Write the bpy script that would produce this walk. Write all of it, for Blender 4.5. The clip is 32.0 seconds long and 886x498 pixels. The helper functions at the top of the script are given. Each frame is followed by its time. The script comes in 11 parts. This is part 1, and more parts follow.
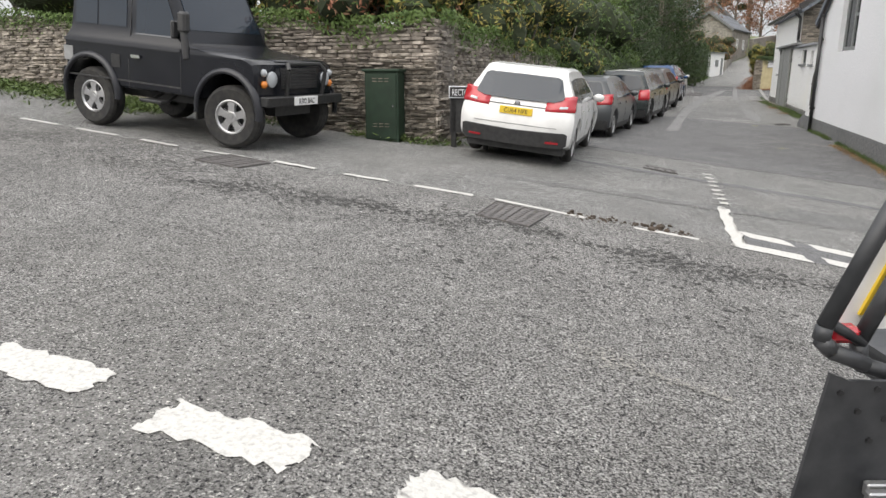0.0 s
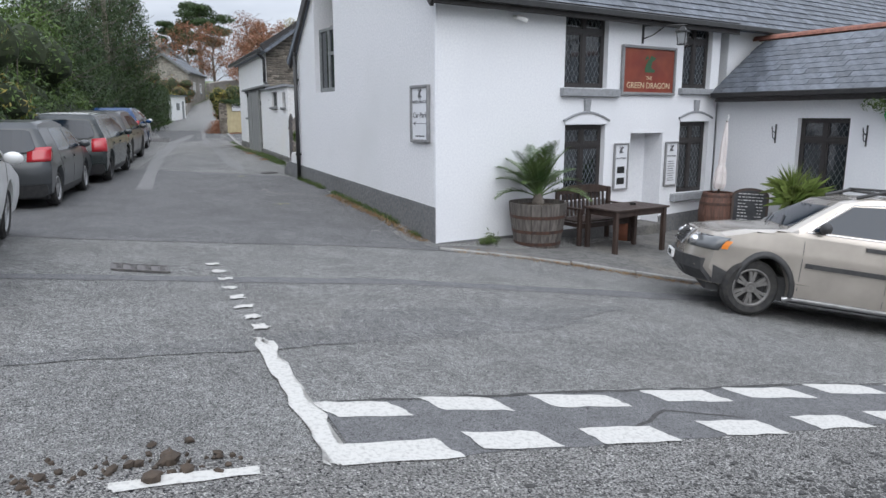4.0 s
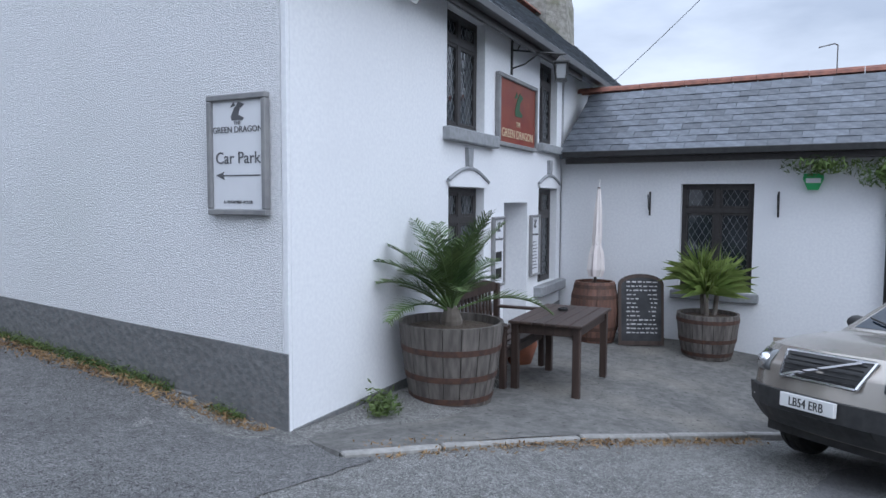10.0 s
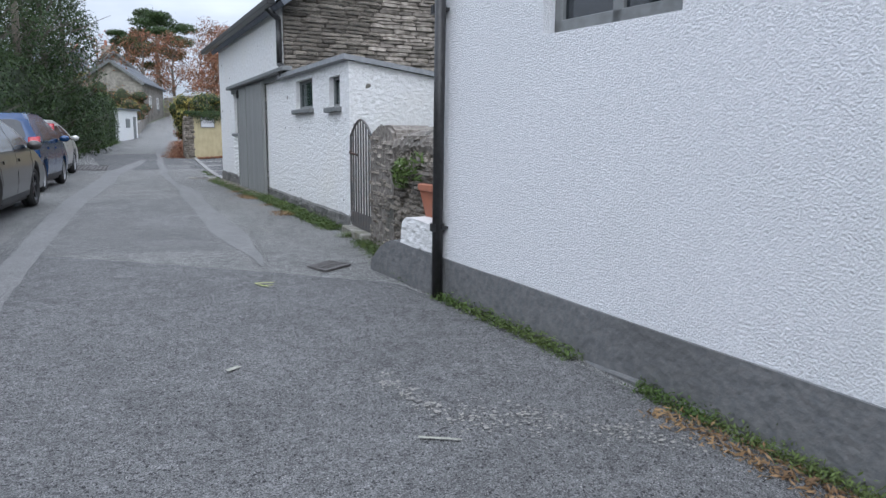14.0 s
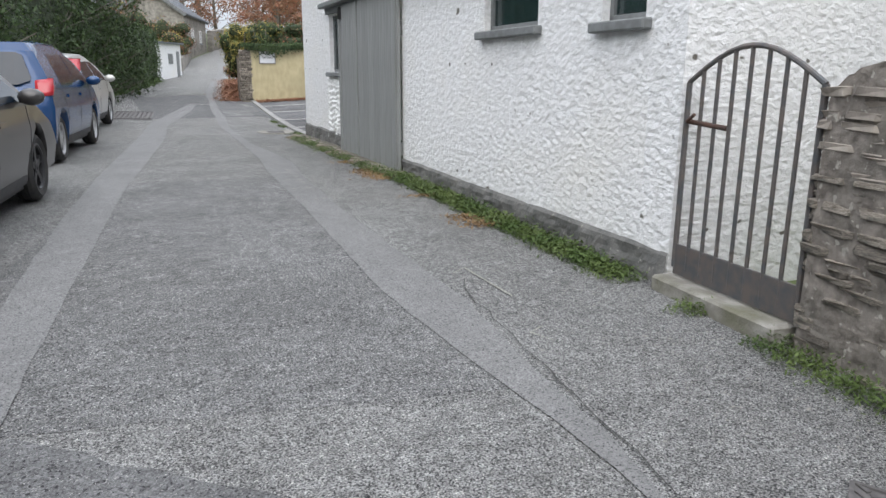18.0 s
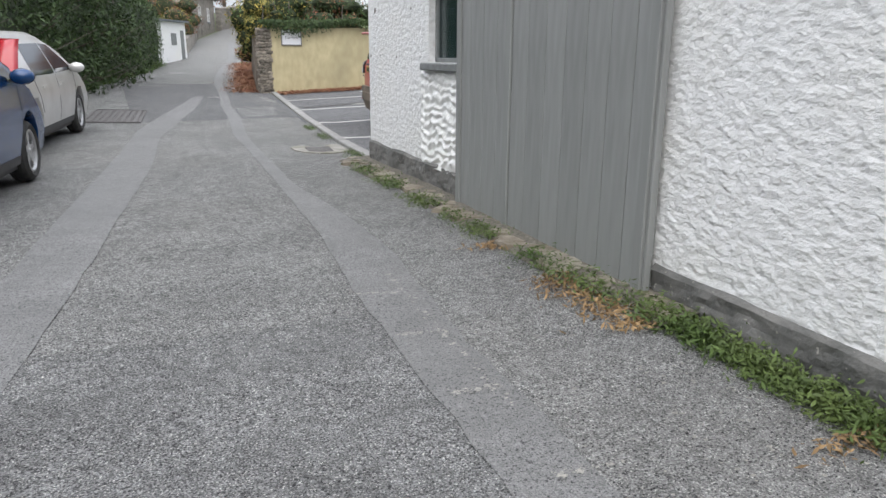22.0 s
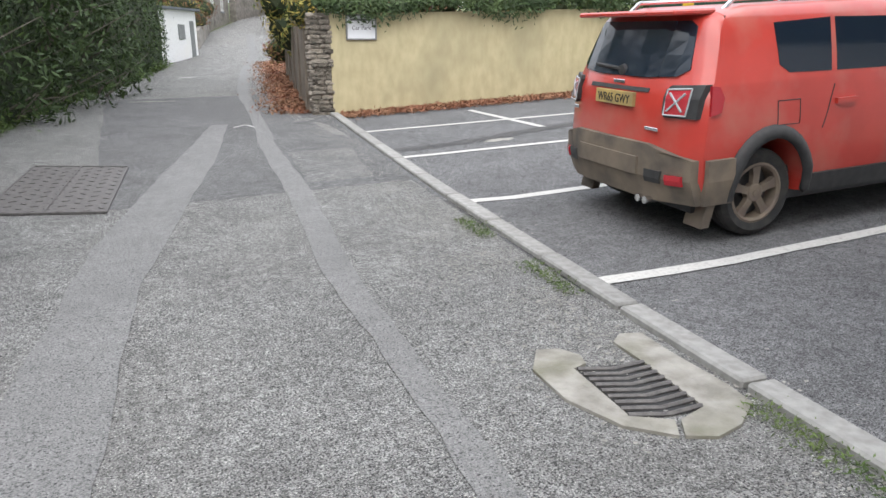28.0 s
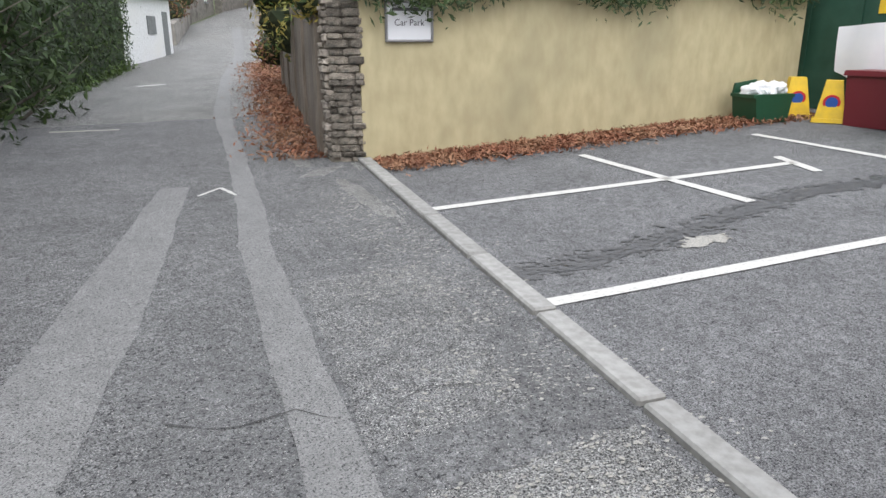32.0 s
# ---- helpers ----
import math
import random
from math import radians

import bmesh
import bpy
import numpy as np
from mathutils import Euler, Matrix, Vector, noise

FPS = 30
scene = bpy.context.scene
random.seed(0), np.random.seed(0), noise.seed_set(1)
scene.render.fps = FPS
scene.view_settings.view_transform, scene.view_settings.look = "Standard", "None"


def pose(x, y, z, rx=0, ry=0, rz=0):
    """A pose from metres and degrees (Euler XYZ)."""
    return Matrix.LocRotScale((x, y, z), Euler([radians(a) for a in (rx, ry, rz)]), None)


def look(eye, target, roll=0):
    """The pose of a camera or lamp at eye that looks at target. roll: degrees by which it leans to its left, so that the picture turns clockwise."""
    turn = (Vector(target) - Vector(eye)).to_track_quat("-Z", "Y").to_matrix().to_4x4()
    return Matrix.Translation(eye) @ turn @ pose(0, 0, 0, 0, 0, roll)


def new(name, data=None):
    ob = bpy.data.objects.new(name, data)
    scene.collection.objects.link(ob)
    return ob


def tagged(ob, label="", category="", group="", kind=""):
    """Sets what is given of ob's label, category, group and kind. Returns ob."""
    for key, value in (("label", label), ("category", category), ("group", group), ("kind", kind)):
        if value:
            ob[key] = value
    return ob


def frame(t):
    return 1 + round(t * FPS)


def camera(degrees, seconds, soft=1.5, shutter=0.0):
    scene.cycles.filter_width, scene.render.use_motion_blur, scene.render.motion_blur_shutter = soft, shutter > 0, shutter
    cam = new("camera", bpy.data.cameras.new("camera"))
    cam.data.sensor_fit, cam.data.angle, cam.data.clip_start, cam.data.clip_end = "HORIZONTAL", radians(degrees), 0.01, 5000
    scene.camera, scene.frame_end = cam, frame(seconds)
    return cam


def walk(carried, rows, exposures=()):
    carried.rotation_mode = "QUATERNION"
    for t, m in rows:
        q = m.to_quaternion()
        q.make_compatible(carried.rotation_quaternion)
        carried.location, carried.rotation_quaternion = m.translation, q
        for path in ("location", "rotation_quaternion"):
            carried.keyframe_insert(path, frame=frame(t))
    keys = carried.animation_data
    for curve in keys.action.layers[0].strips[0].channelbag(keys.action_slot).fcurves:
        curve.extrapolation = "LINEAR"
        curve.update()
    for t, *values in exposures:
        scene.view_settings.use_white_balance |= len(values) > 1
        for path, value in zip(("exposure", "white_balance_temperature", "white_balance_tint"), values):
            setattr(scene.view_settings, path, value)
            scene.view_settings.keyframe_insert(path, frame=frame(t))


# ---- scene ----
cam = camera(64.8, 32.0)
PATH = [
    (0, (-1.07, -0.905, 1.036), (-1.473, 0.991, 0.544), 0.1),
    (0.5, (-1.173, -0.433, 1.024), (-1.545, 1.47, 0.531), -0.0),
    (1, (-1.191, 0.066, 1.0), (-1.427, 1.99, 0.507), -0.2),
    (1.5, (-1.242, 0.543, 0.974), (-1.377, 2.477, 0.485), -0.1),
    (2, (-1.265, 0.995, 0.959), (-1.302, 2.936, 0.479), -0.1),
    (2.5, (-1.195, 1.487, 0.948), (-1.187, 3.429, 0.47), -0.2),
    (3, (-1.064, 1.959, 0.964), (-0.873, 3.892, 0.49), -0.2),
    (3.5, (-0.9, 2.401, 0.962), (-0.327, 4.272, 0.548), -0.0),
    (4, (-0.746, 2.771, 1.026), (0.218, 4.483, 0.652), -0.0),
    (4.5, (-0.545, 3.308, 1.042), (0.736, 4.806, 0.701), -0.4),
    (6.5, (0.157, 5.252, 0.796), (1.918, 6.196, 0.698), -0.4),
    (7, (0.356, 5.679, 0.756), (2.155, 6.549, 0.677), -0.2),
    (7.5, (0.474, 6.136, 0.753), (2.296, 6.957, 0.676), -0.3),
    (8, (0.586, 6.566, 0.733), (2.415, 7.37, 0.656), -0.2),
    (8.5, (0.622, 7.055, 0.743), (2.45, 7.863, 0.663), -0.1),
    (9, (0.646, 7.602, 0.729), (2.469, 8.42, 0.646), 0.1),
    (9.5, (0.655, 8.159, 0.726), (2.451, 9.033, 0.628), 0.2),
    (10, (0.657, 8.665, 0.747), (2.389, 9.654, 0.607), 0.3),
    (10.5, (0.755, 9.188, 0.753), (2.409, 10.298, 0.582), 0.7),
    (11, (0.863, 9.743, 0.733), (2.371, 11.042, 0.543), 0.8),
    (11.5, (0.952, 10.294, 0.716), (2.319, 11.739, 0.512), 0.8),
    (12, (0.995, 10.909, 0.724), (2.244, 12.452, 0.484), 0.9),
    (12.5, (1.067, 11.532, 0.747), (2.242, 13.129, 0.485), 0.9),
    (13, (1.139, 12.183, 0.775), (2.259, 13.816, 0.493), 0.8),
    (13.5, (1.217, 12.84, 0.819), (2.297, 14.497, 0.526), 0.7),
    (15.5, (1.608, 15.476, 0.901), (2.654, 17.146, 0.558), 0.2),
    (16, (1.697, 16.105, 0.914), (2.739, 17.776, 0.566), 0.2),
    (16.5, (1.736, 16.744, 0.911), (2.767, 18.418, 0.544), 0.2),
    (17, (1.763, 17.37, 0.907), (2.765, 19.056, 0.512), 0.2),
    (17.5, (1.799, 17.996, 0.906), (2.77, 19.687, 0.462), 0.3),
    (18, (1.872, 18.628, 0.926), (2.829, 20.317, 0.445), 0.3),
    (18.5, (1.958, 19.253, 0.947), (2.906, 20.939, 0.439), 0.2),
    (19, (2.028, 19.849, 0.985), (2.972, 21.534, 0.466), 0.2),
    (19.5, (2.124, 20.45, 1.018), (3.064, 22.135, 0.49), 0.2),
    (20, (2.245, 21.06, 1.048), (3.182, 22.745, 0.516), 0.2),
    (20.5, (2.377, 21.64, 1.067), (3.314, 23.324, 0.534), 0.3),
    (21, (2.535, 22.254, 1.054), (3.472, 23.939, 0.522), 0.5),
    (21.5, (2.682, 22.822, 1.046), (3.617, 24.508, 0.515), 0.4),
    (22, (2.814, 23.419, 1.03), (3.745, 25.107, 0.499), 0.4),
    (22.5, (2.92, 24.067, 1.035), (3.848, 25.757, 0.502), 0.3),
    (23, (2.951, 24.667, 1.063), (3.878, 26.356, 0.524), 0.4),
    (23.5, (3.01, 25.269, 1.081), (3.933, 26.959, 0.54), 0.5),
    (24, (3.109, 25.875, 1.101), (4.027, 27.567, 0.559), 0.4),
    (24.5, (3.234, 26.502, 1.099), (4.149, 28.195, 0.555), 0.3),
    (25, (3.413, 27.099, 1.106), (4.315, 28.798, 0.557), 0.0),
    (25.5, (3.542, 27.693, 1.111), (4.437, 29.395, 0.561), -0.0),
    (26, (3.66, 28.274, 1.128), (4.545, 29.979, 0.572), -0.3),
    (26.5, (3.722, 28.859, 1.142), (4.609, 30.563, 0.586), -0.2),
    (28.5, (4.033, 30.901, 1.193), (4.936, 32.595, 0.633), -0.3),
    (29, (4.171, 31.46, 1.196), (5.077, 33.153, 0.636), -0.2),
    (29.5, (4.353, 31.99, 1.193), (5.258, 33.684, 0.635), -0.2),
    (30, (4.554, 32.578, 1.195), (5.461, 34.27, 0.633), -0.1),
    (30.5, (4.794, 33.142, 1.192), (5.714, 34.827, 0.631), -0.1),
    (31, (4.933, 33.72, 1.208), (5.861, 35.401, 0.646), -0.1),
    (31.5, (5.022, 34.294, 1.265), (5.953, 35.969, 0.695), -0.1),
    (32, (5.092, 34.885, 1.313), (6.013, 36.564, 0.736), -0.1),
]
EXPOSE = [(0, 0.6, 6900, 10), (1.5, 0.6, 6750, 10), (3, 0.45, 6500, 10), (4, 0.35, 6150, 10), (8, 0.15, 5600, 10), (11, 0.3, 5600, 10), (13, 0.35, 5750, 10),
          (16, 0.65, 6000, 10), (19, 0.72, 6450, 10), (22, 0.75, 6450, 10), (24, 0.85, 6700, 10), (26.5, 0.85, 6600, 10), (29, 1.05, 6500, 10), (31, 0.92, 6450, 10), (32, 0.8, 6450, 10)]
METRE = 1.1  # one unit of the plan in metres
walk(cam, [(t, look(tuple(METRE * v for v in eye), tuple(METRE * v for v in target), roll)) for t, eye, target, roll in PATH], EXPOSE)

# ---- light: an overcast afternoon ----
world = bpy.data.worlds.new("overcast_sky")
scene.world = world
world.use_nodes = True
wn, wl = world.node_tree.nodes, world.node_tree.links
wn.clear()
w_out = wn.new("ShaderNodeOutputWorld")
w_bg = wn.new("ShaderNodeBackground")
w_sky = wn.new("ShaderNodeTexSky")
w_sky.sky_type = "NISHITA"
w_sky.sun_disc = False
w_sky.sun_elevation, w_sky.sun_rotation = radians(38), radians(200)
w_scale = wn.new("ShaderNodeMixRGB")
w_scale.blend_type = "MULTIPLY"
w_scale.inputs[0].default_value = 1.0
w_scale.inputs[2].default_value = (0.75, 0.75, 0.75, 1)
w_tex = wn.new("ShaderNodeTexCoord")
w_map = wn.new("ShaderNodeMapping")
w_map.inputs["Scale"].default_value = (1.0, 1.0, 3.2)
w_noise = wn.new("ShaderNodeTexNoise")
w_noise.inputs["Scale"].default_value = 2.1
w_noise.inputs["Detail"].default_value = 6.0
w_noise.inputs["Roughness"].default_value = 0.52
w_ramp = wn.new("ShaderNodeValToRGB")
w_ramp.color_ramp.elements[0].position, w_ramp.color_ramp.elements[0].color = 0.36, (5.0, 5.35, 6.0, 1)
w_ramp.color_ramp.elements[1].position, w_ramp.color_ramp.elements[1].color = 0.64, (9.15, 9.35, 9.75, 1)
w_mix = wn.new("ShaderNodeMixRGB")
w_mix.inputs[0].default_value = 0.9
w_bg.inputs["Strength"].default_value = 0.1
wl.new(w_tex.outputs["Generated"], w_map.inputs["Vector"])
wl.new(w_map.outputs[0], w_noise.inputs["Vector"])
wl.new(w_noise.outputs[0], w_ramp.inputs[0])
wl.new(w_sky.outputs[0], w_scale.inputs[1])
wl.new(w_scale.outputs[0], w_mix.inputs[1])
wl.new(w_ramp.outputs[0], w_mix.inputs[2])
# an overcast sky: about three times as bright overhead as at the horizon
w_sep = wn.new("ShaderNodeSeparateXYZ")
w_zen = wn.new("ShaderNodeMapRange")
w_zen.inputs[1].default_value, w_zen.inputs[2].default_value = 0.0, 1.0
w_zen.inputs[3].default_value, w_zen.inputs[4].default_value = 0.68, 2.1
w_up = wn.new("ShaderNodeVectorMath")
w_up.operation = "SCALE"
wl.new(w_tex.outputs["Generated"], w_sep.inputs[0])
wl.new(w_sep.outputs["Z"], w_zen.inputs[0])
wl.new(w_mix.outputs[0], w_up.inputs[0])
wl.new(w_zen.outputs[0], w_up.inputs["Scale"])
wl.new(w_up.outputs[0], w_bg.inputs["Color"])
wl.new(w_bg.outputs[0], w_out.inputs["Surface"])

sun = new("sun", bpy.data.lights.new("sun", "SUN"))
sun.data.energy, sun.data.angle, sun.data.color = 1.35, radians(70), (1.0, 0.96, 0.9)
sun.matrix_world = look((-10, -20, 24), (0, 0, 0))

# ---- materials ----
MATS = {}


def mat(name, col, rough=0.7, col2=None, scale=8.0, detail=6.0, bump=0.0, bscale=40.0, metal=0.0, col3=None,
        scale3=1.2, spread3=0.12, lo=0.35, hi=0.65, rnd=0.0, coat=0.0, stretch=(1, 1, 1), spec=0.5, island=False, chips=(), mottle=()):
    """A surface: col and col2 mixed by fine noise, col3 in large stains, bump by noise, and a random shade per piece."""
    m = bpy.data.materials.new(name)
    m.use_nodes = True
    nt = m.node_tree
    n, l = nt.nodes, nt.links
    b = n["Principled BSDF"]
    b.inputs["Roughness"].default_value = rough
    b.inputs["Metallic"].default_value = metal
    b.inputs["Coat Weight"].default_value = coat
    b.inputs["Coat Roughness"].default_value = 0.08
    b.inputs["Specular IOR Level"].default_value = spec
    b.inputs["Base Color"].default_value = (*col, 1)
    tc = n.new("ShaderNodeTexCoord")
    mp = n.new("ShaderNodeMapping")
    mp.inputs["Scale"].default_value = stretch
    l.new(tc.outputs["Object"], mp.inputs["Vector"])
    sock = None

    def noise_fac(s, d, a, z):
        t = n.new("ShaderNodeTexNoise")
        t.inputs["Scale"].default_value, t.inputs["Detail"].default_value = s, d
        l.new(mp.outputs[0], t.inputs["Vector"])
        r = n.new("ShaderNodeMapRange")
        r.inputs[1].default_value, r.inputs[2].default_value = a, z
        l.new(t.outputs[0], r.inputs[0])
        return r.outputs[0]

    def blend(fac, a, c):
        x = n.new("ShaderNodeMixRGB")
        if fac is not None:
            l.new(fac, x.inputs[0])
        for i, v in ((1, a), (2, c)):
            if isinstance(v, tuple):
                x.inputs[i].default_value = (*v, 1)
            else:
                l.new(v, x.inputs[i])
        return x

    if col2:
        sock = blend(noise_fac(scale, detail, lo, hi), col, col2).outputs[0]
    if col3:
        sock = blend(noise_fac(scale3, 5.0, 0.5, 0.5 + spread3 * 2), sock if sock else col, col3).outputs[0]
    for c, s, a, z in chips:
        sock = blend(noise_fac(s, 2.0, a, z), sock if sock else col, c).outputs[0]
    for sc, amount in mottle:
        r = n.new("ShaderNodeMapRange")
        r.inputs[3].default_value, r.inputs[4].default_value = 1 - amount, 1 + amount
        l.new(noise_fac(sc, 3.0, 0.3, 0.7), r.inputs[0])
        x = n.new("ShaderNodeHueSaturation")
        l.new(r.outputs[0], x.inputs["Value"])
        l.new(sock, x.inputs["Color"])
        sock = x.outputs[0]
    if rnd:
        src = n.new("ShaderNodeNewGeometry").outputs["Random Per Island"] if island else n.new("ShaderNodeObjectInfo").outputs["Random"]
        r = n.new("ShaderNodeMapRange")
        r.inputs[3].default_value, r.inputs[4].default_value = 1 - rnd, 1 + rnd
        l.new(src, r.inputs[0])
        x = n.new("ShaderNodeHueSaturation")
        l.new(r.outputs[0], x.inputs["Value"])
        if sock:
            l.new(sock, x.inputs["Color"])
        else:
            x.inputs["Color"].default_value = (*col, 1)
        sock = x.outputs[0]
    if sock:
        l.new(sock, b.inputs["Base Color"])
    if bump:
        t = n.new("ShaderNodeTexNoise")
        t.inputs["Scale"].default_value, t.inputs["Detail"].default_value = bscale, 5.0
        l.new(mp.outputs[0], t.inputs["Vector"])
        bp = n.new("ShaderNodeBump")
        bp.inputs["Strength"].default_value = min(bump, 1.0)
        bp.inputs["Distance"].default_value = 0.02 * bump
        l.new(t.outputs[0], bp.inputs["Height"])
        l.new(bp.outputs[0], b.inputs["Normal"])
    MATS[name] = m
    return m


def glass_mat(name, col=(0.02, 0.025, 0.03), rough=0.04, alpha=1.0):
    m = mat(name, col, rough, spec=0.8)
    m.node_tree.nodes["Principled BSDF"].inputs["IOR"].default_value = 1.5
    m.node_tree.nodes["Principled BSDF"].inputs["Alpha"].default_value = alpha
    return m


CHIPS = [((0.04, 0.04, 0.042), 100, 0.57, 0.66), ((0.55, 0.54, 0.51), 125, 0.6, 0.68)]
ASPHALT = mat("asphalt_coarse", (0.09, 0.09, 0.09), 1.0, (0.36, 0.358, 0.35), 140, 4, 1.3, 120, col3=(0.23, 0.226, 0.218), scale3=0.35, lo=0.39, hi=0.6, chips=CHIPS, spec=0.1, mottle=((38, 0.26), (11, 0.14), (1.7, 0.1)))
ASPHALT_DARK = mat("asphalt_dark", (0.09, 0.09, 0.094), 0.85, (0.21, 0.21, 0.213), 150, 4, 0.7, 130, col3=(0.12, 0.12, 0.123), scale3=0.5, chips=CHIPS[:1], spec=0.3, mottle=((38, 0.18), (7, 0.12)))
ASPHALT_PARK = mat("asphalt_car_park", (0.085, 0.085, 0.088), 1.0, (0.24, 0.24, 0.243), 150, 4, 0.8, 130, col3=(0.16, 0.16, 0.162), scale3=0.5, lo=0.38, hi=0.62, chips=CHIPS[:1], spec=0.1, mottle=((38, 0.26), (11, 0.14), (1.7, 0.1)))
ASPHALT_MID = mat("asphalt_mid", (0.085, 0.085, 0.086), 1.0, (0.3, 0.3, 0.298), 140, 4, 1.2, 120, col3=(0.17, 0.17, 0.168), scale3=0.5, lo=0.39, hi=0.61, chips=CHIPS, spec=0.15, mottle=((38, 0.26), (11, 0.14), (1.7, 0.1)))
ASPHALT_NEAR = mat("asphalt_fine_lane", (0.07, 0.07, 0.071), 0.95, (0.23, 0.23, 0.231), 150, 4, 0.8, 130, col3=(0.13, 0.13, 0.132), scale3=0.4, lo=0.39, hi=0.62, chips=[((0.035, 0.035, 0.037), 70, 0.58, 0.66), ((0.4, 0.39, 0.37), 125, 0.65, 0.7)], spec=0.2, mottle=((38, 0.26), (11, 0.14), (1.7, 0.1)))
ASPHALT_PALE = mat("asphalt_smooth_strip", (0.115, 0.114, 0.113), 0.75, (0.255, 0.253, 0.25), 150, 4, 0.7, 130, col3=(0.16, 0.159, 0.157), scale3=0.8, chips=CHIPS[:1], spec=0.5, mottle=((38, 0.14), (7, 0.08), (1.5, 0.06)))
ASPHALT_OLD = mat("asphalt_main_road", (0.075, 0.073, 0.072), 1.0, (0.33, 0.325, 0.315), 100, 4, 1.3, 85, col3=(0.19, 0.186, 0.178), scale3=0.3, lo=0.4, hi=0.6, chips=[((0.03, 0.03, 0.032), 65, 0.56, 0.66), ((0.5, 0.49, 0.46), 80, 0.61, 0.68)], spec=0.1, mottle=((38, 0.26), (11, 0.14), (1.7, 0.1)))
ASPHALT_WET = mat("asphalt_wet", (0.05, 0.05, 0.052), 0.55, (0.1, 0.1, 0.103), 150, 4, 0.5, 130)
SPRAY_PALE = mat("faded_spray_paint", (0.38, 0.38, 0.32), 0.85, (0.25, 0.25, 0.22), 60, 4)
TAR = mat("dark_tar", (0.035, 0.034, 0.034), 0.85, (0.07, 0.068, 0.065), 60, 4, 0.6, 90)
SCUFF = mat("pale_scuff_dust", (0.36, 0.345, 0.31), 0.95, (0.24, 0.235, 0.22), 90, 5, 0.5, 120, lo=0.42, hi=0.58)
ROAD_WHITE = mat("road_paint", (0.52, 0.51, 0.485), 0.85, (0.36, 0.352, 0.335), 45, 6, 0.5, 70, lo=0.47, hi=0.72)
ROAD_YELLOW = mat("spray_paint_yellow", (0.5, 0.53, 0.16), 0.85, (0.27, 0.28, 0.16), 40, 4)
RENDER_WHITE = mat("pub_render_white", (0.8, 0.81, 0.83), 0.85, (0.74, 0.75, 0.78), 30, 5, 0.14, 14, col3=(0.72, 0.73, 0.76), scale3=0.6)
ROUGHCAST = mat("roughcast_white", (0.8, 0.8, 0.82), 0.9, (0.7, 0.71, 0.73), 30, 7, 0.95, 78, col3=(0.7, 0.71, 0.72), scale3=0.45)
ROUGHCAST2 = mat("roughcast_old_white", (0.8, 0.8, 0.8), 0.9, (0.68, 0.68, 0.67), 14, 6, 1.4, 19, col3=(0.74, 0.73, 0.7), scale3=0.8, stretch=(0.85, 0.85, 1.2), chips=[((0.16, 0.15, 0.13), 7, 0.71, 0.74)])
PLINTH = mat("plinth_grey_paint", (0.13, 0.135, 0.14), 0.85, (0.18, 0.18, 0.18), 20, 5, 1.0, 14, col3=(0.1, 0.1, 0.1), scale3=0.7)
SILL = mat("sill_grey", (0.3, 0.31, 0.33), 0.8, (0.24, 0.25, 0.26), 18, 5, 0.2, 50)
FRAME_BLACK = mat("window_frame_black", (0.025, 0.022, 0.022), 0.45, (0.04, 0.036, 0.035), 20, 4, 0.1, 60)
FRAME_GREY = mat("frame_grey_paint", (0.2, 0.21, 0.21), 0.6, (0.15, 0.155, 0.155), 15, 5, 0.15, 40)
GLASS = glass_mat("window_glass")
GLASS_CAR = glass_mat("car_glass", (0.012, 0.02, 0.032), 0.07)
GLASS_CAR.node_tree.nodes["Principled BSDF"].inputs["Specular IOR Level"].default_value = 0.6
SLATE = mat("roof_slate", (0.07, 0.08, 0.098), 0.45, (0.13, 0.143, 0.165), 9, 6, 0.25, 30, rnd=0.3)
SLATE_I = mat("roof_slate_course", (0.07, 0.08, 0.098), 0.5, (0.13, 0.143, 0.165), 7, 6, 0.25, 30, rnd=0.32, island=True)
RIDGE = mat("ridge_tile_red", (0.3, 0.13, 0.09), 0.8, (0.2, 0.09, 0.07), 12, 5, 0.3, 30)
STONE = mat("slate_stone", (0.19, 0.165, 0.138), 0.9, (0.38, 0.335, 0.28), 13, 7, 1.0, 26, rnd=0.45, col3=(0.09, 0.09, 0.078), scale3=2.5)
STONE_I = mat("slate_stone_far", (0.18, 0.157, 0.135), 0.9, (0.36, 0.32, 0.275), 9, 6, 0.7, 22, rnd=0.35, island=True)
MORTAR = mat("earth_mortar", (0.13, 0.116, 0.1), 0.95, (0.2, 0.18, 0.158), 14, 5, 0.8, 25)
TAN = mat("tan_render_wall", (0.5, 0.44, 0.27), 0.9, (0.42, 0.36, 0.22), 7, 6, 0.3, 30, col3=(0.3, 0.27, 0.17), scale3=0.9, spread3=0.2, stretch=(1, 1, 0.5))
KERB = mat("concrete_kerb", (0.3, 0.295, 0.283), 0.88, (0.22, 0.216, 0.205), 20, 6, 0.4, 40, rnd=0.08)
CONCRETE = mat("old_concrete", (0.33, 0.315, 0.285), 0.92, (0.2, 0.188, 0.165), 9, 7, 0.9, 25, col3=(0.15, 0.145, 0.1), scale3=2.2)
PAVING = mat("forecourt_concrete", (0.15, 0.147, 0.14), 0.9, (0.1, 0.098, 0.094), 9, 8, 0.5, 60, col3=(0.2, 0.188, 0.165), scale3=0.9, chips=[((0.06, 0.058, 0.055), 26, 0.62, 0.7)], mottle=((22, 0.15), (3, 0.15)))
EARTH = mat("earth", (0.09, 0.07, 0.05), 0.95, (0.14, 0.11, 0.08), 8, 6, 0.8, 30)
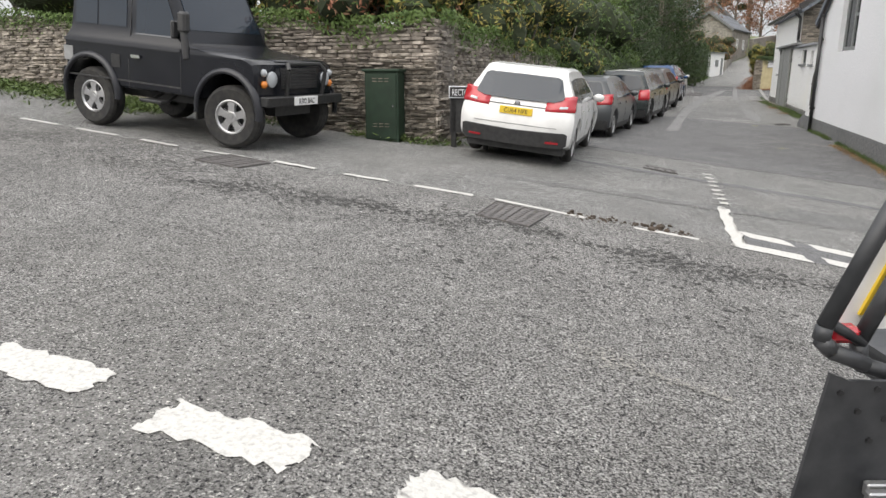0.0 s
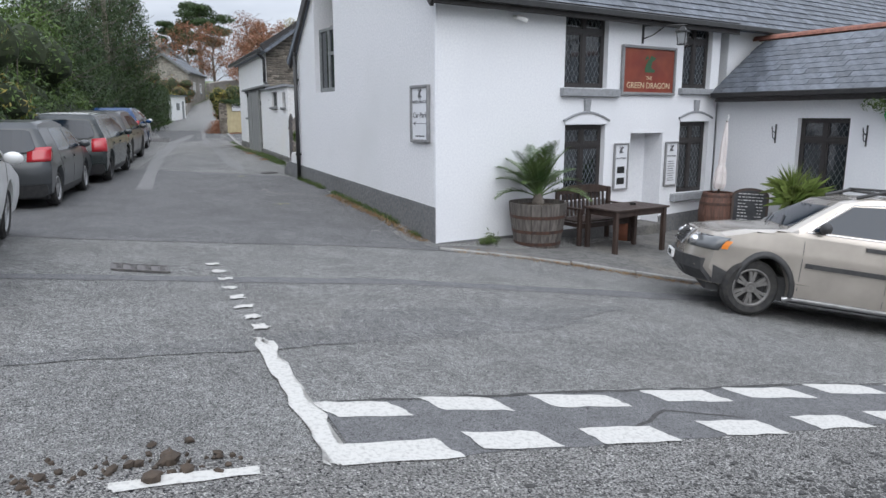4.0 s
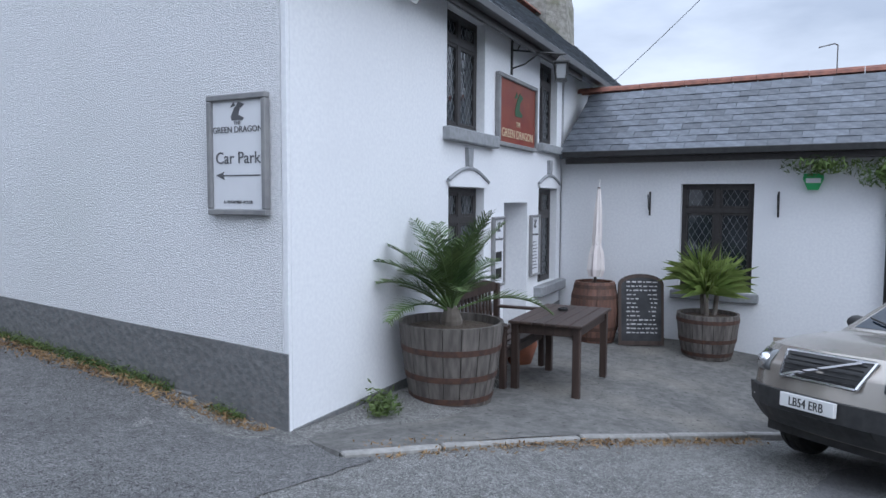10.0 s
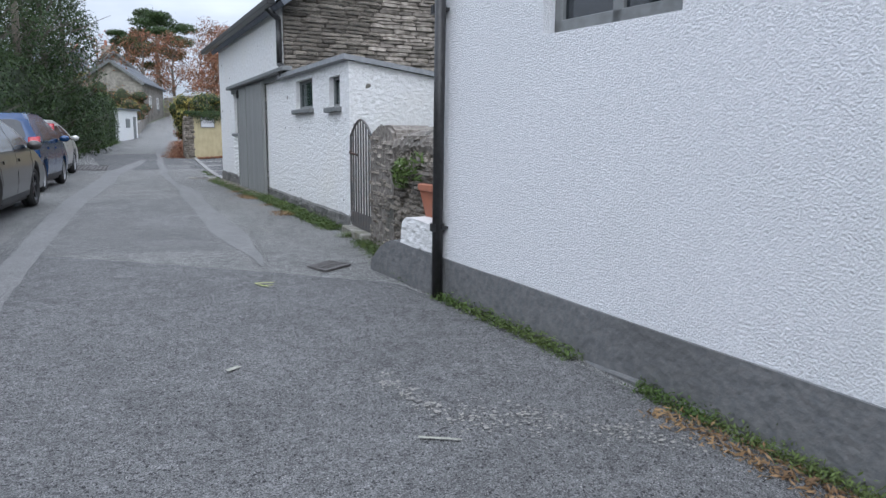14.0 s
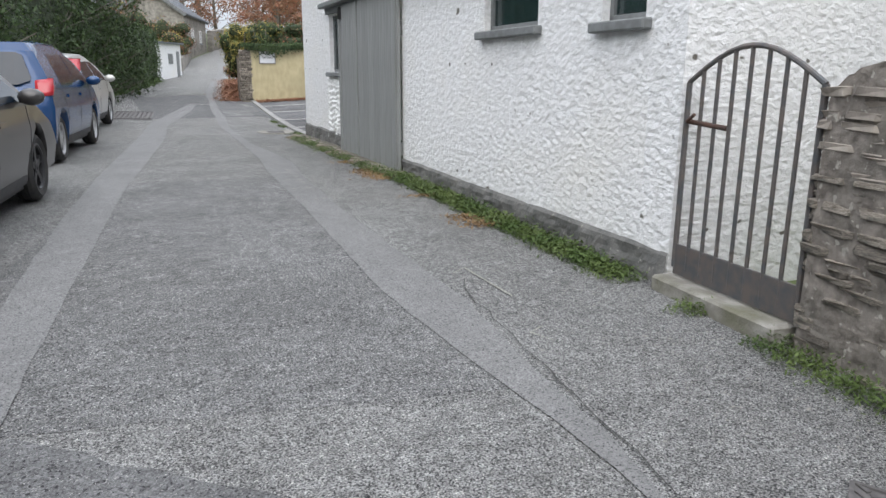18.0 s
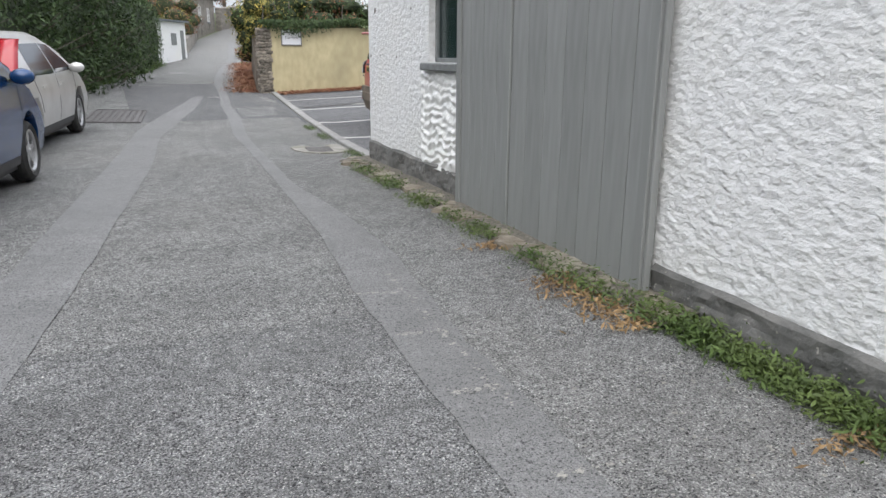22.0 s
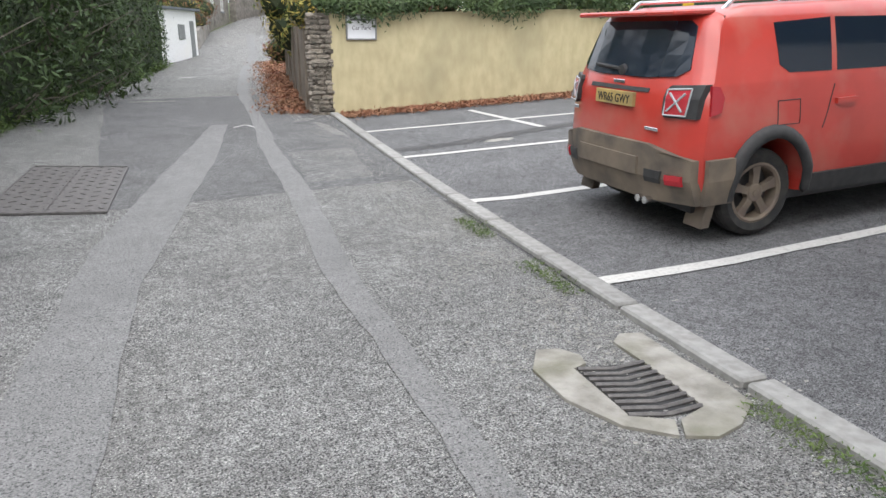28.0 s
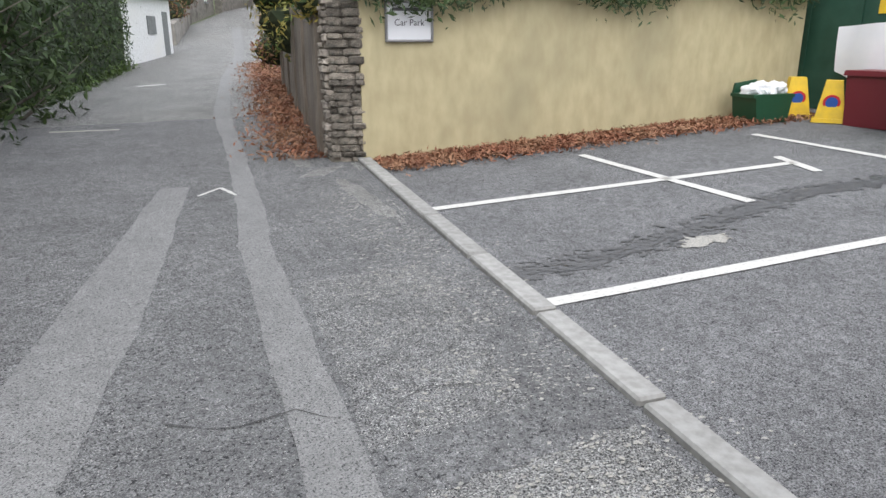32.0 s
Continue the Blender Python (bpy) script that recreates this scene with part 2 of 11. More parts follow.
GRASSLAND = mat("far_grass", (0.08, 0.12, 0.035), 0.95, (0.13, 0.15, 0.06), 0.4, 6, 0.5, 5)
BLACK_METAL = mat("black_iron", (0.015, 0.015, 0.016), 0.4, (0.03, 0.03, 0.03), 20, 4, 0.1, 40)
GREY_IRON = mat("grey_painted_iron", (0.07, 0.075, 0.08), 0.5, (0.12, 0.1, 0.09), 14, 5, 0.1, 40)
DOOR_GREY = mat("door_grey_paint", (0.2, 0.205, 0.2), 0.6, (0.25, 0.255, 0.25), 3, 6, 0.15, 12, stretch=(6, 6, 0.7), rnd=0.06, col3=(0.24, 0.25, 0.24), scale3=0.6)
RUBBER = mat("rubber", (0.02, 0.02, 0.021), 0.85, (0.04, 0.038, 0.035), 12, 5, 0.2, 60)
PLASTIC_DARK = mat("dark_trim_plastic", (0.03, 0.03, 0.032), 0.6, (0.045, 0.045, 0.045), 14, 4, 0.05, 80)
ALLOY = mat("alloy", (0.5, 0.5, 0.51), 0.35, (0.4, 0.4, 0.4), 10, 4, metal=0.8)
CHROME = mat("chrome", (0.7, 0.7, 0.72), 0.15, metal=1.0)
LAMP_RED = mat("lamp_red", (0.42, 0.02, 0.03), 0.15, coat=0.6)
LAMP_CLEAR = mat("lamp_clear", (0.4, 0.42, 0.44), 0.12, coat=0.8)
LAMP_AMBER = mat("lamp_amber", (0.7, 0.22, 0.03), 0.2, coat=0.6)
PLATE_Y = mat("plate_yellow", (0.72, 0.5, 0.04), 0.5)
PLATE_W = mat("plate_white", (0.75, 0.75, 0.74), 0.5)
INK = mat("black_ink", (0.015, 0.015, 0.015), 0.6)
WHITE_PAINT = mat("white_paint", (0.78, 0.78, 0.77), 0.6, (0.7, 0.7, 0.69), 10, 5, 0.1, 30)
GRAVELLY = mat("leaf_litter_soil", (0.085, 0.075, 0.06), 0.95, (0.17, 0.155, 0.13), 40, 5, 0.8, 50)
BARREL = mat("barrel_oak", (0.075, 0.066, 0.06), 0.8, (0.15, 0.135, 0.122), 5, 6, 0.3, 20, stretch=(5, 5, 0.6), rnd=0.2)
RUST = mat("rusty_hoop", (0.09, 0.045, 0.03), 0.75, (0.05, 0.03, 0.025), 16, 5, 0.3, 40)
DARKWOOD = mat("dark_stained_wood", (0.035, 0.022, 0.018), 0.5, (0.06, 0.04, 0.032), 5, 6, 0.2, 25, stretch=(4, 4, 0.5), rnd=0.15)
WEATHERED = mat("weathered_wood", (0.2, 0.17, 0.14), 0.85, (0.13, 0.11, 0.09), 5, 6, 0.4, 20, stretch=(5, 5, 0.5), rnd=0.2)
TERRACOTTA = mat("terracotta", (0.42, 0.16, 0.09), 0.8, (0.34, 0.14, 0.09), 9, 5, 0.2, 40)
SOIL = mat("potting_soil", (0.05, 0.035, 0.025), 0.95, (0.09, 0.07, 0.05), 25, 5, 0.9, 50)
BARK = mat("bark", (0.1, 0.085, 0.07), 0.9, (0.17, 0.15, 0.13), 8, 6, 0.7, 25)


def leaf_mat(name, a, b, rough=0.6):
    return mat(name, a, rough, b, 3.0, 4, rnd=0.35, island=True, spec=0.3)


LEAF_DARK = leaf_mat("leaf_dark_green", (0.03, 0.055, 0.02), (0.055, 0.085, 0.028))
LEAF_MID = leaf_mat("leaf_mid_green", (0.07, 0.12, 0.03), (0.11, 0.16, 0.045))
LEAF_YEL = leaf_mat("leaf_autumn_yellow", (0.34, 0.26, 0.06), (0.2, 0.2, 0.06))
LEAF_RED = leaf_mat("leaf_autumn_red", (0.26, 0.1, 0.06), (0.18, 0.11, 0.06))
LEAF_FALLEN = leaf_mat("fallen_leaves", (0.21, 0.085, 0.05), (0.27, 0.15, 0.09), 0.8)
LEAF_TAN = leaf_mat("fallen_leaves_tan", (0.3, 0.2, 0.1), (0.17, 0.105, 0.055), 0.8)
LEAF_PALM = leaf_mat("palm_leaf", (0.05, 0.09, 0.03), (0.1, 0.14, 0.05), 0.45)
LEAF_YUCCA = leaf_mat("yucca_leaf", (0.12, 0.18, 0.04), (0.2, 0.25, 0.07), 0.5)
WEED = leaf_mat("weed_green", (0.055, 0.092, 0.022), (0.1, 0.135, 0.04))

# ---- tools ----
RNG = random.Random(7)


def part(name, bm, material, parent=None, label="", smooth=False):
    """One mesh object from a bmesh, under a thing or a part."""
    me = bpy.data.meshes.new(name)
    bm.normal_update()
    bm.to_mesh(me)
    bm.free()
    if smooth:
        me.shade_smooth()
    me.materials.append(material)
    ob = new(name, me)
    if parent:
        ob.parent = parent
    if label:
        ob["label"] = label
    return ob


def shared(name, me, parent, m):
    """A piece on shared mesh data."""
    ob = new(name, me)
    ob.parent = parent
    ob.matrix_basis = m
    return ob


def mesh_of(bm, material, name="piece"):
    me = bpy.data.meshes.new(name)
    bm.normal_update()
    bm.to_mesh(me)
    bm.free()
    me.materials.append(material)
    return me


def thing(name, label, category, m=None, group="", kind=""):
    ob = new(name)
    ob.empty_display_size = 0.1
    if m is not None:
        ob.matrix_basis = m
    return tagged(ob, label, category, group, kind)


def BM():
    return bmesh.new()


def box(bm, x0, x1, y0, y1, z0, z1, bev=0.0, m=None):
    vs = [bm.verts.new((x, y, z)) for x in (x0, x1) for y in (y0, y1) for z in (z0, z1)]
    fs = [bm.faces.new([vs[i] for i in q]) for q in ((0, 1, 3, 2), (4, 6, 7, 5), (0, 4, 5, 1), (2, 3, 7, 6), (0, 2, 6, 4), (1, 5, 7, 3))]
    if bev:
        es = list({e for f in fs for e in f.edges})
        r = bmesh.ops.bevel(bm, geom=es, offset=bev, segments=1, affect="EDGES", profile=0.5)
        vs = [v for v in set(vs) | set(r["verts"]) if v.is_valid]
    if m is not None:
        bmesh.ops.transform(bm, matrix=m, verts=[v for v in vs if v.is_valid])
    return vs


def tube(bm, p, q, r0, r1=None, n=10, caps=True):
    """A round bar from p to q."""
    p, q = Vector(p), Vector(q)
    r1 = r0 if r1 is None else r1
    d = (q - p).normalized()
    a = d.orthogonal().normalized()
    b = d.cross(a)
    rings = [[bm.verts.new(c + (a * math.cos(t) + b * math.sin(t)) * r) for t in (2 * math.pi * i / n for i in range(n))] for c, r in ((p, r0), (q, r1))]
    for i in range(n):
        bm.faces.new((rings[0][i], rings[0][(i + 1) % n], rings[1][(i + 1) % n], rings[1][i]))
    if caps:
        bm.faces.new(rings[0][::-1])
        bm.faces.new(rings[1])


def pipe(bm, pts, r, n=8):
    for p, q in zip(pts, pts[1:]):
        tube(bm, p, q, r, r, n)


def lathe(bm, prof, n=24, axis="z", m=None, arc=(0.0, 2 * math.pi), caps=True):
    """Turns a profile of (radius, height) about an axis."""
    rings = []
    for r, h in prof:
        ring = []
        for i in range(n):
            t = arc[0] + (arc[1] - arc[0]) * i / n
            v = (r * math.cos(t), r * math.sin(t), h) if axis == "z" else (r * math.cos(t), h, r * math.sin(t))
            ring.append(bm.verts.new(m @ Vector(v) if m is not None else v))
        rings.append(ring)
    for a, b in zip(rings, rings[1:]):
        for i in range(n):
            bm.faces.new((a[i], a[(i + 1) % n], b[(i + 1) % n], b[i]))
    if caps and prof[0][0] > 1e-6:
        bm.faces.new(rings[0][::-1])
    if caps and prof[-1][0] > 1e-6:
        bm.faces.new(rings[-1])


def slab(bm, poly, y0, y1, m=None):
    """A polygon in x and z, thick from y0 to y1."""
    a = [bm.verts.new((x, y0, z)) for x, z in poly]
    b = [bm.verts.new((x, y1, z)) for x, z in poly]
    n = len(poly)
    bm.faces.new(a)
    bm.faces.new(b[::-1])
    for i in range(n):
        bm.faces.new((a[(i + 1) % n], a[i], b[i], b[(i + 1) % n]))
    if m is not None:
        bmesh.ops.transform(bm, matrix=m, verts=a + b)


def frame_at(a, b, z=0.0):
    """A frame at a whose x runs to b along a wall, whose y points into it (to the left of the run), z up."""
    d = math.atan2(b[1] - a[1], b[0] - a[0])
    return Matrix.Translation((a[0], a[1], z)) @ Matrix.Rotation(d, 4, "Z")


def wall_bm(length, z0, ztop, thick, openings, cuts=(), ragged=0.0, step=None):
    """A wall from s = 0 to length with holes (s0, s1, z0, z1); its top follows ztop(s). Its outer face is y = 0."""
    if not callable(ztop):
        top = ztop
        ztop = lambda s: top  # noqa: E731
    ss = {0.0, length, *cuts}
    zs = {z0}
    for o in openings:
        ss |= {max(0, o[0]), min(length, o[1])}
        zs |= {o[2], o[3]}
    if step:
        ss |= {length * i / int(length / step) for i in range(int(length / step))}
    ss = sorted(ss)
    ss = [s for i, s in enumerate(ss) if i == 0 or s - ss[i - 1] > 1e-4]
    zmax = min(ztop(s) for s in ss)
    zs = sorted(z for z in zs if z < zmax - 1e-4)
    nz = len(zs)
    bm = BM()
    grid = [[[bm.verts.new((s, y, zs[k] if k < nz else ztop(s))) for k in range(nz + 1)] for s in ss] for y in (0.0, thick)]

    def solid(i, k):
        if not (0 <= i < len(ss) - 1 and 0 <= k < nz):
            return False
        s = (ss[i] + ss[i + 1]) / 2
        z = (zs[k] + (zs[k + 1] if k + 1 < nz else zmax)) / 2
        return not any(o[0] < s < o[1] and o[2] < z < o[3] for o in openings)

    f, b = grid
    for i in range(len(ss) - 1):
        for k in range(nz):
            if not solid(i, k):
                continue
            bm.faces.new((f[i][k], f[i + 1][k], f[i + 1][k + 1], f[i][k + 1]))
            bm.faces.new((b[i][k], b[i][k + 1], b[i + 1][k + 1], b[i + 1][k]))
            if not solid(i - 1, k):
                bm.faces.new((f[i][k], f[i][k + 1], b[i][k + 1], b[i][k]))
            if not solid(i + 1, k):
                bm.faces.new((f[i + 1][k], b[i + 1][k], b[i + 1][k + 1], f[i + 1][k + 1]))
            if not solid(i, k - 1):
                bm.faces.new((f[i][k], b[i][k], b[i + 1][k], f[i + 1][k]))
            if not solid(i, k + 1):
                bm.faces.new((f[i][k + 1], f[i + 1][k + 1], b[i + 1][k + 1], b[i][k + 1]))
    return bm


def text_mesh(body, size, material, name, parent, m, label="", align="CENTER", depth=0.002):
    """Lettering as a mesh, standing in the frame's x and z, facing -y."""
    cu = bpy.data.curves.new("lettering", "FONT")
    cu.body, cu.size, cu.align_x, cu.extrude = body, size, align, depth
    cu.resolution_u = 3
    tmp = bpy.data.objects.new("lettering", cu)
    scene.collection.objects.link(tmp)
    me = bpy.data.meshes.new_from_object(tmp.evaluated_get(bpy.context.evaluated_depsgraph_get()))
    bpy.data.objects.remove(tmp)
    bpy.data.curves.remove(cu)
    me.materials.clear()
    me.materials.append(material)
    ob = new(name, me)
    ob.parent = parent
    ob.matrix_basis = m @ Matrix.Rotation(radians(90), 4, "X")
    if label:
        ob["label"] = label
    return ob


# ---- the lie of the land ----
MAIN_X = [-60, -12, -5.4, -2, 0, 1.4, 6, 8.2, 14, 30, 60]
MAIN_Z = [3.0, 0.75, 0.1, -0.13, -0.42, -0.62, -1.25, -1.55, -2.25, -3.3, -4.5]
LANE_Y = [0, 9.3, 13.8, 17.8, 19.8, 22, 25.5, 29, 33, 36, 40.5, 51, 58, 75, 100, 140]
LANE_Z = [-0.4, -0.4, -0.52, -0.38, -0.315, -0.275, -0.2, -0.165, -0.17, -0.12, 0.03, 0.39, 0.75, 2.2, 4.2, 7.0]


def ease(a, b, t):
    t = min(max((t - a) / (b - a), 0.0), 1.0)
    return t * t * (3 - 2 * t)


def G(x, y):
    """The height of the ground."""
    w = ease(9, 18, y)
    main = float(np.interp(x, MAIN_X, MAIN_Z)) + 0.025 * (max(min(y, 12), -8) - 5.5)
    lane = float(np.interp(y, LANE_Y, LANE_Z)) + 0.05 * max(0.0, min(x - 7.3, 9)) * ease(30, 33, y)
    dip = 0.14 * math.exp(-((x - 4.35) ** 2 + (y - 12.1) ** 2) / 1.1) if y < 16 else 0.0
    return (1 - w) * main + w * lane - dip


def along(pts, step):
    """Points every step metres along a line of corners, with the way to the left."""
    pts = [Vector((*p[:2], 0)) for p in pts]
    out = []
    for a, b in zip(pts, pts[1:]):
        n = max(1, int((b - a).length / step))
        out += [a.lerp(b, i / n) for i in range(n)]
    out.append(pts[-1])
    res = []
    for i, p in enumerate(out):
        d = (out[min(i + 1, len(out) - 1)] - out[max(i - 1, 0)]).normalized()
        res.append((p, Vector((-d.y, d.x, 0))))
    return res


def ribbon(bm, pts, half, up, step=0.3, rag=0.0, across=2):
    """A strip that lies on the ground along a line; half may be one width or one at each corner."""
    line = along(pts, step)
    rows = []
    for i, (p, n) in enumerate(line):
        h = half if not isinstance(half, (list, tuple)) else float(np.interp(i / max(1, len(line) - 1), np.linspace(0, 1, len(half)), half))
        hl, hr = h + RNG.uniform(-rag, rag), h + RNG.uniform(-rag, rag)
        row = []
        for k in range(across + 1):
            q = p + n * (hl - (hl + hr) * k / across)
            row.append(bm.verts.new((q.x, q.y, G(q.x, q.y) + up)))
        rows.append(row)
    for a, b in zip(rows, rows[1:]):
        for k in range(across):
            bm.faces.new((a[k], a[k + 1], b[k + 1], b[k]))


def patch_poly(bm, poly, up, rag=0.0, n=6):
    """A four-cornered patch laid on the ground."""
    a, b, c, d = [Vector((*p, 0)) for p in poly]
    rows = []
    for i in range(n + 1):
        u = i / n
        row = []
        for k in range(n + 1):
            v = k / n
            q = (a.lerp(b, u)).lerp(d.lerp(c, u), v)
            if rag and (i in (0, n) or k in (0, n)):
                q += Vector((RNG.uniform(-rag, rag), RNG.uniform(-rag, rag), 0))
            row.append(bm.verts.new((q.x, q.y, G(q.x, q.y) + up)))
        rows.append(row)
    for i in range(n):
        for k in range(n):
            bm.faces.new((rows[i][k], rows[i + 1][k], rows[i + 1][k + 1], rows[i][k + 1]))


def sheet(bm, xs, ys, up, inside=None):
    vs = {}

    def v(i, k):
        if (i, k) not in vs:
            vs[i, k] = bm.verts.new((xs[i], ys[k], G(xs[i], ys[k]) + up))
        return vs[i, k]

    for i in range(len(xs) - 1):
        for k in range(len(ys) - 1):
            if inside is None or inside((xs[i] + xs[i + 1]) / 2, (ys[k] + ys[k + 1]) / 2):
                bm.faces.new((v(i, k), v(i + 1, k), v(i + 1, k + 1), v(i, k + 1)))

# ---- ground and roads ----
HEDGE = [(-3.2, 9.0), (-2.6, 12), (-1.9, 16), (-0.9, 21), (0.2, 27), (1.0, 32), (2.0, 38), (4.1, 45.6), (5.3, 49.2), (7.0, 55)]
RIGHT = [(4.36, 12), (4.24, 18), (4.9, 20.7), (5.03, 21.6), (6.05, 31.06), (7.6, 41.6), (8.4, 45.7), (10.5, 54.7), (11.0, 58), (12.9, 66), (17.2, 78), (22, 90)]
LEFT_FAR = [(7.0, 55), (8.7, 59.4), (10.9, 67), (14.2, 75.4), (19, 88)]


def lane_left(y):
    pts = HEDGE + LEFT_FAR[1:]
    return float(np.interp(y, [p[1] for p in pts], [p[0] for p in pts]))


def lane_right(y):
    return float(np.interp(y, [p[1] for p in RIGHT], [p[0] for p in RIGHT]))


def edge_y(x):
    """The north edge of the main road's carriageway."""
    return float(np.interp(x, [-30, -8.4, -2.2, 0.3, 5, 12, 15, 30, 60], [12.0, 7.02, 5.55, 5.5, 5.3, 5.25, 5.25, 2.6, -2.5]))


def axis(parts):
    out = []
    for a, b, s in parts:
        out += list(np.arange(a, b - 1e-6, s))
    return out + [parts[-1][1]]


bm = BM()
sheet(bm, axis([(-600, -100, 100), (-100, -40, 10), (-40, 40, 2), (40, 100, 10), (100, 600, 100)]),
      axis([(-600, -100, 100), (-100, -30, 10), (-30, 60, 2), (60, 160, 5), (160, 900, 120)]), -0.09)
tagged(part("ground", bm, GRASSLAND), "rough green ground beyond the roads", "ground", kind="structure")


def in_lane(x, y):
    if y < 5.0:
        return False
    if y < 12.0:
        return edge_y(x) - 0.6 < y and (x > -3.9 or y < 9.2 - 0.24 * (x + 3.3)) and x > -14 and x < 20
    return lane_left(y) - 0.6 < x < lane_right(y) + 0.45


def ruled(bm, rows, up):
    """A sheet from rows of (y, x0, x1), laid on the ground."""
    last = None
    for y, x0, x1, n in rows:
        cur = [bm.verts.new((x0 + (x1 - x0) * i / n, y, G(x0 + (x1 - x0) * i / n, y) + up)) for i in range(n + 1)]
        if last:
            for i in range(n):
                bm.faces.new((last[i], last[i + 1], cur[i + 1], cur[i]))
        last = cur


bm = BM()
sheet(bm, axis([(-14, 22, 0.4)]), axis([(4.8, 12.0, 0.4)]), 0.0, in_lane)
ruled(bm, [(y, lane_left(y) - 0.8, lane_right(y) + (0.5 if y < 31 or y > 41.6 else 0.07), 16) for y in axis([(12.0, 46, 0.4), (46, 92, 1.0)])], 0.0)
road = tagged(part("lane_road", bm, ASPHALT), "patched grey asphalt lane climbing past the pub", "road", kind="structure")
bm = BM()
last = None
for x in axis([(-40, -10, 1.0), (-10, 14, 0.4), (14, 60, 1.0)]):
    y0, y1 = -5.5 - 0.1 * max(0.0, x - 8), edge_y(x) + 0.05
    cur = [bm.verts.new((x, y0 + (y1 - y0) * i / 30, G(x, y0 + (y1 - y0) * i / 30) + 0.006)) for i in range(31)]
    if last:
        for i in range(30):
            bm.faces.new((last[i], cur[i], cur[i + 1], last[i + 1]))
    last = cur
main_road = tagged(part("main_road", bm, ASPHALT_OLD), "worn grey asphalt main road with coarse chippings", "road", kind="structure")
bm = BM()
ruled(bm, [(y, lane_right(y) + 0.01, 17.0, 20) for y in axis([(31.0, 41.8, 0.36)])], 0.0)
car_park = tagged(part("car_park_surface", bm, ASPHALT_PARK), "dark tarmac of the pub car park", "ground", kind="structure")

# pale and dark repairs in the lane


def band(name, left, right, up, m, rag=0.012, parent=road):
    """A long repair between two edges that both run up the lane."""
    ly, lx = [p[1] for p in left], [p[0] for p in left]
    ry, rx = [p[1] for p in right], [p[0] for p in right]
    y0, y1 = max(ly[0], ry[0]), min(ly[-1], ry[-1])
    n = max(2, int((y1 - y0) / 0.18))
    rows = []
    bm = BM()
    for i in range(n + 1):
        y = y0 + (y1 - y0) * i / n
        a, c = float(np.interp(y, ly, lx)) + RNG.uniform(-rag, rag), float(np.interp(y, ry, rx)) + RNG.uniform(-rag, rag)
        rows.append([bm.verts.new((a + (c - a) * k / 3, y, G(a + (c - a) * k / 3, y) + up)) for k in range(4)])
    for r, q in zip(rows, rows[1:]):
        for k in range(3):
            bm.faces.new((r[k], r[k + 1], q[k + 1], q[k]))
    return part(name, bm, m, parent)


band("repair_strip", [(0.7, 17.5), (1.4, 21.6)], [(1.0, 17.5), (1.66, 21.6)], 0.0095, ASPHALT_PALE)
band("repair_strip", [(1.4, 21.6), (1.61, 23.05), (1.95, 25.07), (2.39, 27.5), (2.69, 28.9), (3.32, 32.2), (3.95, 35.5), (4.6, 37.6), (5.3, 39.7), (5.8, 41.3)],
     [(1.66, 21.6), (1.91, 23.0), (2.51, 26.2), (2.83, 27.6), (3.07, 28.7), (3.66, 31.5), (4.15, 34.5), (4.72, 36.5), (5.37, 38.6), (6.05, 41.3)], 0.0055, ASPHALT_PALE)
band("repair_strip", [(3.32, 19.75), (3.37, 20.3), (3.42, 21.8), (3.57, 22.95), (3.83, 24.65), (4.1, 26.7), (4.33, 27.86), (4.54, 29.41), (5.03, 32.9), (5.18, 34.3), (5.61, 36.63), (6.05, 39.5), (6.26, 40.43), (6.74, 43.06), (7.2, 46), (8.5, 51.5), (10.1, 57), (12.3, 67)],
     [(3.34, 19.75), (3.5, 20.35), (3.6, 20.96), (3.81, 21.82), (3.92, 22.96), (4.11, 24.49), (4.32, 26.0), (4.6, 27.3), (4.72, 28.4), (4.77, 30.0), (5.3, 33.9), (5.85, 36.7), (6.25, 39.41), (6.46, 40.35), (6.92, 43), (7.45, 46), (8.75, 51.5), (10.4, 57), (12.7, 67)], 0.0065, ASPHALT_PALE)
band("repair_strip", [(5.9, 36.9), (6.2, 38.6)], [(6.6, 36.9), (7.0, 38.6)], 0.003, ASPHALT_MID)
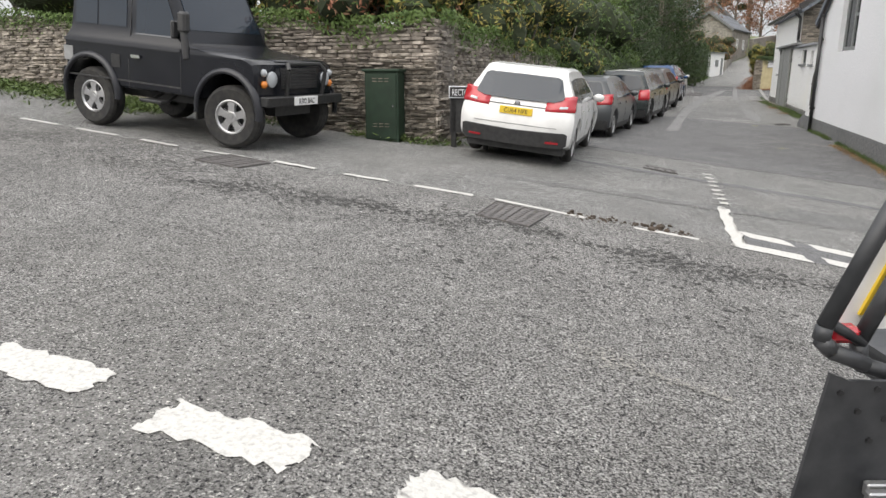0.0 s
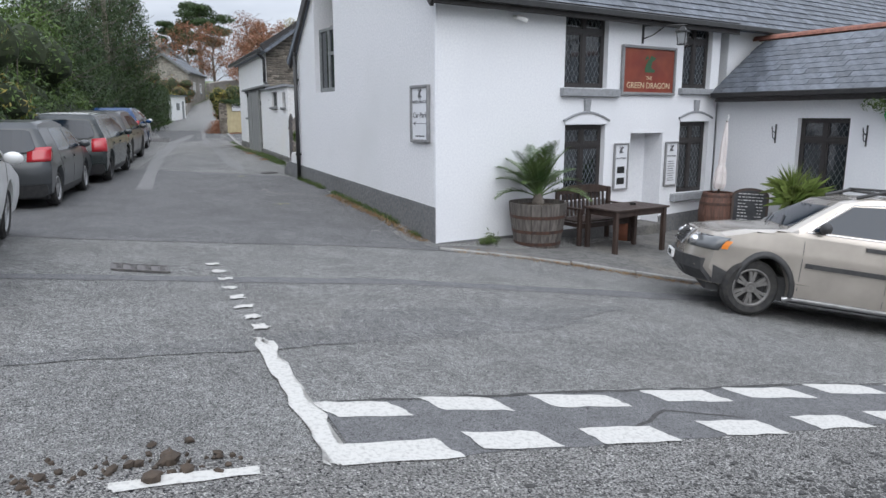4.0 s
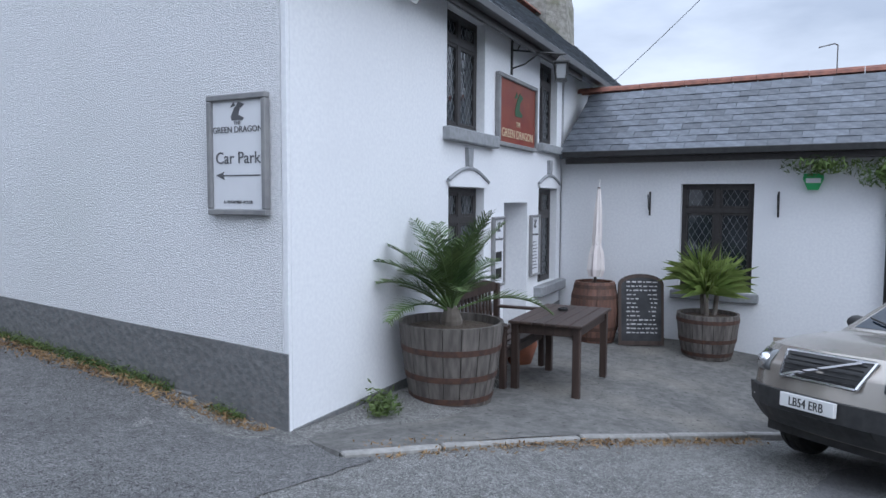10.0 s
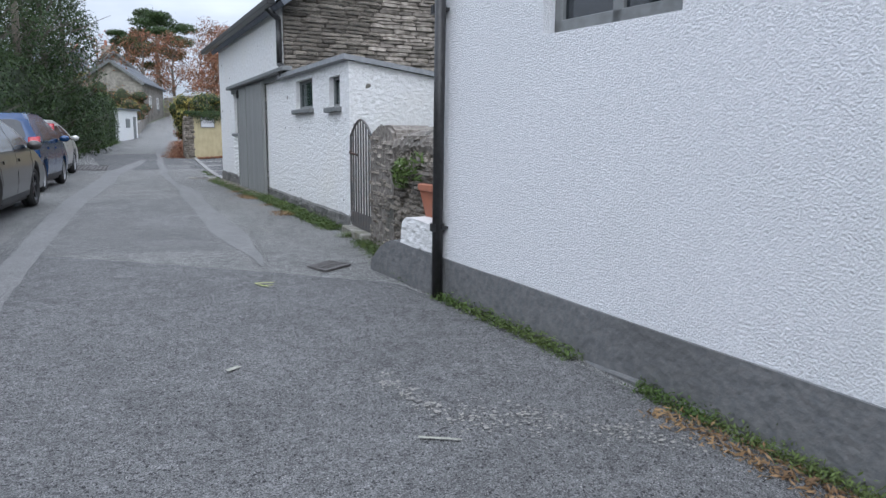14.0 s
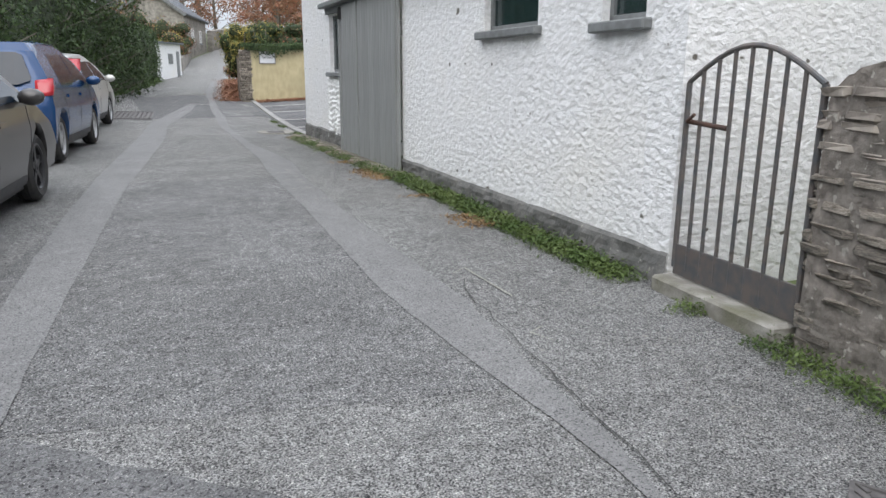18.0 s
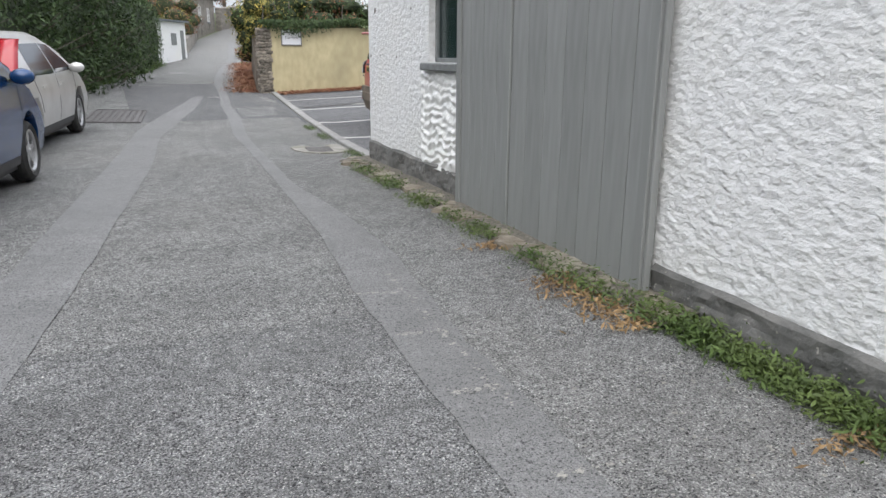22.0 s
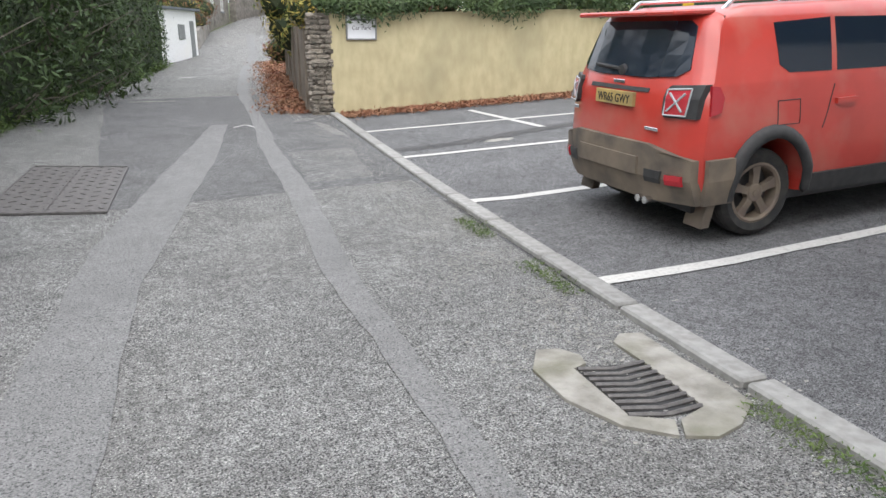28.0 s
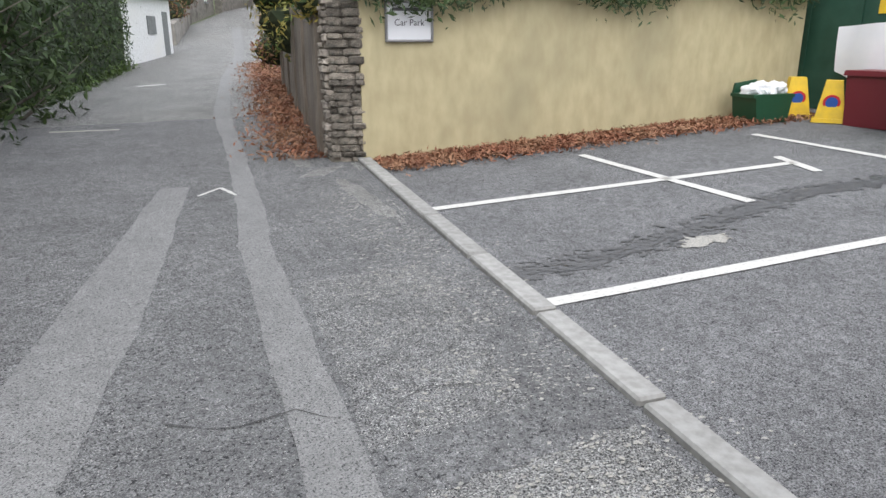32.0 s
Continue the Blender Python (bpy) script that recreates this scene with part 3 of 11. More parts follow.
for name, line, half, up, m in (
    ("repair_strip", [(-1.7, 8.9), (2.2, 9.1), (6.4, 8.5), (9, 7.0)], [0.08, 0.12, 0.17, 0.16], 0.004, ASPHALT_DARK),
    ("repair_strip", [(-2.2, 6.75), (-1.06, 6.93), (0.27, 7.13), (2.51, 7.6), (4.4, 8.06)], [0.08, 0.1, 0.16, 0.22, 0.06], 0.005, ASPHALT_MID),
    ("repair_strip", [(0.35, 5.74), (2.0, 5.62), (4.2, 5.42), (6.0, 5.2)], [0.34, 0.36, 0.35, 0.3], 0.0085, ASPHALT_DARK),
    ("road_crack", [(0.4, 6.1), (1.0, 6.06), (2.4, 5.94), (4.2, 5.78), (6.0, 5.53)], [0.01, 0.014, 0.009, 0.012], 0.011, TAR),
    ("road_crack", [(1.6, 5.26), (2.4, 5.6), (2.9, 5.4)], [0.01, 0.014, 0.006], 0.011, TAR),
    ("road_crack", [(3.42, 19.9), (3.62, 20.7), (3.85, 21.8), (3.98, 22.1)], [0.002, 0.004, 0.003, 0.002], 0.0085, TAR),
    ("road_crack", [(5.3, 37.4), (5.55, 37.25), (5.75, 37.3), (5.95, 37.1), (6.3, 37.2), (6.55, 37.1)], [0.002, 0.003, 0.002, 0.003, 0.001], 0.0085, TAR),
    ("water_stain", [(7.2, 38.17), (7.8, 38.02), (8.4, 38.12), (9.1, 38.22), (10.2, 38.35), (11.4, 38.2)], [0.02, 0.045, 0.03, 0.05, 0.09, 0.03], 0.004, ASPHALT_WET),
):
    bm = BM()
    if name == "road_crack":
        line = [(p.x + RNG.uniform(-0.02, 0.02), p.y + RNG.uniform(-0.02, 0.02)) for p, _ in along(line, 0.12)]
    ribbon(bm, line, half, up, 0.14, 0.02 if half[0] > 0.03 else 0.003, 3)
    part(name, bm, m, car_park if name == "water_stain" else road)
for poly, up, m, rag in (
    ([(-2.4, 10.8), (4.2, 11.1), (4.12, 18.6), (-0.4, 23.4)], 0.0045, ASPHALT_NEAR, 0.02),
    ([(4.0, 36.6), (6.9, 36.6), (8.3, 45.5), (4.6, 45.5)], 0.0025, ASPHALT_NEAR, 0.02),
    ([(0.9, 7.05), (3.6, 7.5), (3.2, 8.1), (1.2, 8.0)], 0.003, ASPHALT_MID, 0.05),
    ([(1.1, 21.4), (3.42, 20.75), (4.2, 26.4), (2.3, 26.6)], 0.002, ASPHALT_MID, 0.02),
    ([(8.55, 37.95), (8.9, 37.88), (9.0, 38.0), (8.65, 38.08)], 0.005, SCUFF, 0.04),
    ([(4.9, 38.0), (7.0, 37.6), (7.2, 39.6), (5.4, 39.8)], 0.002, ASPHALT_MID, 0.03),
):
    bm = BM()
    patch_poly(bm, poly, up, rag, 48 if m is ASPHALT_NEAR else 10)
    part("road_patch", bm, m, road)
flecks_at = [(7.25, 38.16), (8.4, 38.1), (9.1, 38.22), (10.2, 38.36), (11.4, 38.2)]
# dark worn flecks along the wheel tracks of the main road, pale grit along the kerb
def flecks(name, line, n, spread, drift, r0, r1, m, parent, up, limit=None):
    bm = BM()
    xs, ys = [p[0] for p in line], [p[1] for p in line]
    run = np.concatenate([[0], np.cumsum(np.hypot(np.diff(xs), np.diff(ys)))])
    for i in range(n):
        t = RNG.uniform(0, run[-1])
        x, y = float(np.interp(t, run, xs)) + RNG.gauss(0, spread * 0.6), float(np.interp(t, run, ys)) + RNG.gauss(0, spread)
        y -= RNG.uniform(0, drift) if RNG.random() < 0.4 else 0
        if (name != "pale_scuff" and noise.noise(Vector((x * 1.3, y * 2.6, 7))) < -0.12 + RNG.uniform(-0.25, 0.25)) or (limit and y > limit(x)):
            continue
        r = r0 + (r1 - r0) * RNG.random() ** 3
        a0, lift = RNG.uniform(0, 6.28), up + RNG.uniform(0, 0.003)
        vs = []
        for j in range(6):
            q = r * RNG.uniform(0.45, 1.3)
            px, py = x + 1.4 * q * math.cos(a0 + j * 1.047), y + q * math.sin(a0 + j * 1.047)
            vs.append(bm.verts.new((px, py, G(px, py) + lift)))
        bm.faces.new(vs)
    tagged(part(name, bm, m, parent), kind="stuff")


flecks("tar_flecks", [(-8.5, 6.1), (-7, 5.95), (-3.5, 4.85), (-1.3, 4.6), (1.1, 4.45), (5.5, 4.2)], 9000, 0.26, 1.5, 0.004, 0.02, TAR, main_road, 0.0095, lambda x: edge_y(x) - 0.2)
flecks("pale_grit", [(5.75, 31.5), (6.35, 35), (6.85, 38), (7.2, 40.5)], 9000, 0.45, 0.0, 0.003, 0.012, SCUFF, road, 0.0035, lambda x: 60)
flecks("pale_grit", [(4.3, 19.0), (4.7, 22), (5.1, 26), (5.4, 29.5)], 3500, 0.6, 0.0, 0.003, 0.01, SCUFF, road, 0.0035, lambda x: 60)
flecks("dark_spots", [(2.6, 12), (2.2, 16), (2.8, 22), (3.6, 28), (4.4, 33)], 900, 1.4, 0.0, 0.003, 0.009, TAR, road, 0.0115)

flecks("water_stain", flecks_at, 2600, 0.07, 0.0, 0.006, 0.03, ASPHALT_WET, car_park, 0.006)
flecks("tar_flecks", [(-5, 5.0), (-2.5, 4.7), (0, 4.55), (3.0, 4.4), (5.5, 4.25)], 5000, 0.14, 0.25, 0.004, 0.022, TAR, main_road, 0.01, lambda x: edge_y(x) - 0.2)

def mark(poly, parent=road, m=ROAD_WHITE, up=0.012, rag=0.012, n=5, name="road_marking"):
    bm = BM()
    patch_poly(bm, poly, up, rag, n)
    return part(name, bm, m, parent)


# broken edge line of the main road
EDGE_DASH = [((-9.6, 7.3), (-8.95, 7.16)), ((-8.38, 7.0), (-7.75, 6.9)), ((-7.43, 6.83), (-6.78, 6.72)), ((-6.42, 6.66), (-5.87, 6.56)), ((-5.49, 6.5), (-4.92, 6.38)),
             ((-4.52, 6.3), (-3.96, 6.12)), ((-3.59, 6.0), (-3.08, 5.86)), ((-2.78, 5.78), (-2.16, 5.6)), ((-1.95, 5.56), (-1.1, 5.46)), ((-0.66, 5.43), (-0.1, 5.44))]
for a, b in EDGE_DASH:
    mark([(a[0], a[1] - 0.04), (b[0], b[1] - 0.04), (b[0], b[1] + 0.04), (a[0], a[1] + 0.04)], main_road)
# give-way line, two rows
for x0, x1, y0, y1 in ((0.37, 0.78, 6.0, 5.94), (0.98, 1.4, 5.98, 5.9), (1.69, 2.22, 5.9, 5.8), (2.54, 3.05, 5.83, 5.74), (3.27, 3.85, 5.76, 5.66), (4.1, 4.68, 5.7, 5.6), (4.95, 5.5, 5.56, 5.5), (5.8, 6.35, 5.54, 5.5), (6.62, 7.15, 5.52, 5.5), (7.42, 7.95, 5.53, 5.5)):
    mark([(x0 + 0.03, y0 - 0.11), (x1 + 0.03, y1 - 0.11), (x1 - 0.03, y1 + 0.1), (x0 - 0.03, y0 + 0.1)])
for x0, x1, y0, y1 in ((0.24, 0.8, 5.5, 5.45), (0.97, 1.38, 5.5, 5.42), (1.65, 2.12, 5.4, 5.33), (2.5, 2.95, 5.32, 5.25), (3.28, 3.72, 5.24, 5.18), (4.0, 4.5, 5.18, 5.12), (4.8, 5.3, 5.12, 5.08), (5.65, 6.2, 5.1, 5.06), (6.45, 7.0, 5.08, 5.04), (7.25, 7.75, 5.05, 5.02)):
    mark([(x0, y0 - 0.11), (x1 + 0.02, y1 - 0.11), (x1 - 0.03, y1 + 0.1), (x0 - 0.03, y0 + 0.1)], up=0.013)
mark([(0.18, 5.42), (0.32, 5.45), (0.42, 7.2), (0.34, 7.22)], rag=0.035, n=14)
for y in (7.45, 7.7, 8.0, 8.3, 8.62, 8.95, 9.25, 9.6):
    s = RNG.uniform(0.05, 0.1)
    mark([(0.36 + 0.06 * (y - 7.2), y), (0.42 + s + 0.06 * (y - 7.2), y + 0.03), (0.42 + s + 0.06 * (y - 7.2), y + 0.13), (0.37 + 0.06 * (y - 7.2), y + 0.1)], rag=0.03, n=3)
for x, y, w, h in ((8.35, 5.5, 0.3, 0.05), (8.8, 5.42, 0.12, 0.04), (9.1, 4.98, 0.35, 0.07), (9.7, 4.9, 0.12, 0.05), (10.1, 4.8, 0.3, 0.05), (10.2, 5.2, 0.5, 0.1), (9.6, 5.5, 0.1, 0.04), (8.1, 5.02, 0.12, 0.05)):
    mark([(x, y - h), (x + w, y - h), (x + w, y + h), (x, y + h)], main_road, rag=0.05, n=4)
EDGE_FAR = [(9.6, 5.38), (11.0, 5.0), (12.6, 4.32), (14.8, 3.78), (20, 2.86), (28, 2.2)]
for a, b in zip(EDGE_FAR, EDGE_FAR[1:]):
    mark([(a[0], a[1]), (b[0], b[1]), (b[0], b[1] + 0.08), (a[0], a[1] + 0.08)], main_road, rag=0.02, n=10)
# centre line blocks of the main road
for x0, y0 in ((-4.6, 1.75), (-3.55, 1.42), (-2.6, 1.2), (-1.62, 1.1), (-0.8, 1.05), (0.2, 0.95), (1.2, 0.85)):
    mark([(x0, y0 - 0.13), (x0 + 0.6, y0 - 0.22), (x0 + 0.64, y0 - 0.02), (x0 + 0.04, y0 + 0.08)], main_road, rag=0.024, n=14)
for x0, y0 in ((-3.4, 0.62), (-2.45, 0.48)):
    mark([(x0, y0 - 0.08), (x0 + 0.55, y0 - 0.14), (x0 + 0.6, y0 + 0.04), (x0 + 0.05, y0 + 0.1)], main_road, rag=0.02)
# worn pale scuffs and sprayed arrows
def stroke(a, b, half, m, name="sprayed_mark"):
    up = 0.0155 if a[1] < 19.7 else 0.0095
    bm = BM()
    ribbon(bm, [a, b], [half, half * 0.8], up, 0.06, half * 0.25, 1)
    part(name, bm, m, road)


for a, b, half, m in (
    ((2.7, 15.0), (2.84, 14.95), 0.012, ROAD_YELLOW), ((2.77, 15.04), (2.96, 14.97), 0.01, ROAD_YELLOW), ((2.77, 14.91), (2.83, 14.97), 0.012, ROAD_YELLOW),
    ((2.8, 16.04), (2.96, 15.93), 0.012, SPRAY_PALE),
    ((2.28, 17.2), (2.36, 17.24), 0.018, SPRAY_PALE), ((3.04, 19.1), (3.19, 19.06), 0.011, ROAD_YELLOW), ((3.03, 18.99), (3.15, 18.98), 0.01, ROAD_YELLOW), ((3.04, 19.1), (3.1, 18.93), 0.008, ROAD_YELLOW),
    ((4.11, 22.3), (4.06, 21.7), 0.006, SPRAY_PALE), ((3.98, 22.22), (4.1, 22.3), 0.005, SPRAY_PALE), ((3.82, 21.2), (3.92, 21.24), 0.004, SPRAY_PALE), ((3.82, 21.2), (3.86, 21.06), 0.004, SPRAY_PALE),
    ((6.05, 40.9), (6.28, 41.12), 0.02, ROAD_WHITE), ((6.28, 41.12), (6.34, 40.8), 0.02, ROAD_WHITE), ((6.65, 50.7), (7.2, 50.98), 0.09, ROAD_WHITE), ((5.0, 45.0), (5.8, 44.9), 0.05, SPRAY_PALE),
    ((2.97, 16.8), (3.02, 16.2), 0.03, SCUFF), ((3.02, 16.15), (3.42, 15.95), 0.045, SCUFF), ((3.4, 15.96), (3.9, 15.5), 0.035, SCUFF),
    ((-1.1, 2.5), (-0.75, 2.38), 0.03, SCUFF), ((-0.75, 2.38), (-0.35, 2.25), 0.02, SCUFF), ((-0.2, 1.6), (0.05, 1.45), 0.03, SCUFF),
    ((4.4, 27.0), (4.15, 25.3), 0.018, SCUFF), ((4.02, 24.9), (4.26, 24.86), 0.01, SCUFF), ((4.0, 25.5), (4.2, 25.46), 0.01, SCUFF), ((4.05, 26.1), (4.27, 26.05), 0.01, SCUFF), ((4.1, 26.7), (4.3, 26.62), 0.01, SCUFF),
):
    if m is SCUFF:
        flecks("pale_scuff", [a, b], (300 if half > 0.02 else 160) if half > 0.01 else 60, half * 2.4 if half > 0.02 else half, 0.0, 0.002, 0.011, SCUFF, road, 0.0145 if a[1] < 19.7 else 0.0085)
    else:
        stroke(a, b, half, m)
# car park bays
for p in (
    [(6.5, 33.34), (10.6, 32.9), (10.6, 33.0), (6.52, 33.46)], [(6.84, 35.5), (10.75, 34.95), (10.75, 35.05), (6.86, 35.62)],
    [(7.2, 37.67), (10.95, 37.1), (10.96, 37.2), (7.22, 37.77)], [(7.45, 39.62), (11.2, 39.0), (11.21, 39.09), (7.47, 39.71)],
    [(9.72, 38.4), (9.82, 38.4), (9.85, 40.5), (9.75, 40.5)], [(11.0, 38.72), (11.1, 38.7), (11.32, 39.3), (11.22, 39.32)],
    [(10.86, 36.8), (10.96, 36.8), (11.06, 37.4), (10.96, 37.4)], [(12.0, 40.2), (12.1, 40.2), (12.1, 37.9), (12.0, 37.9)],
):
    mark(p, car_park, ROAD_WHITE, 0.008, 0.006, 8, "bay_line")

# ---- buildings ----
GABLE = frame_at((4.2, 18.05), (4.322, 12.03))
FRONT = frame_at((4.36, 12.0), (10.95, 12.46))
WING = frame_at((11.0, 12.46), (10.84, 7.85))
SHED = frame_at((6.05, 31.06), (5.01, 21.46))
SIDE = frame_at((5.01, 21.46), (7.05, 21.26))
GL, FL, WL, SL = 6.05, 6.61, 4.61, 9.656


def placed(ob, m):
    ob.matrix_basis = m
    return ob


def struct(name, bm, material, m, label, category="wall"):
    return tagged(placed(part(name, bm, material), m), label, category, kind="structure")


def gable_top(s):
    return 2.4 + min(s, GL / 2) * 1.08 - max(0.0, s - GL / 2) * 0.97


struct("wall_pub_gable", wall_bm(GL - 0.05, -1.3, gable_top, 0.45, [(1.1, 2.14, 1.5, 2.75)], [GL / 2]), ROUGHCAST, GABLE, "white roughcast gable wall of the pub")
FRONT_OPEN = [(2.51, 3.51, 1.5, 2.72), (5.51, 6.36, 1.55, 2.72), (2.56, 3.52, -0.42, 0.88), (5.53, 6.41, -0.45, 0.92), (4.17, 5.05, -1.25, 0.72)]
front_wall = struct("wall_pub_front", wall_bm(FL, -1.5, 2.84, 0.42, FRONT_OPEN), RENDER_WHITE, FRONT, "smooth white rendered front wall of the pub")
bm = BM()
box(bm, -0.036, 0.0, 0.0, 0.05, -1.5, 2.84, 0.004)
struct("trim_pub_corner", bm, RENDER_WHITE, FRONT, "smooth white rendered corner of the pub", "trim")
struct("wall_pub_wing", wall_bm(WL, -1.9, 1.5, 0.4, [(1.8, 2.76, -0.5, 0.99)]), RENDER_WHITE, WING, "white rendered wall of the low pub wing")
struct("wall_wing_end", wall_bm(2.7, -2.2, lambda s: 1.5 + min(s, 1.3) * 0.8 - max(0, s - 1.3) * 0.8, 0.3, [(0.35, 0.75, 1.4, 2.0)], [1.3]), RENDER_WHITE, frame_at((10.84, 7.85), (13.5, 7.7)), "white gable end of the pub wing")
struct("wall_pub_rear_part", wall_bm(10.5, -1.9, 2.84, 0.4, []), RENDER_WHITE, frame_at((11.3, 12.55), (21.8, 13.25)), "white wall of the pub behind the wing")
struct("wall_pub_end", wall_bm(6.0, -2.5, lambda s: 2.84 + min(s, 3) * 0.95 - max(0, s - 3) * 0.95, 0.4, [], [3.0]), RENDER_WHITE, frame_at((21.8, 13.2), (21.6, 19.2)), "white far gable of the pub")
struct("wall_pub_back", wall_bm(17.3, -1.0, 2.4, 0.4, []), ROUGHCAST, frame_at((21.6, 19.0), (4.3, 18.0)), "white back wall of the pub")


def painted_band(name, m, s0, s1, zb, zt, out=0.012, material=PLINTH, label="grey painted plinth along the wall foot"):
    """A plinth band whose top slopes."""
    bm = BM()
    n = max(2, int((s1 - s0) / 0.4))
    rows = []
    for i in range(n + 1):
        s = s0 + (s1 - s0) * i / n
        t = i / n
        top = zt[0] + (zt[1] - zt[0]) * t + RNG.uniform(-0.004, 0.004)
        rows.append([bm.verts.new(p) for p in ((s, -out, zb), (s, -out, top - 0.008), (s, 0.02, top))])
    for a, b in zip(rows, rows[1:]):
        for k in range(2):
            bm.faces.new((a[k], b[k], b[k + 1], a[k + 1]))
    for r in (rows[0], rows[-1]):
        bm.faces.new(r)
    return struct(name, bm, material, m, label, "plinth")


RETURN = frame_at((4.199, 18.1), (4.2, 18.05))
struct("wall_pub_return", wall_bm(0.048, -1.3, 2.35, 0.45, []), ROUGHCAST, RETURN, "end of the white roughcast gable beside the yard")
painted_band("baseboard_pub_return", RETURN, 0.0, 0.048, -1.3, (-0.044, -0.045))
painted_band("baseboard_pub_gable", GABLE, 0.0, GL, -1.3, (-0.045, -0.335))
painted_band("baseboard_pub_front", FRONT, 0.0, 4.17, -1.5, (-0.88, -0.92), 0.012)
painted_band("baseboard_pub_front", FRONT, 5.05, FL, -1.5, (-0.86, -0.8), 0.012)


def slate_roof(name, m, length, slope_len, course, width, singles, label, lift=0.014):
    """Slates laid in courses on a slope: x along the eave, y up the slope."""
    bm = BM()
    rows = int(slope_len / course)
    bm_base = BM()
    box(bm_base, 0, length, 0, slope_len, -0.1, -0.012)
    roof = tagged(placed(part(name, bm_base, SLATE_I), m), label, "roof", kind="structure")
    verts, faces = [], []
    me = None
    if singles:
        b = BM()
        box(b, 0.002, width - 0.004, -0.004, course * 1.5, 0.0, 0.009, 0.0, Matrix.Rotation(radians(-2.4), 4, "X"))
        me = mesh_of(b, SLATE, "slate")
    for r in range(rows):
        n = int(length / width)
        off = (r % 2) * width / 2
        for i in range(-1, n + 1):
            x0 = i * width + off
            x1 = min(x0 + width, length)
            x0 = max(x0, 0.0)
            if x1 - x0 < 0.03:
                continue
            dy = RNG.uniform(-0.006, 0.006)
            dz = RNG.uniform(0, 0.005)
            if singles and abs(x1 - x0 - width) < 1e-6:
                ob = shared("slate", me, roof, Matrix.Translation((x0, r * course + dy, lift + dz)))
                continue
            y0, y1 = r * course + dy, min(r * course + course * 1.5, slope_len)
            k = len(verts)
            g = 0.003
            verts += [(x0 + g, y0, lift + 0.009 + dz), (x1 - g, y0, lift + 0.009 + dz), (x1 - g, y1, 0.0), (x0 + g, y1, 0.0), (x0 + g, y0, lift - 0.006 + dz), (x1 - g, y0, lift - 0.006 + dz)]
            faces += [(k, k + 1, k + 2, k + 3), (k + 4, k + 5, k + 1, k), (k + 5, k + 2, k + 1), (k + 4, k, k + 3)]
    if verts:
        sm = bpy.data.meshes.new("slate_courses")
        sm.from_pydata(verts, [], faces)
        sm.materials.append(SLATE_I)
        ob = new("slate_courses", sm)
        ob.parent = roof
        ob["kind"] = "stuff"
    return roof


def slope_frame(a, b, up_to):
    """A frame for a roof slope: x from a to b along the eave, y up towards the ridge."""
    a, b, u = Vector(a), Vector(b), Vector(up_to)
    x = (b - a).normalized()
    y = (u - a) - x * (u - a).dot(x)
    y.normalize()
    z = x.cross(y)
    m = Matrix((x, y, z)).transposed().to_4x4()
    m.translation = a
    return m


slate_roof("roof_pub_front", slope_frame((4.1, 11.72, 2.72), (21.9, 12.96, 2.72), (4.1, 15.05, 5.72)), 17.9, 4.5, 0.2, 0.3, False, "dark slate main roof of the pub")
slate_roof("roof_pub_back", slope_frame((22.0, 19.5, 2.2), (4.0, 18.3, 2.2), (22, 16.2, 5.72)), 18.0, 4.65, 0.25, 0.5, False, "dark slate back slope of the pub roof")
slate_roof("roof_wing_lane_side", slope_frame((10.68, 12.4, 1.45), (10.527, 7.8, 1.45), (12.1, 12.4, 2.52)), 4.6, 1.78, 0.165, 0.26, True, "dark grey slate roof of the pub wing")
slate_roof("roof_wing_far_side", slope_frame((13.6, 7.8, 1.4), (13.7, 12.6, 1.4), (12.1, 7.8, 2.52)), 4.62, 1.86, 0.2, 0.4, False, "slate far slope of the wing roof")


def bar_along(name, pts, w, h, material, label, category, over=0.0):
    bm = BM()
    for p, q in zip(pts, pts[1:]):
        p, q = Vector(p), Vector(q)
        d = q - p
        m = frame_at(p[:2], q[:2])
        sl = math.atan2(d.z, d.xy.length)
        box(bm, -over, d.length + over, -w / 2, w / 2, -h / 2, h / 2, 0.008, Matrix.Translation(p) @ m.to_3x3().to_4x4() @ Matrix.Rotation(-sl, 4, "Y"))
    return tagged(part(name, bm, material), label, category, kind="structure")


def ridge(name, a, b, n, label):
    """A row of half-round ridge tiles."""
    root = thing(name, label, "ridge", kind="structure")
    a, b = Vector(a), Vector(b)
    step = (b - a) / n
    bmr = BM()
    prof = [(0.115 * math.cos(t), 0.115 * math.sin(t) - 0.05) for t in np.linspace(0.2, math.pi - 0.2, 7)]
    prof += [(x * 0.86, z * 0.86 - 0.012) for x, z in prof[::-1]]
    slab(bmr, prof, 0.004, step.length - 0.004)
    me = mesh_of(bmr, RIDGE, "ridge_tile")
    rot = Matrix.Rotation(math.atan2(step.y, step.x) - math.pi / 2, 4, "Z")
    for i in range(n):
        shared("ridge_tile", me, root, Matrix.Translation(a + step * i + Vector((0, 0, RNG.uniform(-0.004, 0.004)))) @ rot)
    return root


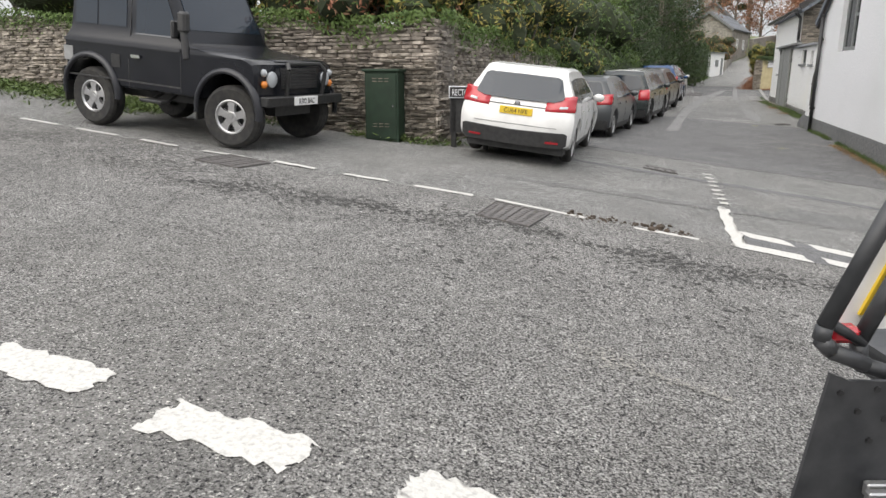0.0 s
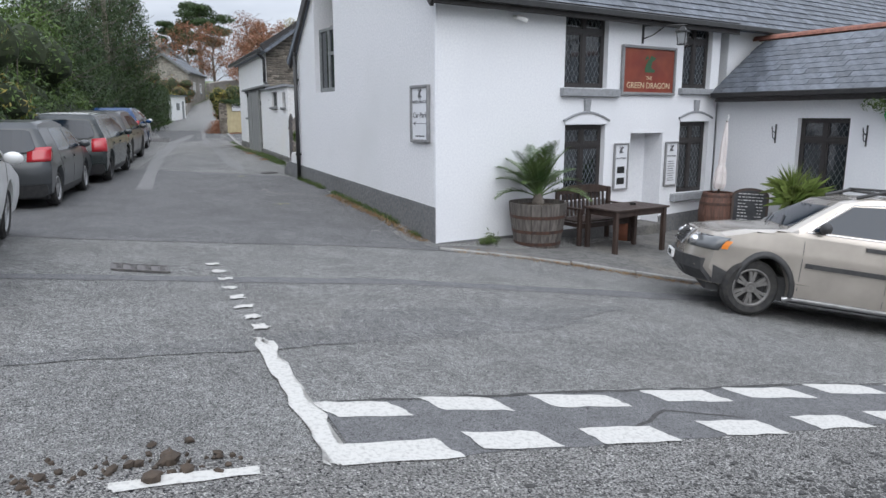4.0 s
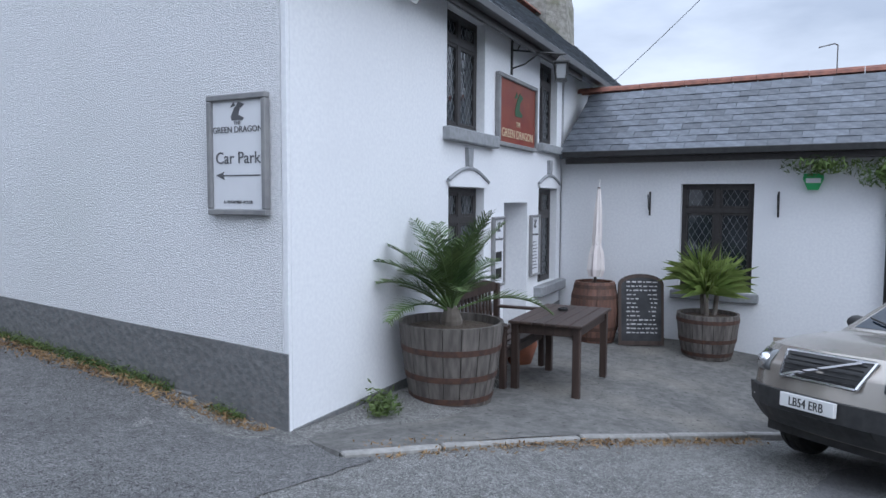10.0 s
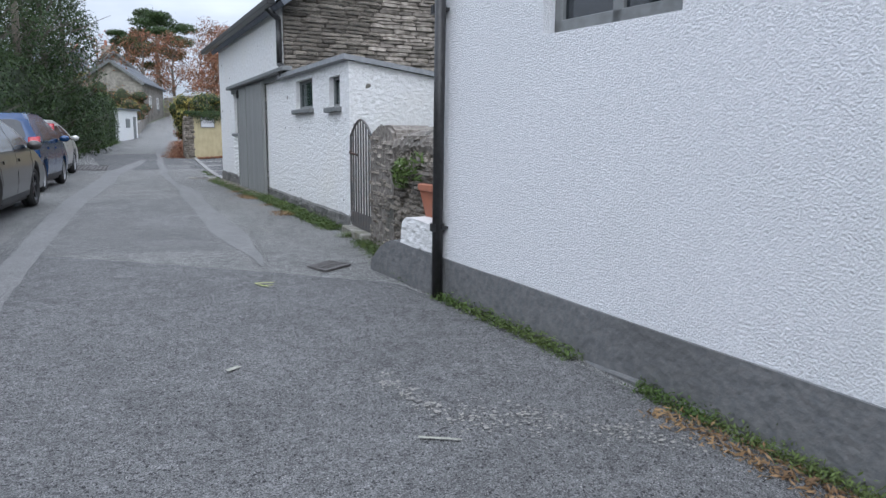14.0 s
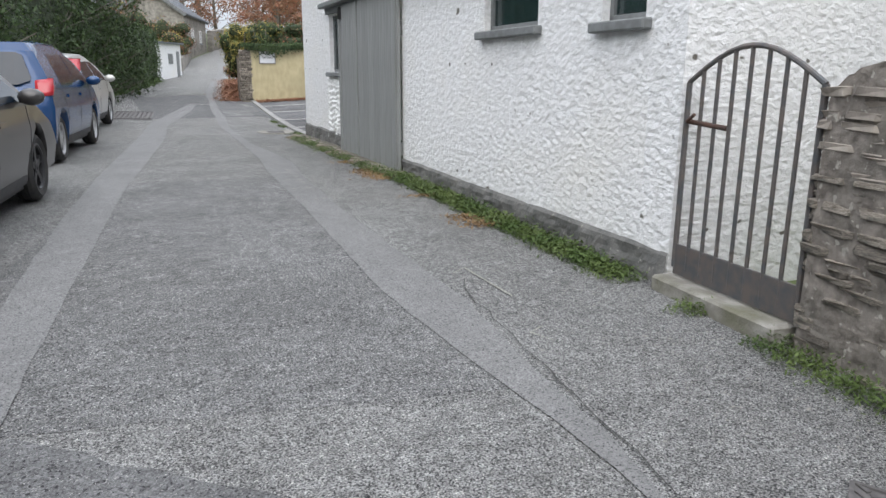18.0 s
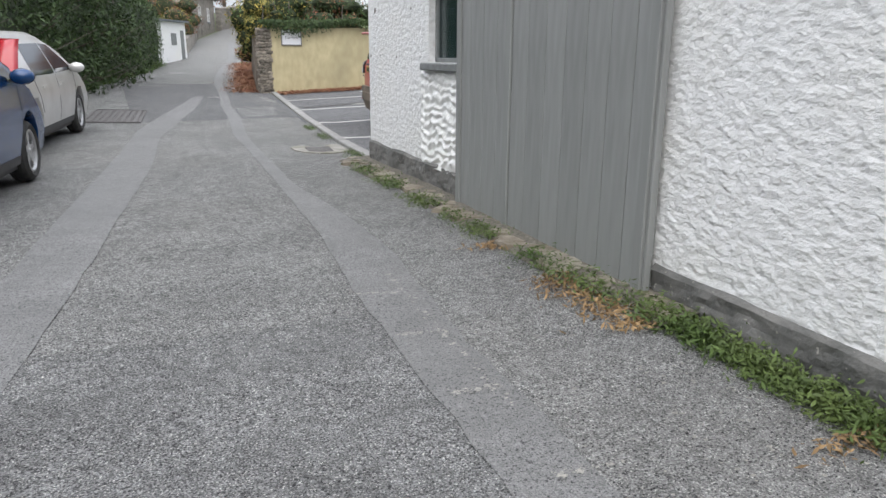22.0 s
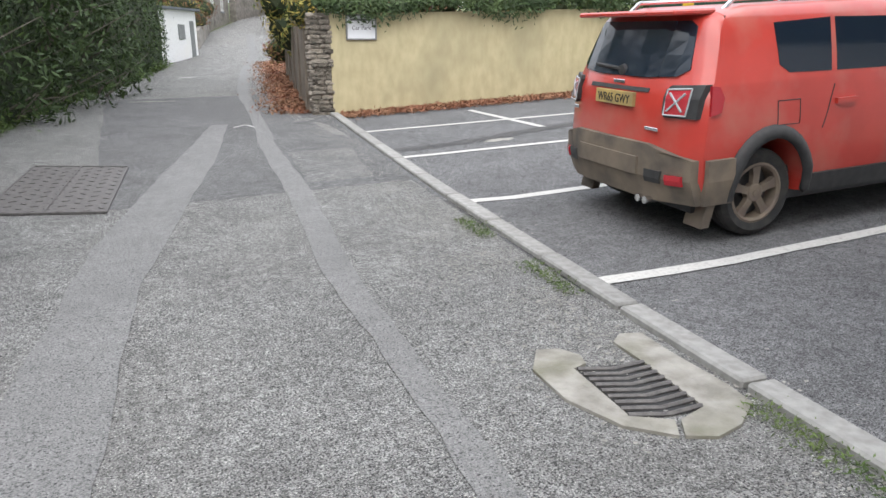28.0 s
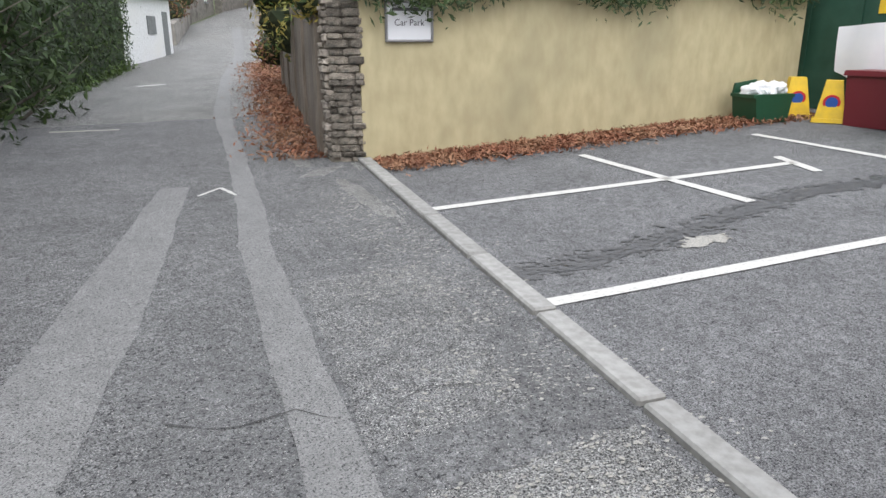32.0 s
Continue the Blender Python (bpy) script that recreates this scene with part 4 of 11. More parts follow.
ridge("trim_wing_ridge", (12.1, 7.78, 2.57), (12.18, 12.6, 2.57), 14, "red clay ridge tiles on the wing roof")
ridge("trim_pub_ridge", (4.1, 15.0, 5.78), (21.9, 16.25, 5.78), 44, "red clay ridge tiles on the pub roof")
bar_along("trim_pub_gutter", [(4.1, 11.66, 2.7), (11.2, 12.16, 2.7), (21.9, 12.9, 2.7)], 0.11, 0.09, BLACK_METAL, "black gutter under the pub eave", "gutter")
bar_along("trim_pub_fascia", [(4.15, 11.74, 2.66), (11.2, 12.24, 2.66)], 0.03, 0.16, FRAME_BLACK, "dark fascia board under the pub eave", "fascia")
bar_along("trim_pub_soffit", [(4.3, 11.88, 2.79), (11.2, 12.36, 2.79)], 0.25, 0.02, FRAME_BLACK, "dark soffit under the pub eave", "soffit")
bar_along("trim_wing_gutter", [(10.62, 12.3, 1.42), (10.466, 7.78, 1.42)], 0.11, 0.09, BLACK_METAL, "black gutter along the wing eave", "gutter")
bar_along("trim_wing_fascia", [(10.72, 12.3, 1.38), (10.566, 7.82, 1.38)], 0.03, 0.18, FRAME_BLACK, "dark fascia board under the wing eave", "fascia")
bar_along("trim_gable_verge", [(4.12, 18.35, 2.12), (4.14, 15.02, 5.6)], 0.06, 0.2, FRAME_BLACK, "dark bargeboard up the gable", "bargeboard")
bar_along("trim_gable_verge", [(4.16, 11.75, 2.62), (4.14, 15.02, 5.6)], 0.06, 0.2, FRAME_BLACK, "dark bargeboard up the gable", "bargeboard")
bar_along("trim_wing_verge", [(10.5, 7.82, 1.4), (12.1, 7.78, 2.5), (13.6, 7.76, 1.4)], 0.05, 0.16, FRAME_BLACK, "dark bargeboard of the wing gable", "bargeboard")


def downpipe(pts, label, r=0.045, clips=()):
    root = thing("downpipe", label, "downpipe")
    bm = BM()
    pipe(bm, pts, r, 12)
    part("pipe", bm, BLACK_METAL, root, smooth=True)
    for z in clips:
        bm = BM()
        x, y = pts[-1][0], pts[-1][1]
        tube(bm, (x, y, z - 0.03), (x, y, z + 0.03), r * 1.35, n=12)
        box(bm, x, x + 0.09, y - 0.02 - 0.05, y + 0.05, z - 0.012, z + 0.012)
        part("bracket", bm, BLACK_METAL, root)
    bm = BM()
    tube(bm, (pts[-1][0], pts[-1][1], pts[-1][2] - 0.02), (pts[-1][0] - 0.1, pts[-1][1], pts[-1][2] - 0.1), r * 1.05, n=12)
    part("shoe", bm, BLACK_METAL, root)
    return root


downpipe([(4.12, 18.04, 2.42), (4.12, 17.96, 2.3), (4.145, 18.04, -0.36)], "black cast iron downpipe on the white gable", 0.042, (1.8, 0.19))
downpipe([(10.6, 8.15, 1.36), (10.76, 8.15, 1.2), (10.77, 8.15, -1.75)], "black downpipe at the end of the wing", 0.04, (0.6, -0.6))
downpipe([(5.1, 24.9, 3.0), (5.3, 24.7, 2.75), (5.3, 24.7, 2.05), (5.32, 24.5, 1.95)], "dark downpipe with swan neck on the stone shed", 0.045, ())


# ---- windows and doors of the pub ----
def leaded_window(name, m, w, h, transom, label, mull=1, depth=0.1):
    """A dark casement window with leaded lights behind the wall's face."""
    root = thing(name, label, "window", m, kind="structure")
    f = 0.055
    bm = BM()
    for x0, x1, z0, z1 in ((0, w, 0, f), (0, w, h - f, h), (0, f, f, h - f), (w - f, w, f, h - f)):
        box(bm, x0, x1, depth, depth + 0.07, z0, z1, 0.004)
    part("window_frame", bm, FRAME_BLACK, root)
    bm = BM()
    box(bm, f, w - f, depth - 0.01, depth + 0.06, transom - 0.035, transom + 0.035, 0.004)
    part("transom", bm, FRAME_BLACK, root)
    cols = mull + 1
    cw = (w - 2 * f) / cols
    for i in range(1, cols):
        bm = BM()
        box(bm, f + i * cw - 0.035, f + i * cw + 0.035, depth - 0.008, depth + 0.06, f, h - f, 0.004)
        part("mullion", bm, FRAME_BLACK, root)
    for i in range(cols):
        for z0, z1 in ((f, transom - 0.035), (transom + 0.035, h - f)):
            x0, x1 = f + i * cw + (0.035 if i else 0), f + (i + 1) * cw - (0.035 if i < cols - 1 else 0)
            bm = BM()
            fr = 0.03
            for a, b, c, d in ((x0, x1, z0, z0 + fr), (x0, x1, z1 - fr, z1), (x0, x0 + fr, z0, z1), (x1 - fr, x1, z0, z1)):
                box(bm, a, b, depth + 0.002, depth + 0.04, c, d)
            sash = part("casement", bm, FRAME_BLACK, root)
            bm = BM()
            box(bm, x0 + fr, x1 - fr, depth + 0.022, depth + 0.028, z0 + fr, z1 - fr)
            pane = part("pane", bm, GLASS, sash)
            bm = BM()
            X0, X1, Z0, Z1 = x0 + fr, x1 - fr, z0 + fr, z1 - fr
            step, slope = 0.085, 1.7
            for sgn in (1, -1):
                c = -4.0
                while c < 6.0:
                    pts = []
                    for X in (X0, X1):
                        Z = sgn * slope * (X - X0) + c
                        pts.append((X, Z))
                    (xa, za), (xb, zb) = pts
                    k = sgn * slope

                    def clip(x, z):
                        if z < Z0:
                            return x + (Z0 - z) / k, Z0
                        if z > Z1:
                            return x + (Z1 - z) / k, Z1
                        return x, z

                    if max(za, zb) > Z0 and min(za, zb) < Z1:
                        p, q = clip(xa, za), clip(xb, zb)
                        if abs(p[0] - q[0]) > 0.01:
                            tube(bm, (p[0], depth + 0.02, p[1]), (q[0], depth + 0.02, q[1]), 0.0035, n=4, caps=False)
                    c += step * slope * 1.15
            part("lead_lattice", bm, LEAD, pane)
    return root


LEAD = mat("lead", (0.2, 0.21, 0.22), 0.5, (0.13, 0.135, 0.14), 30, 4)
CURTAIN = mat("net_curtain", (0.25, 0.24, 0.23), 0.9, (0.18, 0.17, 0.165), 5, 5, 0.3, 12, stretch=(8, 8, 0.5))


def at(m, x, z, y=0.0):
    return m @ Matrix.Translation((x, y, z))


leaded_window("window_1", at(FRONT, 2.51, 1.5), 1.0, 1.22, 0.93, "dark timber leaded upper window of the pub")
leaded_window("window_2", at(FRONT, 5.51, 1.55), 0.85, 1.17, 0.88, "dark timber leaded upper window of the pub")
leaded_window("window_3", at(FRONT, 2.56, -0.42), 0.96, 1.3, 0.95, "dark timber leaded lower window behind the palm")
leaded_window("window_4", at(FRONT, 5.53, -0.45), 0.88, 1.37, 1.0, "dark timber leaded lower window beside the pub door")
leaded_window("window_5", at(WING, 1.8, -0.5), 0.96, 1.49, 1.12, "dark timber leaded window in the pub wing")
# Black sheets added behind the panes to stand for the unlit rooms.
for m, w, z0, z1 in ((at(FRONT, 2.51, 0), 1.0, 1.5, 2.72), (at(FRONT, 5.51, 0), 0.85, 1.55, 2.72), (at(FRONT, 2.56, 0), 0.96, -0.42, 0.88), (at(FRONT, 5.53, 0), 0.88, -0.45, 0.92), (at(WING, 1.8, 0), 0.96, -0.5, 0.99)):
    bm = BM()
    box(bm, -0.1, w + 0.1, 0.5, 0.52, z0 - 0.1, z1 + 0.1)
    tagged(placed(part("room_backing", bm, FRAME_BLACK), m), "black sheet standing for the unlit room behind the window", "wall", kind="structure")


def sill(m, s0, s1, z0, z1, out=0.09, y1=0.14, label="grey painted window sill"):
    bm = BM()
    box(bm, s0, s1, -out, y1, z0, z1, 0.012)
    return tagged(placed(part("trim_window_sill", bm, SILL), m), label, "sill", kind="structure")


sill(FRONT, 2.42, 3.78, 1.35, 1.49)
sill(FRONT, 5.42, 6.58, 1.43, 1.545)
sill(FRONT, 5.36, 6.58, -0.6, -0.455, 0.12)
sill(FRONT, 2.47, 3.62, -0.56, -0.425, 0.12)
sill(WING, 1.7, 2.86, -0.63, -0.505, 0.08)


def arch(m, s0, s1, zs, rise, label="white rendered arch over the window"):
    """A shallow arch band with a grey keystone."""
    bm = BM()
    n = 12
    out = [(s0 - 0.06 + (s1 - s0 + 0.12) * i / n, zs + rise * math.sin(math.pi * i / n) + 0.05) for i in range(n + 1)]
    inn = [(s0 + (s1 - s0) * i / n, zs - 0.012 + rise * 0.0) for i in range(n, -1, -1)]
    slab(bm, out + inn, -0.03, 0.0)
    root = tagged(placed(part("trim_window_arch", bm, RENDER_WHITE), m), label, "arch", kind="structure")
    bm = BM()
    for i in range(n):
        a, b = out[i], out[i + 1]
        tube(bm, (a[0], -0.03, a[1]), (b[0], -0.03, b[1]), 0.022, n=6)
    part("hood_mould", bm, SILL, root, "grey hood moulding")
    bm = BM()
    c = (s0 + s1) / 2
    slab(bm, [(c - 0.05, zs + rise + 0.03), (c + 0.05, zs + rise + 0.03), (c + 0.07, zs + rise + 0.27), (c - 0.07, zs + rise + 0.27)], -0.045, 0.0)
    part("keystone", bm, SILL, root, "grey keystone")


arch(FRONT, 2.56, 3.52, 0.9, 0.14)
arch(FRONT, 5.53, 6.41, 0.94, 0.12)

# recessed pub doorway
bm = BM()
box(bm, 4.17, 5.05, 0.55, 0.6, -1.2, 0.72)
door = tagged(placed(part("door_1", bm, DARKWOOD), FRONT), "dark wooden pub door set deep in its doorway", "door", kind="structure")
bm = BM()
box(bm, 4.92, 4.95, 0.48, 0.55, -0.35, -0.2, 0.008)
part("door_handle", bm, CHROME, door)
bm = BM()
box(bm, 4.6, 5.05, 0.42, 0.548, -1.2, 0.72)
part("inner_jamb", bm, RENDER_WHITE, door, "white plastered jamb")
bm = BM()
box(bm, 4.05, 5.2, -0.12, 0.5, -1.4, -0.98, 0.02)
struct("trim_door_step", bm, PAVING, FRONT, "worn stone door step", "step")

# gable window
root = thing("window_6", "grey painted casement window in the white gable", "window", at(GABLE, 1.1, 1.5), kind="structure")
w, h = 1.04, 1.25
bm = BM()
for x0, x1, z0, z1 in ((0, w, 0, 0.09), (0, w, h - 0.06, h), (0, 0.07, 0, h), (w - 0.07, w, 0, h), (w / 2 - 0.04, w / 2 + 0.04, 0, h)):
    box(bm, x0, x1, 0.1, 0.17, z0, z1, 0.005)
part("window_frame", bm, FRAME_GREY, root)
bm = BM()
box(bm, 0.45, w - 0.05, 0.105, 0.165, 0.72, 0.78)
part("transom", bm, FRAME_GREY, root)
for x0, x1 in ((0.07, w / 2 - 0.04), (w / 2 + 0.04, w - 0.07)):
    bm = BM()
    box(bm, x0, x1, 0.13, 0.14, 0.09, h - 0.06)
    part("pane", bm, GLASS, root)
bm = BM()
box(bm, -0.1, w + 0.1, 0.35, 0.37, -0.1, h + 0.1)
part("blind", bm, CURTAIN, root, "pale blind behind the glass")

# ---- the sheds up the lane ----
struct("wall_shed_lane", wall_bm(6.36, -0.5, 3.05, 0.4, [(2.76, 5.08, -0.5, 1.86), (1.86, 2.57, 0.98, 1.8)], step=None), ROUGHCAST2, SHED, "rough white painted wall of the tall shed")
struct("wall_toilet_lane", wall_bm(SL - 6.37, -0.5, lambda s: 1.86 - 0.02 * s, 0.3, [(0.8, 1.7, 1.3, 1.72), (2.5, 2.94, 1.27, 1.66)]), ROUGHCAST2, SHED @ Matrix.Translation((6.36, 0, 0)), "rough white painted wall of the low outhouse")
struct("wall_toilet_side", wall_bm(2.05, -0.4, lambda s: 1.8 - 0.13 * s, 0.28, []), ROUGHCAST2, SIDE @ Matrix.Translation((0.0, -0.004, 0)), "white painted blockwork side of the outhouse")
bm = BM()
slab(bm, [(0.0, 0), (2.1, -0.27), (2.1, -0.21), (0.0, 0.06)], -0.06, 3.2, SIDE @ Matrix.Translation((-0.08, 0, 1.815)))
tagged(part("roof_toilet", bm, SILL), "thin grey flat roof of the outhouse", "roof", kind="structure")
struct("wall_shed_far", wall_bm(6.8, -0.5, 3.05, 0.4, []), ROUGHCAST2, frame_at((12.9, 30.3), (6.1, 31.02)), "white painted far end of the shed")
STONE_END = frame_at((5.38, 24.68), (11.5, 24.05))
struct("wall_shed_stone_core", wall_bm(6.15, -0.4, lambda s: 3.1 + min(s, 3.0) * 0.75 - max(0, s - 3.0) * 0.75, 0.4, [(2.92, 3.82, 2.08, 3.3)], [3.0]), MORTAR, STONE_END @ Matrix.Translation((0, 0.03, 0)), "stone end wall of the tall shed")
slate_roof("roof_shed", slope_frame((6.0, 31.6, 2.98), (5.2, 24.3, 2.98), (9.2, 31.3, 5.25)), 7.35, 3.9, 0.24, 0.4, False, "dark slate roof of the tall shed")
slate_roof("roof_shed_back", slope_frame((12.0, 24.0, 2.9), (12.9, 31.2, 2.9), (8.6, 24.2, 5.25)), 7.2, 4.0, 0.3, 0.6, False, "dark slate back slope of the shed roof")
bar_along("trim_shed_gutter", [(5.85, 31.65, 2.95), (5.05, 24.3, 2.95)], 0.12, 0.1, BLACK_METAL, "dark gutter along the shed eave", "gutter")
bar_along("trim_shed_verge", [(5.15, 24.35, 3.05), (8.55, 24.05, 5.2), (12.0, 23.75, 2.9)], 0.1, 0.2, FRAME_BLACK, "dark verge of the shed roof", "bargeboard")
PLINTH_OLD = mat("plinth_old_grey_paint", (0.12, 0.12, 0.115), 0.85, (0.19, 0.185, 0.175), 9, 6, 0.7, 40, col3=(0.075, 0.075, 0.07), scale3=1.6, chips=[((0.3, 0.29, 0.26), 30, 0.68, 0.72)])


def rough_plinth(s0, s1, zt, seed):
    """A painted rubble foot: a band of uneven stone under thick paint."""
    bm = BM()
    n = max(4, int((s1 - s0) / 0.03))
    rows = []
    for i in range(n + 1):
        u = s0 + (s1 - s0) * i / n
        top = zt[0] + (zt[1] - zt[0]) * i / n + 0.014 * noise.noise(Vector((u * 2.2, seed, 0)))
        row = []
        for k in range(15):
            z = top - 0.5 * k / 14
            w = Vector((u * 3.2, z * 11, seed))
            h = 0.02 + 0.02 * noise.noise(w) + 0.012 * noise.noise(w * 2.3) + 0.006 * noise.noise(w * 6.0)
            row.append(bm.verts.new((u, -max(0.004, h) if k else 0.01, z)))
        rows.append(row)
    for p, q in zip(rows, rows[1:]):
        for k in range(14):
            bm.faces.new((p[k + 1], q[k + 1], q[k], p[k]))
    struct("baseboard_shed", bm, PLINTH_OLD, SHED, "rough grey painted rubble plinth of the shed", "plinth")


rough_plinth(0.0, 1.7, (0.1, 0.09), 1.0)
rough_plinth(1.7, 2.7, (0.095, 0.09), 2.0)
rough_plinth(5.12, SL, (0.0, -0.07), 3.0)

# hand-trowelled ripples in the coat beside the door
def ripples(name, s0, s1, z0, z1):
    bm = BM()
    nu, nv = int((s1 - s0) / 0.022), int((z1 - z0) / 0.011)
    rows = []
    for k in range(nv + 1):
        z = z0 + (z1 - z0) * k / nv
        row = []
        for i in range(nu + 1):
            s = s0 + (s1 - s0) * i / nu
            w = noise.noise(Vector((s * 4.5, z * 3.0, 1))) + 0.5 * noise.noise(Vector((s * 12, z * 9, 5)))
            h = 0.5 + 0.5 * math.sin(2 * math.pi * z / 0.082 + w * 6.0)
            h = h * (0.7 + 0.6 * noise.noise(Vector((s * 8, z * 14, 9)))) + 0.25 * noise.noise(Vector((s * 25, z * 30, 3)))
            rim = min(1.0, (s - s0) / 0.05, (s1 - s) / 0.05, (z1 - z) / 0.04)
            row.append(bm.verts.new((s, -0.003 - 0.024 * h * max(0.0, rim), z)))
        rows.append(row)
    for a, b in zip(rows, rows[1:]):
        for i in range(nu):
            bm.faces.new((a[i], a[i + 1], b[i + 1], b[i]))
    struct(name, bm, WHITE_STUCCO, SHED, "white painted wall coat trowelled in rippled rows", "wall")


WHITE_STUCCO = mat("white_stucco", (0.8, 0.8, 0.79), 0.85, (0.72, 0.72, 0.7), 14, 6, 0.4, 60)
ripples("wall_ripple_low", 1.66, 2.758, 0.04, 0.93)
ripples("wall_ripple_pier", 2.62, 2.758, 0.93, 1.84)

# big sliding boarded door
root = thing("door_2", "large grey boarded sliding door of the shed", "door", at(SHED, 2.7, -0.23), kind="structure")
n = 11
for i in range(n):
    bm = BM()
    wv = 2.44 / n
    box(bm, 0.003, wv - 0.004, -0.075, -0.035, 0.0, 2.1, 0.004)
    ob = part("board", bm, DOOR_GREY, root)
    ob.location.x = i * wv
bm = BM()
box(bm, 0.05, 2.4, -0.034, 0.0, 0.25, 0.4)
box(bm, 0.05, 2.4, -0.034, 0.0, 1.6, 1.75)
part("ledge", bm, DOOR_GREY, root)
for x in (0.03, 0.86, 2.38):
    bm = BM()
    box(bm, x - 0.035, x + 0.035, -0.095, -0.074, 0.0, 2.1, 0.004)
    part("cover_strip", bm, DOOR_GREY, root)
bm = BM()
box(bm, -0.9, 4.3, -0.16, -0.01, 2.13, 2.2, 0.01)
box(bm, -0.9, 4.3, -0.05, 0.0, 2.05, 2.14)
part("door_rail_cover", bm, FRAME_GREY, root, "grey timber cover over the sliding rail")
bm = BM()
box(bm, 0.08, 0.13, -0.12, -0.06, 1.92, 2.08)
part("door_hanger", bm, BLACK_METAL, root)


def shed_window(name, m, w, h, label, bars=False):
    root = thing(name, label, "window", m, kind="structure")
    bm = BM()
    for x0, x1, z0, z1 in ((0, w, 0, 0.04), (0, w, h - 0.04, h), (0, 0.04, 0, h), (w - 0.04, w, 0, h)):
        box(bm, x0, x1, 0.06, 0.12, z0, z1, 0.004)
    part("window_frame", bm, FRAME_GREY, root)
    bm = BM()
    box(bm, 0.04, w - 0.04, 0.085, 0.092, 0.04, h - 0.04)
    part("pane", bm, GLASS_GREEN, root, "dark greenish glass")
    bm = BM()
    box(bm, -0.06, w + 0.06, -0.07, 0.1, -0.07, -0.003, 0.01)
    part("window_sill", bm, FRAME_GREY, root)
    if bars:
        bm = BM()
        tube(bm, (w * 0.55, 0.14, h), (w * 0.9, 0.14, 0.05), 0.02)
        tube(bm, (w * 0.65, 0.15, h), (w * 1.0, 0.15, 0.05), 0.015)
        part("stored_poles", bm, SILL, root, "pale poles leaning inside")
        bm = BM()
        lathe(bm, [(0.1, 0.05), (0.1, 0.3), (0.05, 0.36), (0.0, 0.36)], 16, m=Matrix.Translation((0.25, 0.22, 0)))
        part("stored_bucket", bm, SILL, root, "pale container inside the window")
    # Flat black sheet that stands for the unlit inside of the shed.
    bm = BM()
    box(bm, -0.02, w + 0.02, 0.4, 0.42, -0.05, h + 0.05)
    part("dark_interior", bm, FRAME_BLACK, root)
    return root


GLASS_GREEN = glass_mat("toilet_window_glass", (0.02, 0.04, 0.04), 0.15, 0.75)
shed_window("window_7", at(SHED, 1.86, 0.98), 0.71, 0.82, "small grey framed shed window beside the big door", True)
shed_window("window_8", at(SHED, 6.36 + 0.8, 1.3), 0.9, 0.42, "wide grey framed outhouse window")
shed_window("window_9", at(SHED, 6.36 + 2.5, 1.27), 0.44, 0.39, "narrow grey framed outhouse window")
bm = BM()
box(bm, 2.85, 3.9, 0.02, 0.1, 2.05, 2.12)
for x0, x1, z0, z1 in ((2.88, 3.86, 2.06, 2.14), (2.88, 2.96, 2.1, 3.3), (3.78, 3.86, 2.1, 3.3)):
    box(bm, x0, x1, -0.01, 0.08, z0, z1, 0.005)
lv = tagged(placed(part("window_10", bm, FRAME_GREY), STONE_END), "grey louvred opening in the stone end wall", "louvre", kind="structure")
for i in range(9):
    bm = BM()
    box(bm, 2.96, 3.78, -0.01, 0.008, 0.0, 0.12, 0.002, Matrix.Translation((0, 0.05, 2.16 + 0.125 * i)) @ Matrix.Rotation(radians(-32), 4, "X"))
    part("louvre_slat", bm, FRAME_GREY, lv)
# low white building behind the stone wall
struct("wall_lean_to", wall_bm(3.6, -0.5, lambda s: 1.55 + 0.72 * min(s, 1.6) if s < 1.61 else 2.7, 0.3, [], [0.8, 1.6]), WHITE_PAINT, frame_at((7.05, 21.7), (7.2, 18.1)), "white blockwork wall of a yard building")
bar_along("trim_lean_to_verge", [(6.98, 21.75, 1.56), (7.02, 20.1, 2.75), (7.1, 18.1, 2.78)], 0.14, 0.08, BLACK_METAL, "dark roof edge of the yard building", "bargeboard")
# wall that joins the tan car park wall, wooden fence beyond
TANW = frame_at((7.84, 41.6), (13.95, 41.1))
struct("wall_car_park", wall_bm(6.15, -0.3, lambda s: 1.68 + 0.03 * s, 0.35, []), TAN, TANW, "weathered yellow rendered car park wall")

# ---- cars ----
def cells(poly, us=(), vs=()):
    """A polygon cut along lines of u and v: points, faces and the outline's edges."""
    bm = BM()
    bm.faces.new([bm.verts.new((u, v, 0)) for u, v in poly])
    for axis_n, cuts in ((Vector((1, 0, 0)), us), (Vector((0, 1, 0)), vs)):
        for c in cuts:
            bmesh.ops.bisect_plane(bm, geom=bm.verts[:] + bm.edges[:] + bm.faces[:], plane_co=axis_n * c, plane_no=axis_n, dist=1e-5)
    bm.verts.index_update()
    pts = [(v.co.x, v.co.y) for v in bm.verts]
    faces = [[v.index for v in f.verts] for f in bm.faces]
    rim = [(e.link_loops[0].vert.index, e.link_loops[0].link_loop_next.vert.index) for e in bm.edges if len(e.link_faces) == 1]
    bm.free()
    return pts, faces, rim


